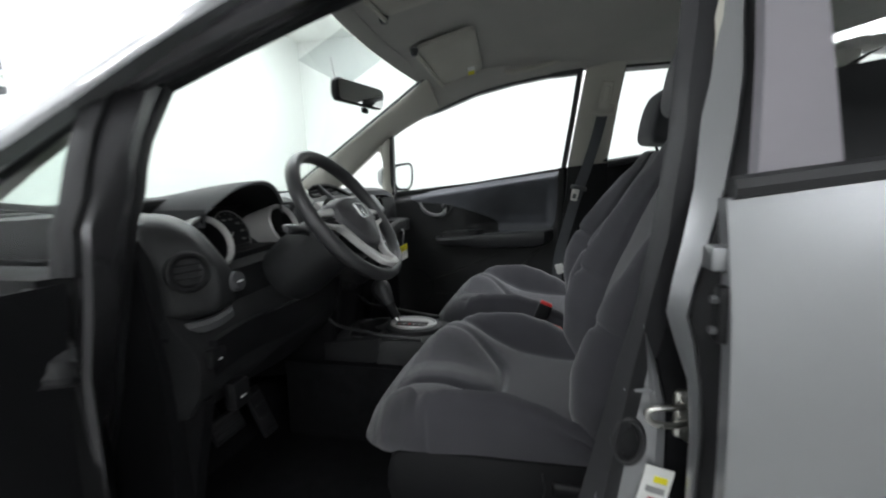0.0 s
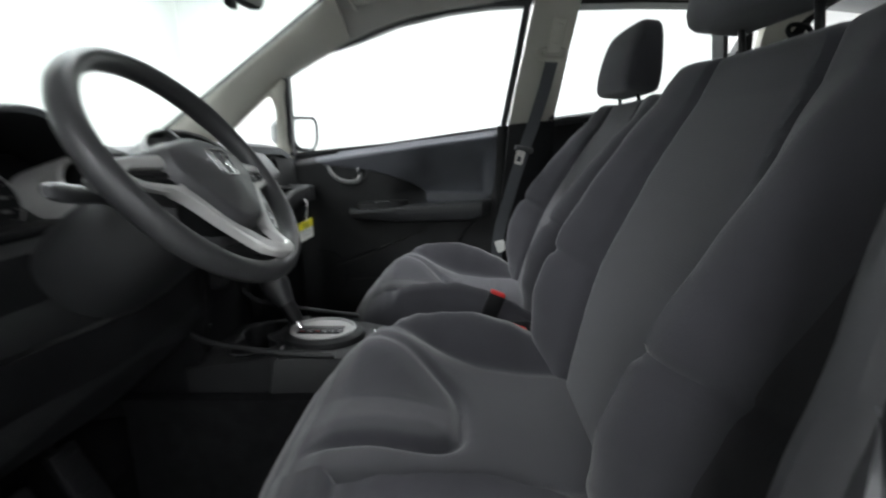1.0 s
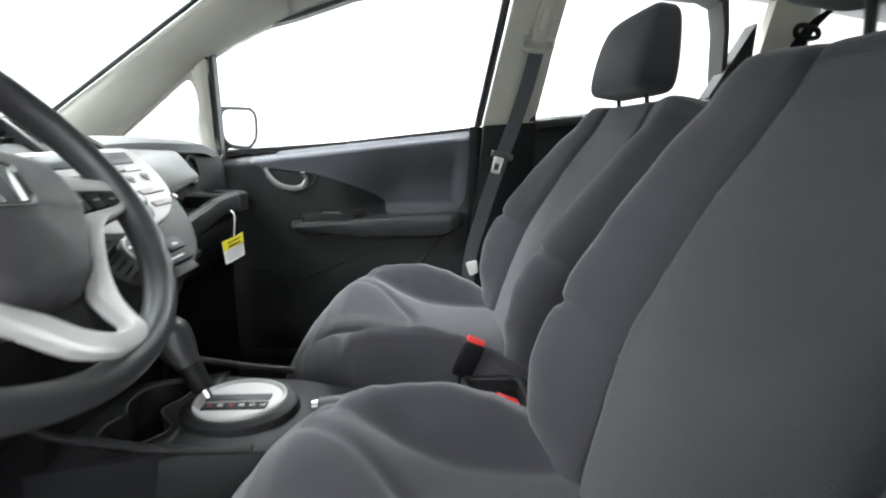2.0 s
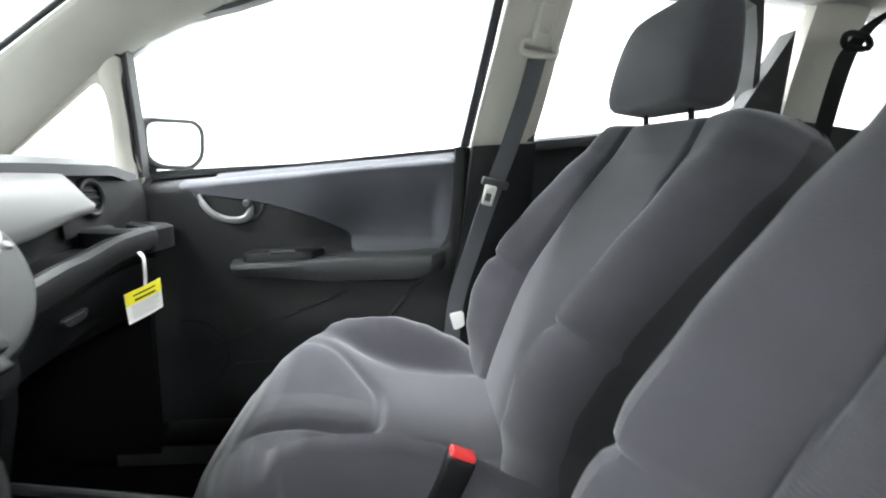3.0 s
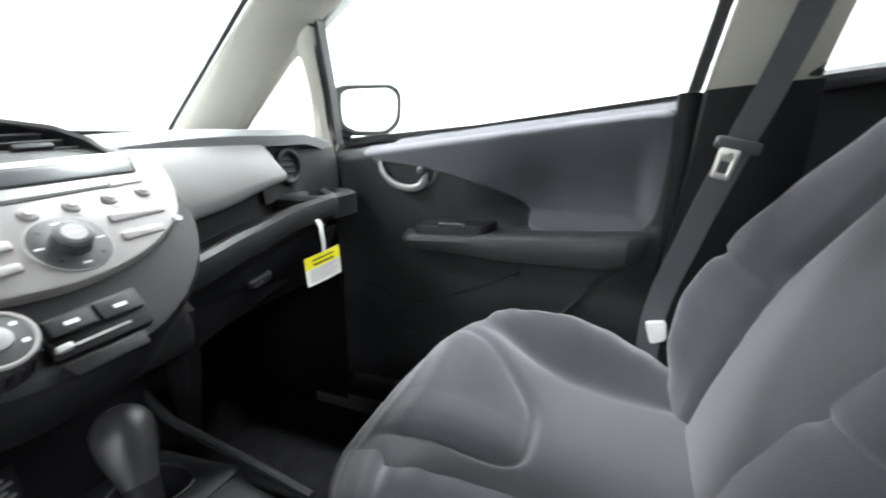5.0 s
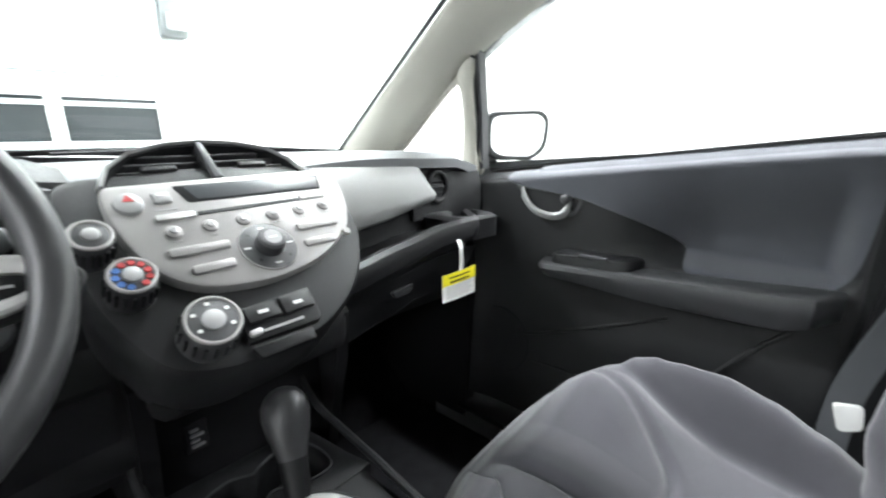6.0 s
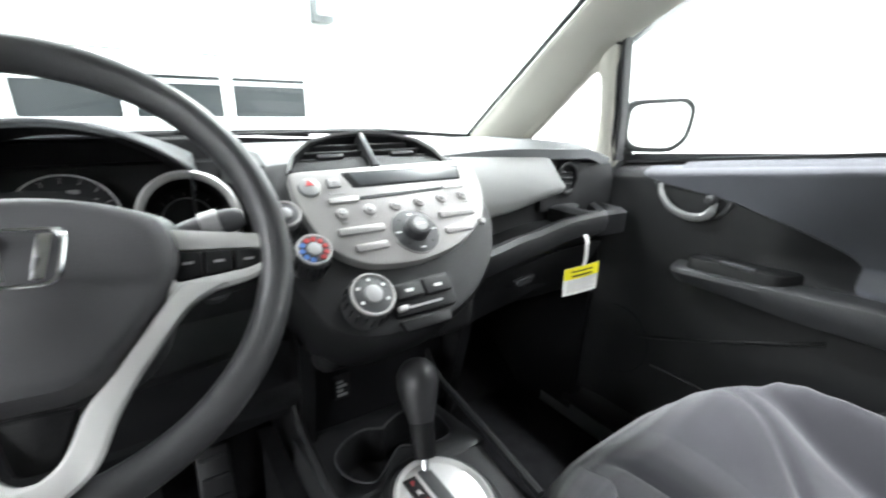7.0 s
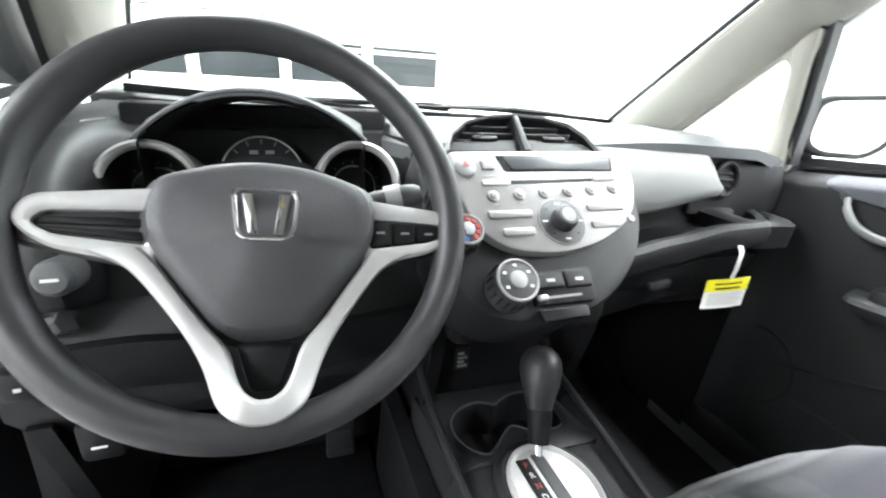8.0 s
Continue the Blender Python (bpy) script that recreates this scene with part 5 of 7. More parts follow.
        for k in range(18):
            a = 2 * math.pi * k / 18
            part("grip_rib", box((-0.0015, -0.0012, 0), (0.0015, 0.0012, 0.018), 0.0005, 1, Matrix.Translation(stack_at(x + rr * 1.06 * math.cos(a), b + rr * 1.06 * math.sin(a), 0.004)) @ pose(0, 0, 0, 42.6, 0, 0)), PLASTIC, d)
        return d
    d = dial(-0.086, 0.186, 0.0265, "fan_dial")
    for k in range(5):
        a = radians(150 + k * 60)
        x, b = -0.086 + 0.0175 * math.cos(a), 0.189 + 0.0175 * math.sin(a)
        part("dial_mark", plate([(x - 0.0022, b - 0.0016), (x + 0.0022, b - 0.0016), (x + 0.0022, b + 0.0016), (x - 0.0022, b + 0.0016)], at(0.0318), 0.0005), MARK, d)
    d = dial(-0.132, 0.118, 0.0200, "temperature_dial")
    for k in range(10):
        a = radians(110 + k * 34)
        x, b = -0.132 + 0.0135 * math.cos(a), 0.118 + 0.0135 * math.sin(a)
        part("dial_mark", tube([stack_at(x, b, 0.031), stack_at(x, b, 0.0322)], [0.0035, 0.003], 8), BLUE_MARK if k < 4 else RED_MARK, d)
    dial(-0.150, 0.066, 0.0175, "mode_dial")
    sw = part("switch_plate", plate(rounded([(-0.052, 0.172), (0.036, 0.166), (0.034, 0.206), (0.028, 0.212), (-0.056, 0.214)], 0.004, 3), at(0.003), 0.01, 0.002), BLACK, c)
    for x0, x1 in ((-0.048, -0.010), (-0.007, 0.031)):
        bt = part("switch_button", plate(rounded([(x0, 0.1745 - (x0 + 0.048) * 0.06), (x1, 0.1735 - (x0 + 0.048) * 0.06), (x1, 0.193), (x0, 0.194)], 0.003, 3), at(0.0075), 0.006, 0.002), PLASTIC, sw)
        part("button_mark", plate([(mix(x0, x1, 0.35), 0.182), (mix(x0, x1, 0.65), 0.182), (mix(x0, x1, 0.65), 0.186), (mix(x0, x1, 0.35), 0.186)], at(0.008), 0.0005), MARK, bt)
    part("slider_slot", plate(rounded([(-0.036, 0.2035), (0.012, 0.2015), (0.012, 0.2045), (-0.036, 0.2065)], 0.001, 2), at(0.0038), 0.001), GREY_BUTTON, sw)
    part("slider_knob", plate(rounded([(-0.052, 0.202), (-0.038, 0.201), (-0.038, 0.208), (-0.052, 0.209)], 0.003, 3), at(0.008), 0.006, 0.002), SILVER, sw)
    part("lower_switch", plate(rounded([(-0.055, 0.219), (0.016, 0.217), (0.014, 0.232), (-0.05, 0.234)], 0.003, 3), at(0.004), 0.008, 0.002), BLACK, c)
    # pocket under the stack
    for x in (-0.15, 0.115):
        part("stack_cheek", loft([[Vector((xx, a, b)) for a, b in ((0.44, 0.78), (0.45, 0.70), (0.47, 0.62), (0.50, 0.50), (0.80, 0.45), (0.80, 0.85), (0.50, 0.85))] for xx in (x, x + 0.02)]), BLACK, dash)
    part("stack_pocket", box((-0.135, 0.50, 0.48), (0.12, 0.60, 0.84), 0.01), BLACK, dash)
    part("pocket_roof", box((-0.135, 0.415, 0.735), (0.12, 0.52, 0.80), 0.02, 3), MATTE, dash)
    sk = part("socket", plate(rounded([(-0.092, 0.632), (-0.064, 0.632), (-0.064, 0.676), (-0.092, 0.676)], 0.003, 3), lambda a, b, c: Vector((a, 0.498 - c, b)), 0.01, 0.002), PLASTIC, dash)
    for k in range(4):
        part("socket_mark", box((-0.086, 0.494, 0.640 + k * 0.008), (-0.070 - (k % 2) * 0.006, 0.4978, 0.643 + k * 0.008)), GREY_BUTTON, sk)


centre_stack()
set_true()


def driver_dash():
    # body behind the wheel
    rings = []
    for k in range(25):
        x = mix(-0.635, -0.14, k / 24)
        e = smoothstep(-0.52, -0.635, x)
        n = 0.09 * smoothstep(-0.56, -0.53, x) * smoothstep(-0.15, -0.175, x)
        prof = [(0.95, 0.98), (0.60 + n, 0.985), (0.56 + n, 0.972), (0.545 + n, 0.93), (0.53 + 0.02 * e + 0.5 * n, 0.878), (0.505 + 0.03 * e, 0.862), (0.505, 0.80), (0.475, 0.77), (0.46, 0.74), (0.465, 0.68), (0.50, 0.63), (0.60, 0.60), (0.95, 0.60)]
        rings.append([Vector((x, a, b)) for a, b in prof])
    part("driver_body", loft(rings), PLASTIC, dash)
    # hood over the dials: an arch that runs back into the dash top
    rings = []
    cx = -0.356
    lip = lambda e: Vector((cx + 0.129 * e, 0.515 + 0.036 * abs(e) ** 1.6, 0.978 + 0.057 * (1 - abs(e) ** 2.1)))
    for k in range(15):
        t = k / 14
        ring = []
        for j in range(41):
            e = j / 20 - 1
            p = lip(e)
            ring.append(Vector((cx + mix(0.129, 0.185, t) * e, mix(p.y, 0.88, t), mix(p.z, 0.982 + 0.014 * (1 - e * e), smoothstep(0.0, 1.0, t)) - (0.03 if j in (0, 40) else 0))))
        rings.append(ring)
    bm = loft(rings, False, False)
    bmesh.ops.solidify(bm, geom=bm.faces[:], thickness=0.006)
    part("gauge_hood", bm, DASH_TOP, dash, "grey grained hood over the gauges")
    part("hood_lip", tube([lip(k / 20 - 1) + Vector((0, -0.001, -0.002)) for k in range(41)], 0.0028, 8), DASH_TOP, dash)
    part("rear_panel", box((-0.53, 0.66, 0.86), (-0.175, 0.69, 1.005), 0.01), MATTE, dash)
    rings = []
    for t in (0.0, 0.25, 0.6, 1.0):
        ring = []
        for k in range(31):
            p = lip(k / 15 - 1)
            ring.append(Vector((mix(p.x, cx + 0.125 * (k / 15 - 1), t), mix(p.y + 0.004, 0.672, t), p.z - 0.008 - 0.016 * t)))
        rings.append([Vector((ring[0].x, ring[0].y, 0.90))] + ring + [Vector((ring[-1].x, ring[-1].y, 0.90))])
    part("binnacle", loft(rings, False, False), MATTE, dash, "matte black lining under the hood")
    part("cluster_floor", box((-0.44, 0.54, 0.87), (-0.265, 0.66, 0.885), 0.004), BLACK, dash)
    g = thing("gauge_cluster", (cx, 0.55, 0.92), "three round gauges in silver rimmed wells, unlit", "gauge cluster")
    tilt = Vector((0, -0.94, 0.34)).normalized()
    u = Vector((1, 0, 0))
    v = Vector((0, 0.34, 0.94)).normalized()
    for x, y, z, r, rim in ((-0.480, 0.548, 0.918, 0.0475, 1), (-0.2365, 0.546, 0.920, 0.0475, 1), (-0.357, 0.600, 0.919, 0.0550, 0)):
        c = Vector((x, y, z))
        # the silver rim sweeps outwards to the side of the hood
        out = 1 if x > cx else -1
        circ = lambda rr, d, push=0.0: [c + rr * (u * (math.cos(a) + push * max(0.0, out * math.cos(a)) * out) + v * math.sin(a)) + tilt * d for a in [2 * math.pi * k / 48 for k in range(48)]]
        if rim:
            w = part("well", loft([circ(r * 1.26, -0.085, 0.22), circ(r * 1.24, -0.045, 0.13), circ(r * 1.21, -0.012, 0.04), circ(r * 1.18, 0.003, 0.01), circ(r * 1.10, 0.007), circ(r * 1.02, 0.003), circ(r * 0.985, -0.006), circ(r * 0.90, -0.05), circ(r * 0.86, -0.062)], True, False), SILVER, g, "silver gauge rim")
            part("well_lining", loft([circ(r * 0.982, -0.005), circ(r * 0.885, -0.05)], True, False), BLACK, w)
        d0 = -0.050 if rim else 0.0
        rr = r * (0.90 if rim else 1.0)
        dl = part("dial", loft([circ(rr, d0 - 0.006), circ(rr, d0)], True, True), BLACK, g)
        part("dial_ring", tube([p for p in circ(rr * (0.70 if rim else 0.95), d0 + 0.002)], 0.0012, 6, True), GREY_BUTTON, dl)
        for k in range(13):
            a = radians(225 - 270 * k / 12)
            q0, q1 = (c + rr * f * (u * math.cos(a) + v * math.sin(a)) + tilt * (d0 + 0.001) for f in (0.78, 0.90))
            part("tick", tube([q0, q1], 0.0007, 4), GAUGE_MARK, dl)
        if not rim:
            for k in range(8):
                a = radians(215 - 250 * k / 7)
                p = c + rr * 0.60 * (u * math.cos(a) + v * math.sin(a)) + tilt * (d0 + 0.001)
                part("figure_mark", box((-0.0055, -0.0025, 0), (0.0055, 0.0025, 0.0006), 0, 2, Matrix.Translation(p) @ pose(0, 0, 0, 70, 0, 0)), GAUGE_MARK, dl)
        ang = radians(222)
        part("needle", tube([c + tilt * (d0 + 0.003), c + rr * 0.7 * (u * math.cos(ang) + v * math.sin(ang)) + tilt * (d0 + 0.003)], [0.0016, 0.0006], 6), GREY_BUTTON, dl)
    # column shroud and stalks
    part("column_shroud", loft([[wheel_at(0, -0.02, c) + WU * (r * 1.15 * math.cos(a)) + WV * (r * math.sin(a)) for a in [2 * math.pi * k / 24 for k in range(24)]] for c, r in ((-0.035, 0.055), (-0.06, 0.066), (-0.16, 0.072), (-0.20, 0.068))]), PLASTIC, dash)
    st = thing("control_stalk", wheel_at(0.07, 0.02, -0.06), "grey light and wiper stalk on the steering column", "stalk", "column stalks")
    part("lever", tube(spline([wheel_at(0.05, 0.0, -0.07), wheel_at(0.085, 0.022, -0.055), wheel_at(0.118, 0.030, -0.045), wheel_at(0.145, 0.034, -0.04)], 4), [0.007, 0.007, 0.0075, 0.008, 0.009, 0.010, 0.011, 0.011, 0.0115, 0.0115, 0.011, 0.010, 0.007], 12, flat=0.7), PLASTIC_MID, st)
    part("collar", tube([wheel_at(0.112, 0.029, -0.046), wheel_at(0.126, 0.0315, -0.043)], 0.0125, 12), GREY_BUTTON, st)
    st = thing("control_stalk", wheel_at(-0.07, 0.02, -0.06), "grey light and wiper stalk on the steering column", "stalk", "column stalks")
    part("lever", tube(spline([wheel_at(-0.05, 0.0, -0.07), wheel_at(-0.085, 0.012, -0.06), wheel_at(-0.118, 0.016, -0.055), wheel_at(-0.145, 0.018, -0.05)], 4), [0.007, 0.007, 0.0075, 0.008, 0.009, 0.010, 0.011, 0.011, 0.0115, 0.0115, 0.011, 0.010, 0.007], 12, flat=0.7), PLASTIC_MID, st)
    ig = part("ignition_switch", tube([(-0.235, 0.47, 0.86), (-0.232, 0.44, 0.865), (-0.231, 0.435, 0.866)], [0.022, 0.019, 0.014], 20), PLASTIC_MID, dash)
    part("key_slot", box((-0.234, 0.430, 0.858), (-0.230, 0.4345, 0.874)), STEEL, ig)
    # left end: vent, cup shelf, switches
    vent(Vector((-0.615, 0.474, 0.892)), Vector((-0.40, -0.90, 0.12)), 0.030)
    flat = [(0.66, 0.975), (0.60, 0.972), (0.575, 0.955), (0.56, 0.92), (0.552, 0.885), (0.55, 0.85), (0.545, 0.815), (0.55, 0.795)]
    full = [(0.66, 0.982), (0.575, 0.982), (0.515, 0.962), (0.470, 0.920), (0.448, 0.880), (0.446, 0.845), (0.462, 0.812), (0.52, 0.795)]
    rings = []
    for k in range(41):
        x = mix(-0.636, -0.50, k / 40)
        p = mix(0.35, 1.0, smoothstep(-0.636, -0.575, x)) * smoothstep(-0.508, -0.545, x)
        rings.append(spline([(x, mix(a[0], b[0], p) + 0.05 * smoothstep(-0.56, -0.50, x) * smoothstep(0.86, 0.92, a[1]), mix(a[1], b[1], p)) for a, b in zip(flat, full)], 4) + [Vector((x, 0.66, 0.795))])
    part("dash_wing", loft(rings), PLASTIC, dash, "smooth charcoal dash wing beside the wheel")
    # cup holder under the vent
    pts = spline([(-0.634, 0.600, 0.808), (-0.625, 0.545, 0.797), (-0.605, 0.495, 0.790), (-0.575, 0.465, 0.796), (-0.550, 0.452, 0.808)], 6)
    rings = []
    for p in pts:
        rings.append([p + Vector((0.004, 0.010, 0.006)), p + Vector((-0.003, 0.0, 0.007)), p + Vector((-0.006, -0.005, 0.0)), p + Vector((-0.003, -0.002, -0.014)), p + Vector((0.006, 0.012, -0.020))])
    part("cup_shelf", loft(rings), PLASTIC_MID, dash, "grey cup holder edge")
    part("cup_floor", tube([(-0.585, 0.53, 0.772), (-0.585, 0.53, 0.779)], 0.052, 24), BLACK, dash)
    kn = part("mirror_switch", tube([(-0.542, 0.465, 0.856), (-0.542, 0.440, 0.858), (-0.542, 0.436, 0.859)], [0.021, 0.018, 0.013], 20), PLASTIC_MID, dash)
    part("knob_mark", box((-0.550, 0.4348, 0.8575), (-0.536, 0.4358, 0.8605)), MARK, kn)
    sp = part("switch_button", box((-0.621, 0.446, 0.716), (-0.584, 0.470, 0.753), 0.006), BLACK, dash)
    part("button_mark", box((-0.605, 0.4445, 0.732), (-0.599, 0.4458, 0.736)), MARK, sp)
    hr = part("hood_release", box((-0.575, 0.452, 0.612), (-0.530, 0.48, 0.668), 0.008), BLACK, dash)
    part("release_mark", box((-0.561, 0.4505, 0.634), (-0.545, 0.4518, 0.637), 0.0005), MARK, hr)
    part("knee_panel", sheet(lambda u, v: Vector((mix(-0.60, -0.16, u), 0.452 + 0.05 * v * v, mix(0.765, 0.62, v) + 0.006 * math.sin(8 * u))), 14, 8, 0.015, (0, 1, 0)), BLACK, dash)
    part("kick_panel", loft([[Vector((x, a, b)) for a, b in ((0.47, 0.66), (0.56, 0.33), (0.80, 0.33), (0.80, 0.66))] for x in (-0.625, -0.60)]), BLACK, dash)


set_true((-0.35, 0.55, 0.95))
driver_dash()
set_true()
for nm, x, y, z, w, h, lab in (("brake_pedal", -0.36, 0.66, 0.44, 0.10, 0.06, "black ribbed rubber brake pedal on its arm"), ("accelerator_pedal", -0.23, 0.66, 0.41, 0.055, 0.14, "black ribbed rubber accelerator pedal on its arm")):
    p = thing(nm, (x, y, z), lab, "pedal")
    part("pad", box((-w / 2, -0.008, -h / 2), (w / 2, 0.008, h / 2), 0.006, 2, pose(x, y, z, -25, 0, 0)), RUBBER, p)
    for k in range(4):
        part("rib", box((-w / 2 + 0.006, -0.012, -h / 2 + h * (k + 0.5) / 4 - 0.003), (w / 2 - 0.006, -0.007, -h / 2 + h * (k + 0.5) / 4 + 0.003), 0.001, 1, pose(x, y, z, -25, 0, 0)), RUBBER, p)
    part("arm", tube(spline([(x, y + 0.01, z), (x, y + 0.06, z + 0.08), (x, y + 0.10, z + 0.22)], 4), 0.009, 8), BLACK, p)
fm = thing("floor_mat", (-0.36, 0.45, 0.30), "black carpet floor mat in the driver footwell", "floor mat")
part("mat", box((-0.57, 0.22, 0.30), (-0.16, 0.70, 0.312), 0.006), CARPET, fm)
fm = thing("floor_mat", (0.36, 0.45, 0.30), "black carpet floor mat in the passenger footwell", "floor mat")
part("mat", box((0.16, 0.22, 0.30), (0.57, 0.70, 0.312), 0.006), CARPET, fm)


# ---- centre console ----
def console():
    o = thing("centre_console", (-0.02, 0.2, 0.30), "charcoal centre console with selector gate and cup holders", "centre console")
    rings = []
    for y, w0, w1, zt in ((0.50, -0.145, 0.115, 0.520), (0.42, -0.145, 0.11, 0.520), (0.352, -0.14, 0.10, 0.520), (0.338, -0.14, 0.10, 0.600), (0.30, -0.135, 0.09, 0.604), (0.20, -0.128, 0.082, 0.600), (0.12, -0.115, 0.078, 0.585), (0.0, -0.105, 0.078, 0.575), (-0.25, -0.105, 0.085, 0.565), (-0.33, -0.105, 0.085, 0.55)):
        rings.append([Vector((a, y, b)) for a, b in ((w0 - 0.012, 0.30), (w0 - 0.004, 0.48), (w0, zt - 0.03), (w0 + 0.008, zt - 0.008), (w0 + 0.025, zt), (w1 - 0.025, zt), (w1 - 0.008, zt - 0.008), (w1, zt - 0.03), (w1 + 0.004, 0.48), (w1 + 0.012, 0.30))])
    part("console_body", loft(rings), PLASTIC, o)
    for w, q in ((-0.158, -0.02), (0.128, 0.02)):
        part("side_carpet", loft([[Vector((a, y, b)) for a, b in ((w, 0.30), (w, 0.50), (w + q * 0.4, 0.53), (w - q, 0.53), (w - q, 0.30))] for y in (-0.30, 0.1, 0.3, 0.62)]), CARPET, o, "black carpet on the console side")
    # raised edges run up to the stack
    for x in (-0.138, 0.098):
        part("side_edge", tube(spline([(x * 0.93, 0.22, 0.602), (x, 0.32, 0.612), (x, 0.40, 0.625), (x, 0.47, 0.64), (x, 0.52, 0.69)], 5), 0.006, 8), PLASTIC, o)
    # two cup holders share one wavy opening
    wave = spline([(-0.100, 0.432, 0), (-0.075, 0.455, 0), (-0.041, 0.464, 0), (-0.016, 0.451, 0), (0.000, 0.460, 0), (0.028, 0.471, 0), (0.062, 0.466, 0), (0.074, 0.425, 0), (0.060, 0.376, 0), (0.014, 0.376, 0), (-0.013, 0.396, 0), (-0.037, 0.382, 0), (-0.076, 0.350, 0), (-0.098, 0.367, 0), (-0.107, 0.402, 0)], 4, True)
    mid = (-0.014, 0.422)
    outline = []
    for p in wave:
        dx, dy = p.x - mid[0], p.y - mid[1]
        f = min((0.110 if dx > 0 else 0.122) / max(abs(dx), 1e-6), (0.091 if dy > 0 else 0.089) / max(abs(dy), 1e-6))
        outline.append((mid[0] + dx * f, mid[1] + dy * f))
    tray_z = lambda y: line([(0.33, 0.606), (0.40, 0.594), (0.52, 0.580)], y)
    c = part("cup_holder", band(outline, [(p.x, p.y) for p in wave], lambda a, b, c: Vector((a, b, tray_z(b) + c)), 0.07, 0.003), PLASTIC, o, "twin cup holders in one wavy opening")
    part("cup_rim", tube([Vector((p.x, p.y, tray_z(p.y) + 0.0005)) for p in wave], 0.0016, 6, True), PLASTIC_MID, c, "thin satin rim")
    part("cup_floor", box((-0.130, 0.345, 0.515), (0.092, 0.495, 0.524)), MATTE, c)
    # selector
    gx, gy, gz = -0.028, 0.270, 0.607
    ov = lambda a, b, z, n=44: [Vector((gx + a * math.cos(t), gy + b * math.sin(t), gz + z)) for t in [2 * math.pi * k / n for k in range(n)]]
    part("gate_base", loft([ov(0.075, 0.088, -0.012), ov(0.072, 0.085, 0.004), ov(0.064, 0.076, 0.010)]), PLASTIC, o)
    part("gate_rim", loft([ov(0.060, 0.070, 0.004), ov(0.0585, 0.0685, 0.0135), ov(0.055, 0.065, 0.0155), ov(0.051, 0.061, 0.0115), ov(0.051, 0.061, 0.006)], True, False), SILVER, o, "silver selector gate rim")
    gp = part("gate_plate", loft([ov(0.0515, 0.0615, 0.006), ov(0.0515, 0.0615, 0.0105)]), SILVER, o, "silver selector plate")
    part("gate_slot", box((gx - 0.006, gy - 0.045, gz + 0.008), (gx + 0.012, gy + 0.052, gz + 0.0125), 0.002), PLASTIC_MID, gp)
    part("position_strip", box((gx - 0.030, gy - 0.046, gz + 0.009), (gx - 0.012, gy + 0.048, gz + 0.0128), 0.001), BLACK, gp)
    # letters of the selector strip
    for k, (ch, m) in enumerate((("P", RED_MARK), ("R", MARK), ("N", RED_MARK), ("D", MARK), ("S", MARK), ("L", MARK))):
        cu = bpy.data.curves.new("t", "FONT")
        cu.body, cu.size, cu.align_x, cu.extrude = ch, 0.011, "CENTER", 0.0002
        t = new("t", cu)
        me = bpy.data.meshes.new_from_object(t.evaluated_get(bpy.context.evaluated_depsgraph_get()))
        bpy.data.objects.remove(t)
        b = bmesh.new()
        b.from_mesh(me)
        bmesh.ops.transform(b, matrix=pose(gx - 0.021, gy + 0.034 - k * 0.0155, gz + 0.0132), verts=b.verts)
        part("letter", b, m, gp)
    sh = thing("gear_selector", (gx + 0.004, 0.322, 0.615), "black gear selector lever with a rounded knob, in park", "gear selector")
    base, top = Vector((gx + 0.006, 0.318, 0.612)), Vector((-0.004, 0.372, 0.700))
    d = (top - base).normalized()
    part("shaft", tube([base, base + d * 0.03], [0.0065, 0.0065], 12), CHROME, sh, "chrome lever shaft")
    part("sleeve", tube([base + d * 0.02, base + d * 0.05, base + d * 0.085], [0.014, 0.0165, 0.0175], 18), BLACK, sh)
    kn = tube([base + d * h for h in (0.064, 0.080, 0.098, 0.115, 0.129, 0.139, 0.146, 0.149)], [0.0180, 0.0225, 0.0285, 0.0315, 0.0305, 0.0245, 0.016, 0.006], 28, flat=0.92)
    part("knob", kn, RIM, sh)
    # hand brake
    hb = thing("hand_brake", (-0.03, 0.05, 0.58), "black hand brake lever lying down, with a chrome button", "hand brake")
    part("lever", tube(spline([(-0.042, 0.148, 0.612), (-0.042, 0.12, 0.615), (-0.042, 0.06, 0.622), (-0.042, -0.02, 0.630), (-0.042, -0.06, 0.628), (-0.042, -0.10, 0.610)], 4), [0.0125] * 6 + [0.0155] * 9 + [0.012] * 6, 14), RIM, hb)
    part("button", tube([(-0.042, 0.147, 0.612), (-0.042, 0.158, 0.611), (-0.042, 0.160, 0.611)], [0.009, 0.009, 0.006], 14), CHROME, hb, "chrome release button")
    part("boot", box((-0.070, -0.12, 0.57), (-0.014, -0.05, 0.612), 0.014, 3), BLACK, hb)
    tr = rounded([(0.07, -0.085), (-0.085, -0.085), (-0.085, -0.20), (0.07, -0.20)], 0.015)
    part("tray_rim", band(tr, [(mix(p[0], -0.0075, 0.16), mix(p[1], -0.1425, 0.2)) for p in tr], lambda a, b, c: Vector((a, b, 0.598 + c)), 0.03, 0.004), PLASTIC, o)
    part("tray_floor", box((-0.07, -0.19, 0.566), (0.06, -0.095, 0.572)), BLACK, o)


console()


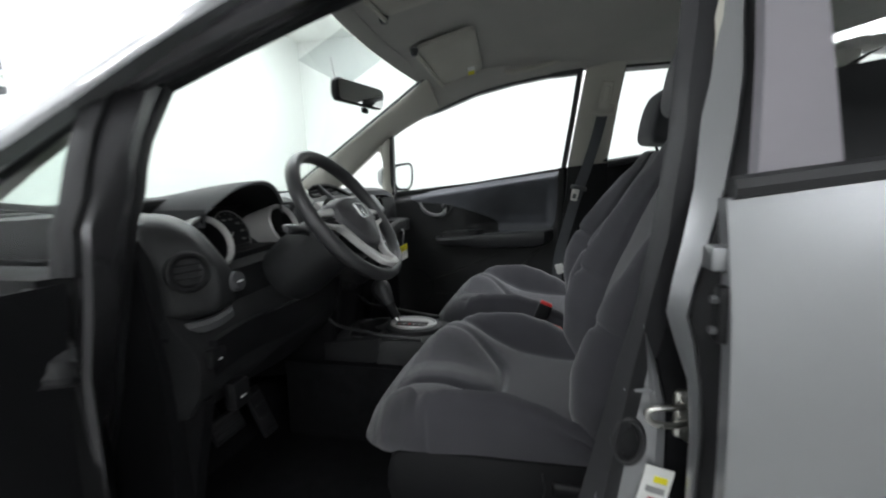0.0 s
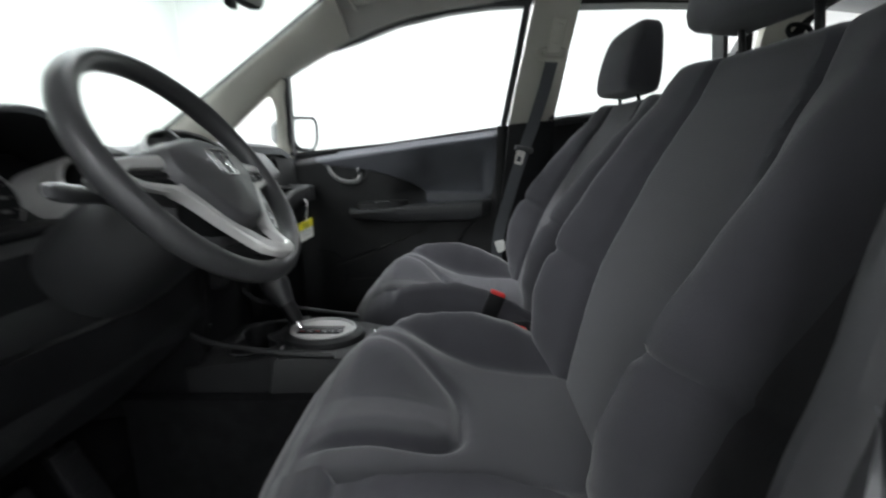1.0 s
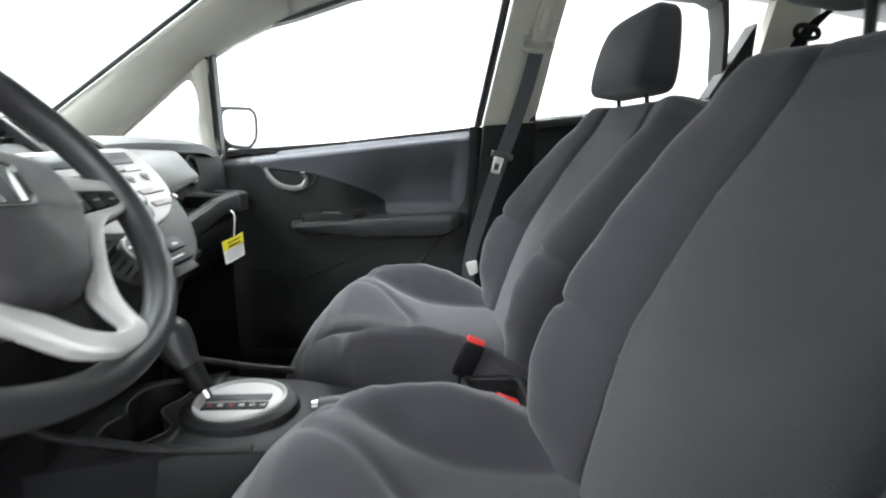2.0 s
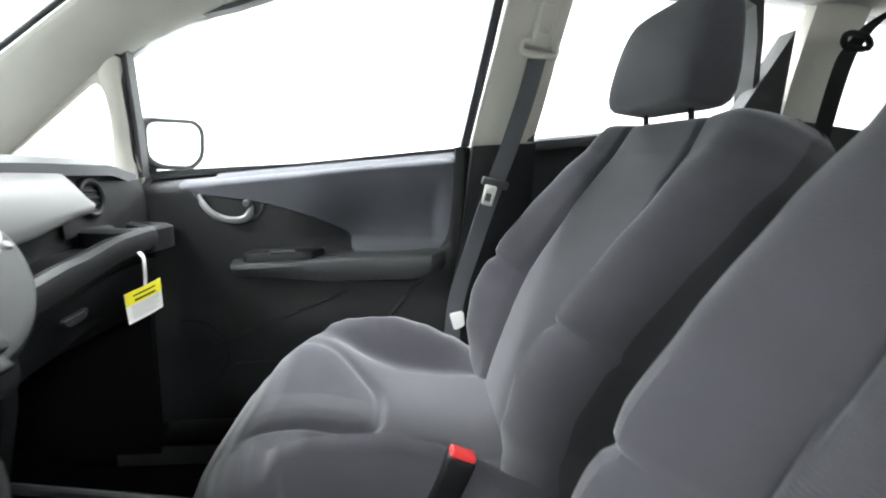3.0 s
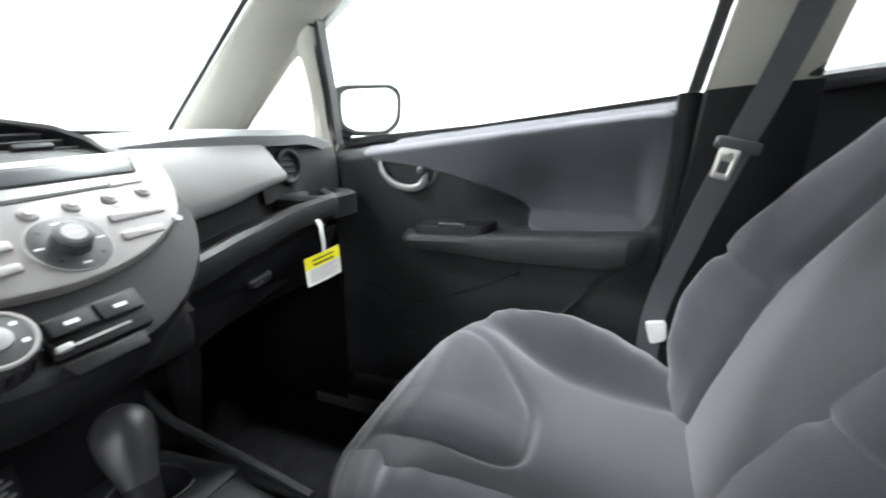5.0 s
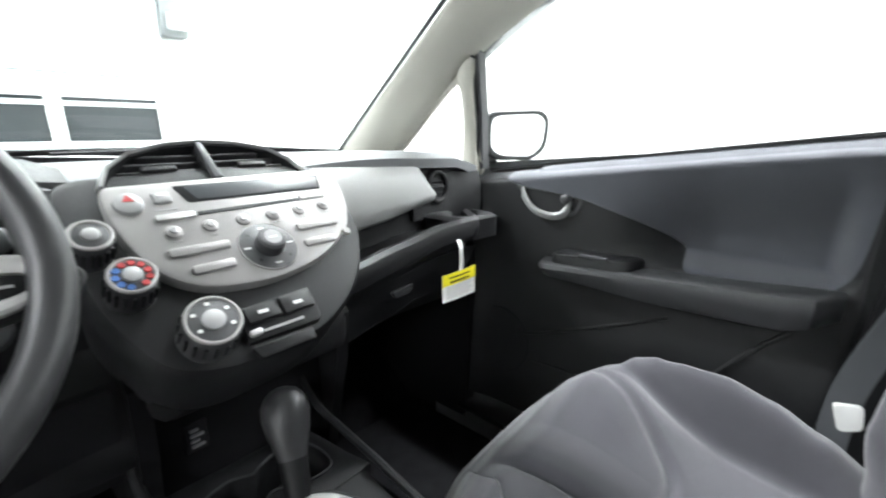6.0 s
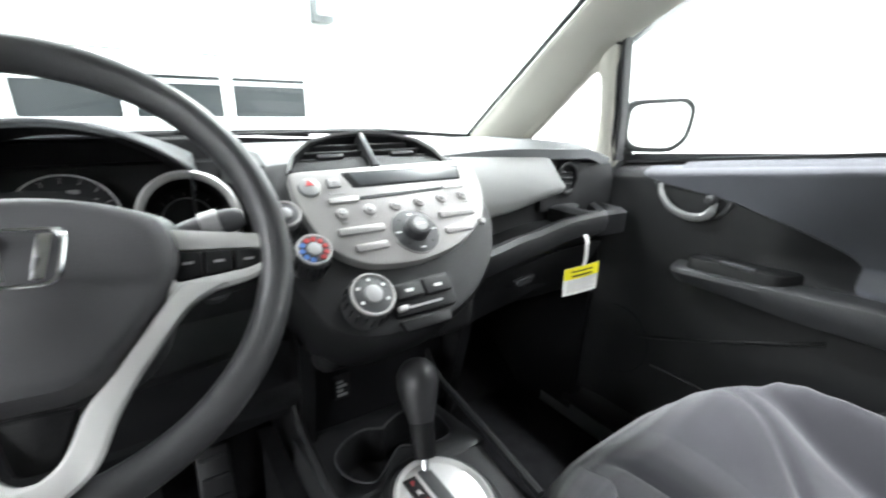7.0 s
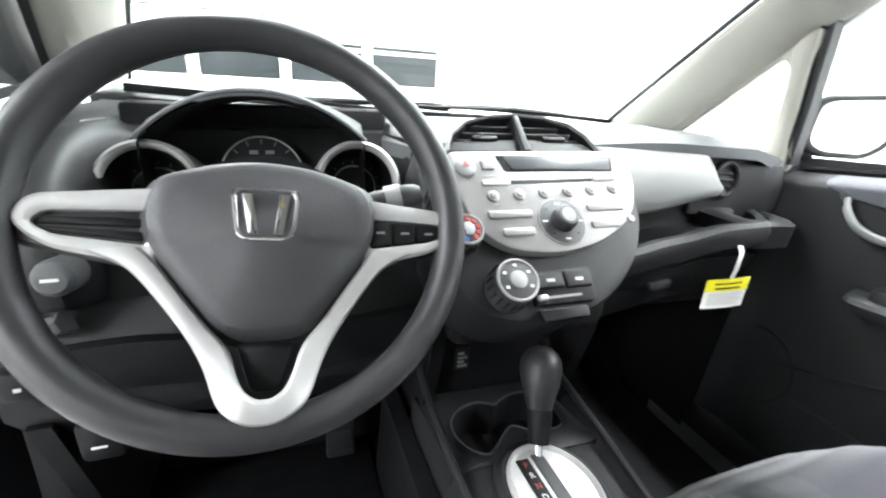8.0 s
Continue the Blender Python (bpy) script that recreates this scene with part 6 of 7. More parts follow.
def buckle(x, y, z, label):
    b = thing("belt_buckle", (x, y, z - 0.08), label, "belt buckle", "belt buckles")
    m = pose(x, y, z, 22, 0, 0)
    part("body", box((-0.012, -0.020, -0.075), (0.012, 0.020, -0.002), 0.006, 3, m), BLACK, b)
    part("release", box((-0.0095, -0.0175, -0.010), (0.0095, 0.0175, 0.004), 0.003, 3, m), RED, b, "red release button")
    part("stalk", tube([m @ Vector((0, 0, -0.07)), m @ Vector((0, -0.02, -0.13))], 0.010, 8, flat=0.6), BLACK, b)


buckle(0.085, -0.115, 0.660, "red and black belt buckle standing beside the passenger seat")
buckle(-0.095, -0.135, 0.645, "red and black belt buckle standing beside the driver seat")


# ---- belts, mirror, visors, handle, tag ----
def ribbon(pts, wdir, width, thick=0.0016, n=8):
    P = spline(pts, n)
    W = [Vector(w) for w in wdir]
    rings = []
    for i, p in enumerate(P):
        t = i / (len(P) - 1) * (len(W) - 1)
        k = min(int(t), len(W) - 2)
        w = W[k].lerp(W[k + 1], t - k).normalized() * (width / 2)
        d = (P[min(i + 1, len(P) - 1)] - P[max(i - 1, 0)]).normalized()
        nn = w.cross(d).normalized() * thick / 2
        rings.append([p - w - nn, p + w - nn, p + w + nn, p - w + nn])
    return loft(rings)


def seat_belt(s):
    b = thing("seat_belt", (s * 0.55, -0.31, 0.9), "grey webbing seat belt hanging from the door pillar", "seat belt", "seat belts")
    part("webbing", ribbon([(s * 0.518, -0.318, 1.275), (s * 0.515, -0.295, 1.18), (s * 0.514, -0.265, 1.08), (s * 0.512, -0.238, 1.0), (s * 0.532, -0.20, 0.86), (s * 0.548, -0.165, 0.70), (s * 0.555, -0.165, 0.48)],
                           [(0.15 * s, 1, 0.2), (0.1 * s, 1, 0.2), (0.1 * s, 1, 0.25), (-0.1 * s, 1, 0.25), (-0.05 * s, 1, 0.3), (0, 1, 0.2), (0, 1, 0)], 0.038), BELT, b)
    slot = [Vector((s * 0.514, -0.318 + a, 1.285 + z)) for a, z in ((-0.036, 0.002), (-0.03, 0.012), (0.03, 0.014), (0.038, 0.004), (0.032, -0.01), (-0.03, -0.012))]
    part("guide_loop", tube(spline(slot, 4, True), 0.008, 8, True), BEIGE, b, "pale grey belt guide")
    part("height_adjuster", box((-0.010, -0.021, -0.05), (0.012, 0.021, 0.05), 0.007, 3, pose(s * 0.503, -0.325, 1.335, 8, s * -18, 0)), BEIGE, b)
    part("adjuster_grip", box((-0.016, -0.012, -0.028), (0.002, 0.012, 0.028), 0.005, 3, pose(s * 0.500, -0.325, 1.342, 8, s * -18, 0)), BEIGE, b)
    tp = part("tongue_grip", box((-0.006, -0.030, -0.009), (0.006, 0.030, 0.009), 0.005, 3, pose(s * 0.503, -0.236, 1.004, 12, 0, 0)), PLASTIC_MID, b)
    put = lambda a, bb, c: pose(s * 0.492, -0.222, 0.978, 12, 0, 0) @ Vector((-s * c, a, bb))
    o = rounded([(-0.014, 0.022), (0.014, 0.022), (0.012, -0.022), (-0.012, -0.022)], 0.005, 4)
    i = rounded([(-0.0065, 0.004), (0.0065, 0.004), (0.0065, -0.013), (-0.0065, -0.013)], 0.002, 4)
    part("tongue", band(o, i, put, 0.003, 0.001), STEEL, b, "bright steel belt tongue")
    part("anchor_cover", plate(rounded([(-0.152, 0.700), (-0.185, 0.708), (-0.190, 0.672), (-0.165, 0.660)], 0.008, 4), lambda a, bb, c: Vector((s * (0.535 - c), a, bb)), 0.008, 0.002), TAG_WHITE, b, "white belt label")


seat_belt(1)
rb = thing("rear_seat_belt", (0.52, -1.04, 1.0), "black rear seat belt hanging from the rear pillar", "seat belt", "seat belts")
part("webbing", ribbon([(0.53, -1.16, 1.43), (0.51, -1.09, 1.39), (0.50, -1.04, 1.34), (0.50, -1.015, 1.28), (0.51, -1.00, 1.10), (0.53, -1.00, 0.80)], [(0.3, 1, -0.4), (0.2, 1, -0.2), (0.1, 1, 0)], 0.040), MATTE, rb)
part("guide_loop", tube(spline([Vector((0.497, -1.04 + a, 1.342 + b)) for a, b in ((-0.03, -0.012), (-0.022, 0.010), (0.022, 0.016), (0.034, 0.002), (0.02, -0.014))], 4, True), 0.007, 8, True), MATTE, rb, "black belt guide")


def rear_mirror():
    m = thing("rear_view_mirror", (-0.17, 0.36, 1.25), "black rear-view mirror on the windshield", "rear-view mirror")
    c = Vector((-0.178, 0.338, 1.243))
    n = Vector((-0.30, -0.95, -0.04)).normalized()
    u = n.cross(Vector((0, 0, -1))).normalized()
    v = n.cross(u)
    v = -v if v.z < 0 else v
    at = lambda a, b, k: c + u * a + v * b + n * k
    out = rounded([(-0.088, 0.020), (-0.078, 0.028), (0.078, 0.028), (0.088, 0.018), (0.084, -0.025), (-0.084, -0.025)], [0.01, 0.015, 0.015, 0.01, 0.012, 0.012], 5)
    sh = lambda k: [(p[0] * (1 - k * 0.35), p[1] * (1 - k)) for p in out]
    part("housing", loft([[at(*p, h) for p in sh(k)] for k, h in ((0.10, 0.0), (0.0, -0.006), (0.05, -0.02), (0.5, -0.035))]), BLACK, m)
    part("mirror_glass", patch(sh(0.12), lambda a, b, t: at(a, b, 0.0015), 3), MIRROR, m, "silver mirror glass")
    part("stem", tube(spline([at(-0.01, 0, -0.03), at(-0.015, 0.004, -0.05), at(-0.02, 0.008, -0.065)], 5), 0.009, 10), BLACK, m)
    part("arm", tube([at(-0.02, 0.008, -0.062), (-0.06, 0.475, 1.375)], 0.0025, 6), RADIO, m)
    part("tab", box((-0.012, -0.006, -0.008), (0.012, 0.006, 0.004), 0.003, 2, pose(c.x, c.y - 0.005, c.z - 0.036)), BLACK, m)


rear_mirror()


def sun_visor(s):
    v = thing("sun_visor", (s * 0.28, 0.2, 1.43), "folded pale grey sun visor against the headliner", "sun visor", "sun visors")
    o = rounded([(s * 0.13, 0.285), (s * 0.43, 0.275), (s * 0.445, 0.225), (s * 0.42, 0.115), (s * 0.12, 0.10)], 0.02, 4)
    zz = lambda a, b: headliner_z(a, b) - 0.012
    part("panel", patch(o, lambda a, b, t: Vector((a, b, zz(a, b) - 0.012 * smoothstep(0, 0.2, t))), 6, (0, 0, 0.012)), BEIGE, v)
    part("pivot", tube([(s * 0.135, 0.29, zz(0.135, 0.29) + 0.006), (s * 0.135, 0.29, zz(0.135, 0.29) - 0.014)], [0.014, 0.009], 12), PLASTIC_MID, v)
    part("arm", tube([(s * 0.135, 0.285, zz(0.2, 0.28) - 0.008), (s * 0.44, 0.268, zz(0.43, 0.27) - 0.006)], 0.006, 8), BEIGE, v)
    lb = part("warning_label", plate(rounded([(s * 0.36, 0.135), (s * 0.41, 0.14), (s * 0.41, 0.165), (s * 0.36, 0.16)], 0.002, 2), lambda a, b, c: Vector((a, b, zz(a, b) - 0.0135 - c)), -0.001), TAG_WHITE, v)
    part("label_band", plate([(s * 0.385, 0.139), (s * 0.409, 0.1415), (s * 0.409, 0.164), (s * 0.385, 0.162)], lambda a, b, c: Vector((a, b, zz(a, b) - 0.0155 - c)), -0.0005), TAG_YELLOW, lb)


sun_visor(1)
sun_visor(-1)
for s in (1, -1):
    g = thing("grab_handle", (s * 0.44, -0.07, 1.44), "pale grey grab handle above the door", "grab handle", "grab handles")
    zg = lambda y: 1.440 + (0.03 - y) * 0.16
    part("grip", tube(spline([(s * 0.452, 0.035, zg(0.035) + 0.004), (s * 0.436, 0.02, zg(0.02) - 0.014), (s * 0.428, -0.03, zg(-0.03) - 0.022), (s * 0.428, -0.11, zg(-0.11) - 0.022), (s * 0.436, -0.16, zg(-0.16) - 0.014), (s * 0.452, -0.175, zg(-0.175) + 0.004)], 6), 0.009, 10), BEIGE, g)
    part("recess", box((s * 0.440, -0.15, 1.447), (s * 0.456, 0.01, 1.470), 0.006), BEIGE, g)


def hang_tag():
    t = thing("hang_tag", (0.435, 0.455, 0.80), "yellow and white printed card tag hanging from the dash shelf", "hang tag")
    part("strap", ribbon([(0.428, 0.452, 0.862), (0.426, 0.440, 0.848), (0.432, 0.442, 0.830), (0.446, 0.450, 0.805), (0.447, 0.452, 0.788)], [(1, 0.2, 0), (1, 0.2, 0)], 0.017, 0.0012, 5), TAG_WHITE, t, "white paper strap")
    a, b, d, c = Vector((0.398, 0.462, 0.783)), Vector((0.492, 0.448, 0.793)), Vector((0.395, 0.455, 0.727)), Vector((0.497, 0.448, 0.731))
    n = (b - a).cross(d - a).normalized()
    n = -n if n.y > 0 else n
    at = lambda p, q, k: a.lerp(b, p).lerp(d.lerp(c, p), q) + n * (k + 0.003 * math.sin(math.pi * p))
    card = part("card", sheet(lambda u, v: at(u, v, 0), 6, 6, 0.0008, tuple(-n)), TAG_WHITE, t)
    part("header", sheet(lambda u, v: at(mix(0.0, 1.0, u), mix(0.0, 0.42, v), 0.0008), 6, 3), TAG_YELLOW, card, "yellow printed header")
    for k, (p0, p1, q, h) in enumerate(((0.18, 0.80, 0.13, 0.05), (0.2, 0.78, 0.28, 0.06))):
        part("print_bar", sheet(lambda u, v: at(mix(p0, p1, u), q + h * v, 0.0014), 4, 1), PLASTIC, card)
    for k in range(7):
        part("print_bar", sheet(lambda u, v: at(mix(0.1, 0.88 - 0.12 * (k % 3 == 2), u), 0.47 + 0.065 * k + 0.018 * v, 0.0012), 4, 1), GREY_BUTTON, card)


hang_tag()


# ---- driver door opening: pillars, seals, striker ----
def opening():
    Z = [0.30, 0.42, 0.52, 0.605, 0.68, 0.745, 0.80, 0.84, 0.87, 0.90, 0.945, 1.0, 1.06, 1.12, 1.2, 1.3, 1.40]
    E1 = [(0.30, -0.09), (0.605, -0.146), (0.745, -0.178), (0.884, -0.209), (0.993, -0.227), (1.11, -0.246), (1.219, -0.264), (1.40, -0.288)]
    E2 = [(0.30, -0.11), (0.619, -0.163), (0.76, -0.187), (0.858, -0.206), (0.951, -0.224), (1.074, -0.243), (1.211, -0.268), (1.40, -0.292)]
    E3 = [(0.30, -0.240), (0.694, -0.234), (0.772, -0.232), (0.819, -0.228), (0.844, -0.216), (0.871, -0.209), (0.945, -0.224), (1.02, -0.244), (1.194, -0.273), (1.40, -0.300)]
    E4 = [(0.30, -0.236), (0.714, -0.234), (0.785, -0.234), (0.834, -0.229), (0.873, -0.221), (0.933, -0.237), (0.991, -0.257), (1.017, -0.268), (1.179, -0.302), (1.40, -0.334)]

    E3 = [(z, y - 0.016) for z, y in E3]
    E4 = [(z, y - 0.016) for z, y in E4]
    rim_x = lambda z: outer(z) - 0.050

    def run(name, f, mat, label="", zs=Z):
        return part(name, loft([[Vector((-x, y, z)) for x, y in f(z)] for z in zs]), mat, car, label)
    run("b_pillar_seal", lambda z: [(inner(z) + 0.020, line(E1, z) - 0.012), (inner(z) + 0.026, line(E1, z) + 0.001), (inner(z) + 0.036, line(E1, z) + 0.004), (inner(z) + 0.046, line(E2, z) + 0.003), (inner(z) + 0.052, line(E2, z) - 0.006), (inner(z) + 0.045, line(E2, z) - 0.03), (inner(z) + 0.02, line(E2, z) - 0.03)], RUBBER, "grey rubber door seal")
    G = [(0.30, -0.245), (0.66, -0.240), (0.74, -0.239), (0.80, -0.226), (0.846, -0.209), (0.87, -0.214), (0.951, -0.232), (1.074, -0.252), (1.211, -0.277), (1.40, -0.300)]
    run("b_pillar_step", lambda z: [(inner(z) + 0.030, line(G, z) + 0.006), (inner(z) + 0.042, line(G, z) - 0.002), (inner(z) + 0.036, line(G, z) - 0.030), (rim_x(z) - 0.075, line(E3, z) - 0.030), (rim_x(z) - 0.043, line(E3, z) - 0.006), (rim_x(z) - 0.043, line(E3, z) - 0.06), (inner(z) + 0.02, line(G, z) - 0.06)], BLACK)
    run("b_pillar_skin", lambda z: [(rim_x(z) - 0.046, line(E3, z) - 0.012), (rim_x(z) - 0.042, line(E3, z) - 0.001), (rim_x(z) - 0.034, line(E3, z) + 0.002), (rim_x(z) - 0.024, mix(line(E3, z), line(E4, z), 0.6) + 0.002), (rim_x(z) - 0.017, line(E4, z)), (rim_x(z) - 0.020, line(E4, z) - 0.004), (rim_x(z) - 0.046, line(E4, z) - 0.02)], PAINT, "painted pillar edge")
    run("b_pillar_gap", lambda z: [(rim_x(z) - 0.05, line(E4, z) - 0.006), (rim_x(z) - 0.019, line(E4, z) - 0.0045), (outer(z) - 0.022, -0.31 - 0.06 * smoothstep(1.0, 1.3, z)), (outer(z) - 0.06, -0.31 - 0.06 * smoothstep(1.0, 1.3, z))], BLACK)
    # bare metal face, turned outwards, with its grommet and the latch striker
    FL = [(0.30, -0.120), (0.62, -0.152), (0.75, -0.179), (0.80, -0.192), (0.846, -0.2065)]
    FR = [(0.30, -0.240), (0.66, -0.237), (0.74, -0.236), (0.80, -0.222), (0.846, -0.2085)]
    face = run("pillar_face", lambda z: [(0.684, line(FL, z)), (0.692, mix(line(FL, z), line(FR, z), 0.12)), (0.692, mix(line(FL, z), line(FR, z), 0.75)), (0.697, mix(line(FL, z), line(FR, z), 0.86)), (0.696, line(FR, z)), (0.684, line(FR, z) - 0.004)], PAINT, "bare painted pillar face", [0.30, 0.42, 0.52, 0.62, 0.68, 0.72, 0.745, 0.77, 0.80, 0.825, 0.846])
    part("press_line", box((-0.695, -0.222, 0.763), (-0.690, -0.190, 0.767), 0.001), PAINT, face)
    oval = [Vector((-0.693, -0.197 + 0.017 * math.cos(a), 0.700 + 0.028 * math.sin(a))) for a in [k * math.pi / 16 for k in range(32)]]
    gr = part("grommet", tube(oval, 0.004, 8, True), RUBBER, car, "oval rubber grommet")
    part("grommet_web", loft([[p.lerp(Vector((-0.693 + d, -0.197, 0.70)), t) for p in oval] for t, d in ((0.08, -0.001), (0.35, 0.004), (0.40, -0.003), (0.75, -0.003))]), BLACK, gr)
    st = part("striker_plate", box((-0.690, -0.278, 0.705), (-0.672, -0.246, 0.765), 0.007, 3), STEEL, car, "bright zinc striker")
    part("striker_loop", tube(spline([(-0.688, -0.262, 0.750), (-0.700, -0.245, 0.750), (-0.702, -0.222, 0.748), (-0.702, -0.215, 0.740), (-0.702, -0.222, 0.730), (-0.700, -0.245, 0.728), (-0.688, -0.262, 0.728)], 4), 0.0038, 8), STEEL, st)
    for z in (0.759, 0.714):
        part("screw", tube([(-0.690, -0.262, z), (-0.697, -0.262, z)], [0.009, 0.007], 12), STEEL, st)
    lbl = thing("door_label", (-0.698, -0.225, 0.64), "printed paper sticker on the door pillar", "sticker")
    lm = pose(-0.7005, -0.225, 0.640, 12, 0, 0)
    part("paper", box((-0.001, -0.016, -0.035), (0.001, 0.016, 0.035), 0, 2, lm), TAG_WHITE, lbl)
    for k in range(4):
        part("print_bar", box((-0.0018, -0.011, -0.026 + k * 0.014), (-0.0008, 0.010 - 0.006 * (k % 2), -0.018 + k * 0.014), 0, 2, lm), (TAG_YELLOW, RED_MARK, GREY_BUTTON, TAG_YELLOW)[k], lbl)
    # rear door hinge in the dark gap
    hb = part("hinge_bracket", box((-0.792, -0.258, 0.925), (-0.765, -0.240, 0.948), 0.004), PAINT, car, "painted hinge bracket")
    hl = part("hinge_leaf", box((-0.802, -0.258, 0.862), (-0.785, -0.244, 0.914), 0.004), BLACK, car, "black bolted hinge")
    for dz in (0.872, 0.900):
        part("bolt", tube([(-0.796, -0.245, dz + 0.002), (-0.796, -0.239, dz + 0.002)], [0.0045, 0.004], 6), PLASTIC_MID, hl)
    # front post between quarter window and door opening, and the frame over the door
    PI = [(0.30, 0.72), (0.442, 0.683), (0.76, 0.594), (0.91, 0.557), (1.007, 0.535), (1.08, 0.532), (1.174, 0.521), (1.20, 0.510)]
    PM = [(0.30, 0.68), (0.495, 0.622), (0.687, 0.575), (0.866, 0.540), (1.006, 0.512), (1.178, 0.506), (1.20, 0.498)]
    PO = [(0.30, 0.56), (0.731, 0.511), (0.837, 0.506), (0.925, 0.509), (1.006, 0.515), (1.10, 0.528), (1.197, 0.535)]
    zp = [0.30, 0.42, 0.55, 0.68, 0.76, 0.84, 0.91, 0.96, 1.007, 1.05, 1.09, 1.13, 1.174, 1.2]
    run("a_post_seal", lambda z: [(inner(z) - 0.010, line(PI, z) + 0.016), (inner(z) - 0.006, line(PI, z)), (inner(z) + 0.004, line(PI, z) - 0.006), (inner(z) + 0.018, line(PI, z) - 0.008), (inner(z) + 0.024, line(PI, z) + 0.012)], RUBBER, "", zp)
    # the post faces away from the lamps; its shade is in the paint colour
    run("a_post_step", lambda z: [(inner(z) + 0.016, line(PI, z) + 0.03), (inner(z) + 0.020, mix(line(PI, z), line(PM, z), 0.4) + 0.002), (inner(z) + 0.044, line(PM, z) + 0.003), (inner(z) + 0.056, line(PM, z) - 0.001), (mix(inner(z) + 0.056, outer(z) - 0.05, 0.5), mix(line(PM, z), line(PO, z), 0.5) - 0.003), (outer(z) - 0.056, line(PO, z) - 0.002), (outer(z) - 0.048, line(PO, z) + 0.004), (outer(z) - 0.05, line(PO, z) + 0.05), (inner(z) + 0.03, line(PI, z) + 0.06)], PAINT_SHADED, "grey painted front post, darkened as in shade", zp)
    run("quarter_frame", lambda z: [(outer(z) - 0.054, line(PO, z) + 0.006), (outer(z) - 0.034, line(PO, z) + 0.002), (outer(z) - 0.028, line(PO, z) + 0.010), (outer(z) - 0.028, line(PO, z) + 0.034), (outer(z) - 0.05, line(PO, z) + 0.036)], RUBBER, "", [0.90, 0.96, 1.0, 1.05, 1.1, 1.15, 1.19])
    R = [(0.515, 1.185), (0.426, 1.224), (0.33, 1.26), (0.238, 1.295), (0.12, 1.338), (0.0, 1.362), (-0.12, 1.378), (-0.29, 1.39)]
    RR = [(p.x, p.y) for p in spline([(a, b, 0) for a, b in R], 4)]

    def over(name, mat, f):
        part(name, loft([[Vector((-x, y, zz)) for x, zz in f(inner(z), outer(z) - 0.012, z)] for y, z in RR]), mat, car)
    over("roof_seal", RUBBER, lambda i, o, z: ((i - 0.010, z + 0.012), (i - 0.006, z - 0.002), (i + 0.006, z - 0.008), (i + 0.020, z - 0.004), (i + 0.022, z + 0.012)))
    # roof step and frame take the same shade-darkened paint
    over("roof_step", PAINT_SHADED, lambda i, o, z: ((i + 0.016, z + 0.03), (i + 0.018, z - 0.002), (i + 0.05, z - 0.010), (i + 0.065, z - 0.022), (o - 0.04, z - 0.020), (o - 0.04, z + 0.03)))
    over("roof_frame", PAINT_SHADED, lambda i, o, z: ((o - 0.05, z + 0.0), (o - 0.03, z - 0.022), (o - 0.008, z - 0.024), (o + 0.002, z - 0.012), (o - 0.012, z + 0.03)))
    # hinge pillar below the post, with the wiring boot and hinge of the opened door
    part("hinge_pillar", loft([[Vector((-x, y, z)) for x, y in ((0.64, 0.70), (0.70, 0.58), (0.76, 0.522), (0.80, 0.535), (0.80, 0.95), (0.64, 0.95))] for z in (0.27, 0.6, 0.80, 0.90)]), BLACK, car)
    part("wiring_boot", tube(spline([(-0.79, 0.56, 0.80), (-0.80, 0.53, 0.81), (-0.81, 0.505, 0.80), (-0.82, 0.50, 0.77)], 5), [0.022 + 0.003 * (k % 2) for k in range(16)], 14), RUBBER, car)
    for z in (0.50, 0.86):
        part("door_hinge_leaf", box((-0.806, 0.50, z - 0.03), (-0.785, 0.56, z + 0.03), 0.006), BLACK, car)
    part("dash_end_cap", loft([[Vector((x, a, b)) for a, b in ((0.64, 0.60), (0.60, 0.70), (0.585, 0.80), (0.59, 0.93), (0.66, 0.975), (0.95, 0.96), (0.95, 0.6))] for x in (-0.640, -0.630)]), BLACK, car)


opening()


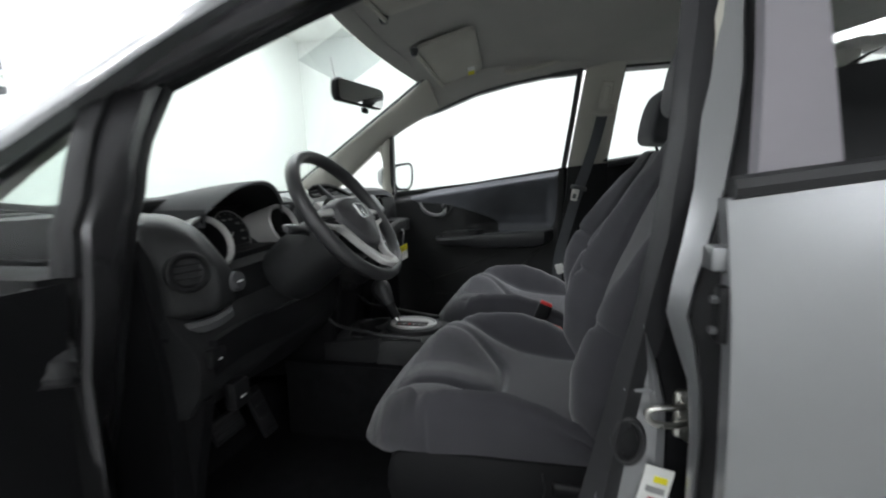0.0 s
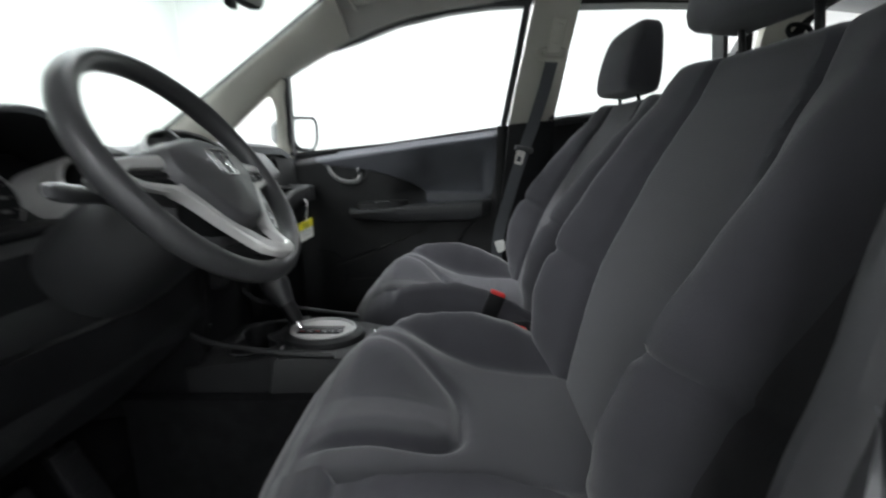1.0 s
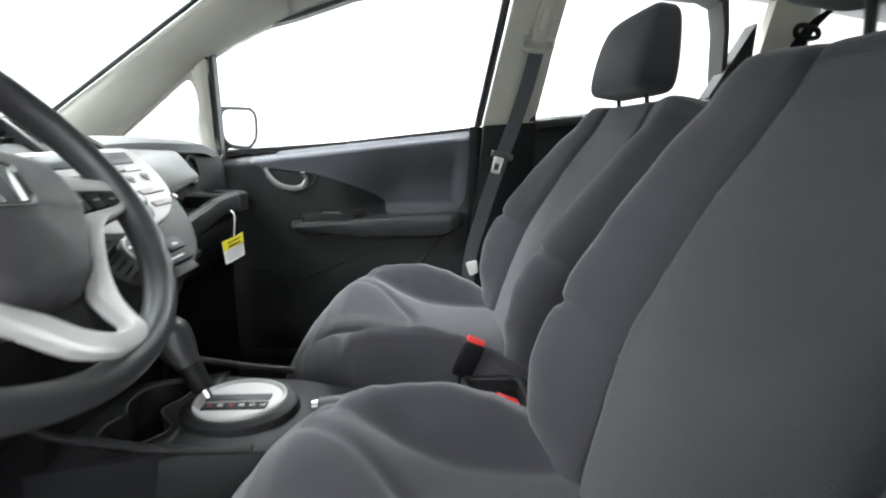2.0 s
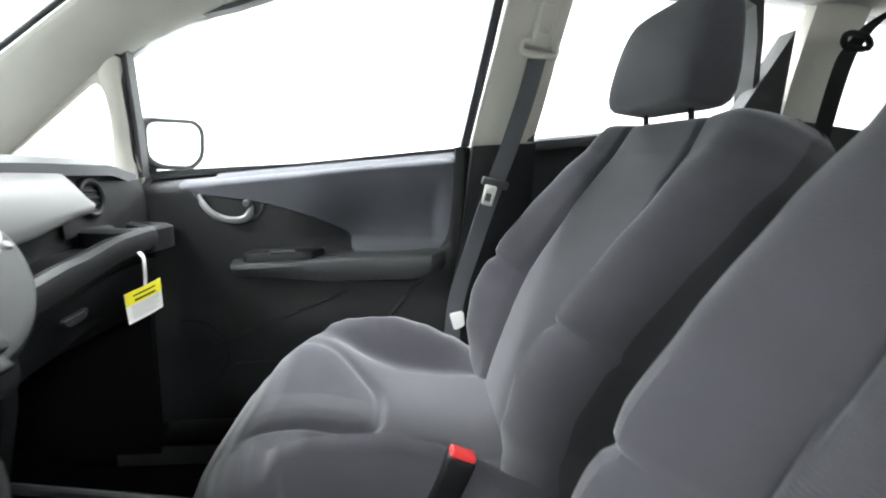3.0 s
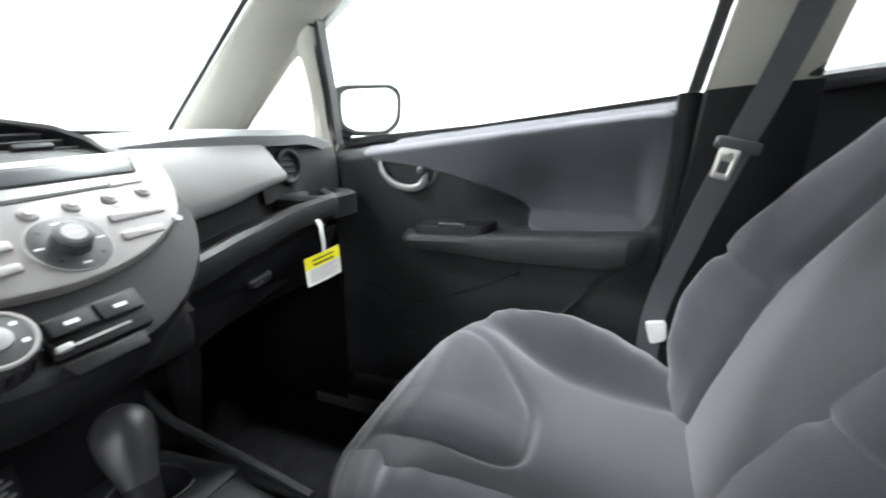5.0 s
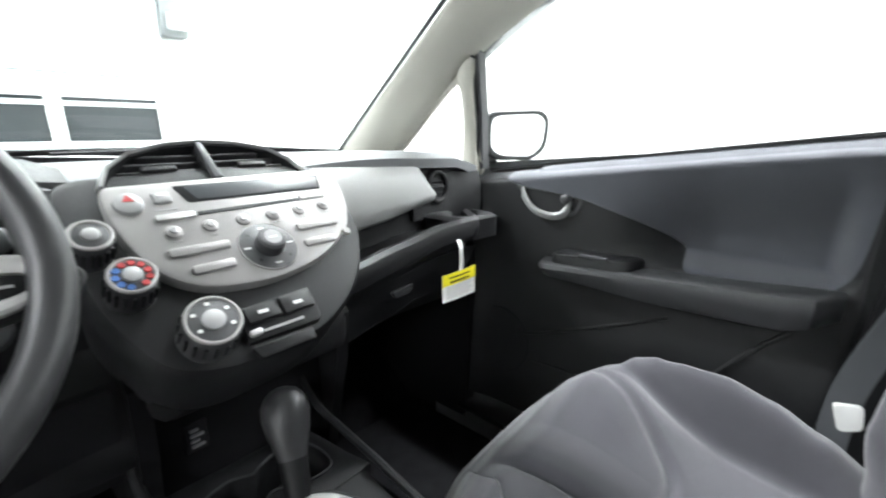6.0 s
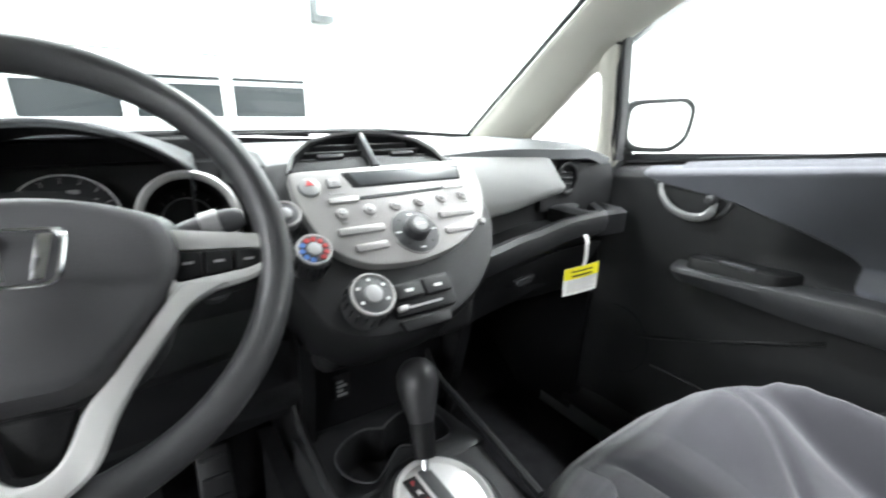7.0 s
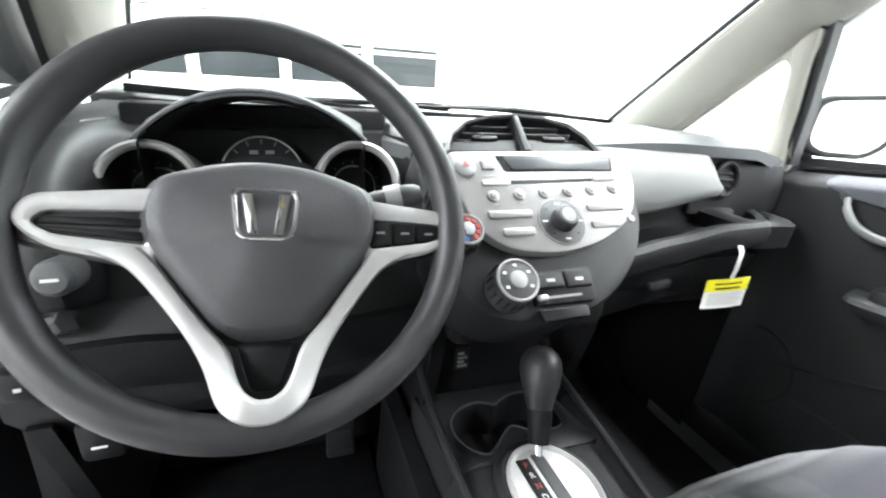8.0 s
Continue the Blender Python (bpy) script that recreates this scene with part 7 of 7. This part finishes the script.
def driver_door():
    d = thing("driver_door", (-0.82, 0.50, 0.35), "wide open grey driver door with black lining", "car door")
    m = Matrix.Translation((-0.825, 0.50, 0)) @ pose(0, 0, 0, 0, 0, -88)
    part("lining", sheet(lambda u, v: m @ Vector((0.02 - 0.02 * math.sin(math.pi * v), mix(-0.03, -0.80, u), mix(0.36, 0.90, v))), 10, 10, 0.05, (1, 0, 0)), BLACK, d)
    part("outer_skin", sheet(lambda u, v: m @ Vector((-0.07 - 0.02 * math.sin(math.pi * v), mix(-0.01, -0.82, u), mix(0.33, 0.91, v))), 10, 10, 0.02, (1, 0, 0)), PAINT, d)
    part("armrest", box((0.0, -0.70, 0.78), (0.07, -0.25, 0.83), 0.02, 3, m), PLASTIC, d)
    part("window_frame", tube([m @ Vector(p) for p in ((-0.03, -0.06, 0.90), (0.03, -0.10, 1.15), (0.10, -0.25, 1.28), (0.15, -0.55, 1.38), (0.16, -0.78, 1.40), (0.03, -0.80, 0.90))], 0.014, 8), RUBBER, d)


driver_door()


def road_wheels():
    """Four wheels and the two bumpers, so that the car stands on the garage floor."""
    for s in (1, -1):
        for y in (1.32, -1.33):
            ty = part("wheel", loft([[Vector((s * x, y + rr * math.cos(a), 0.295 + rr * math.sin(a))) for a in [2 * math.pi * k / 40 for k in range(40)]] for x, rr in ((0.62, 0.20), (0.61, 0.27), (0.63, 0.294), (0.76, 0.294), (0.785, 0.27), (0.78, 0.20))]), RUBBER, car, "black tyre")
            part("rim", loft([[Vector((s * x, y + rr * math.cos(a), 0.295 + rr * math.sin(a))) for a in [2 * math.pi * k / 40 for k in range(40)]] for x, rr in ((0.74, 0.198), (0.782, 0.196), (0.772, 0.17), (0.764, 0.05), (0.78, 0.03))]), SILVER, ty, "silver wheel rim")
    for y0, y1, zt in ((1.90, 2.03, 0.80), (-2.02, -1.86, 0.78)):
        rings = []
        for k in range(17):
            x = mix(-0.80, 0.80, k / 16)
            c = 0.10 * (abs(x) / 0.80) ** 4 * (1 if y0 > 0 else -1)
            rings.append([Vector((x, y0 - c, 0.24)), Vector((x, y1 - c, 0.24)), Vector((x, y1 - c, 0.62)), Vector((x, mix(y0, y1, 0.6) - c, zt)), Vector((x, y0 - c, zt))])
        part("bumper", loft(rings), PAINT, car)


SET[0] = Matrix()
road_wheels()
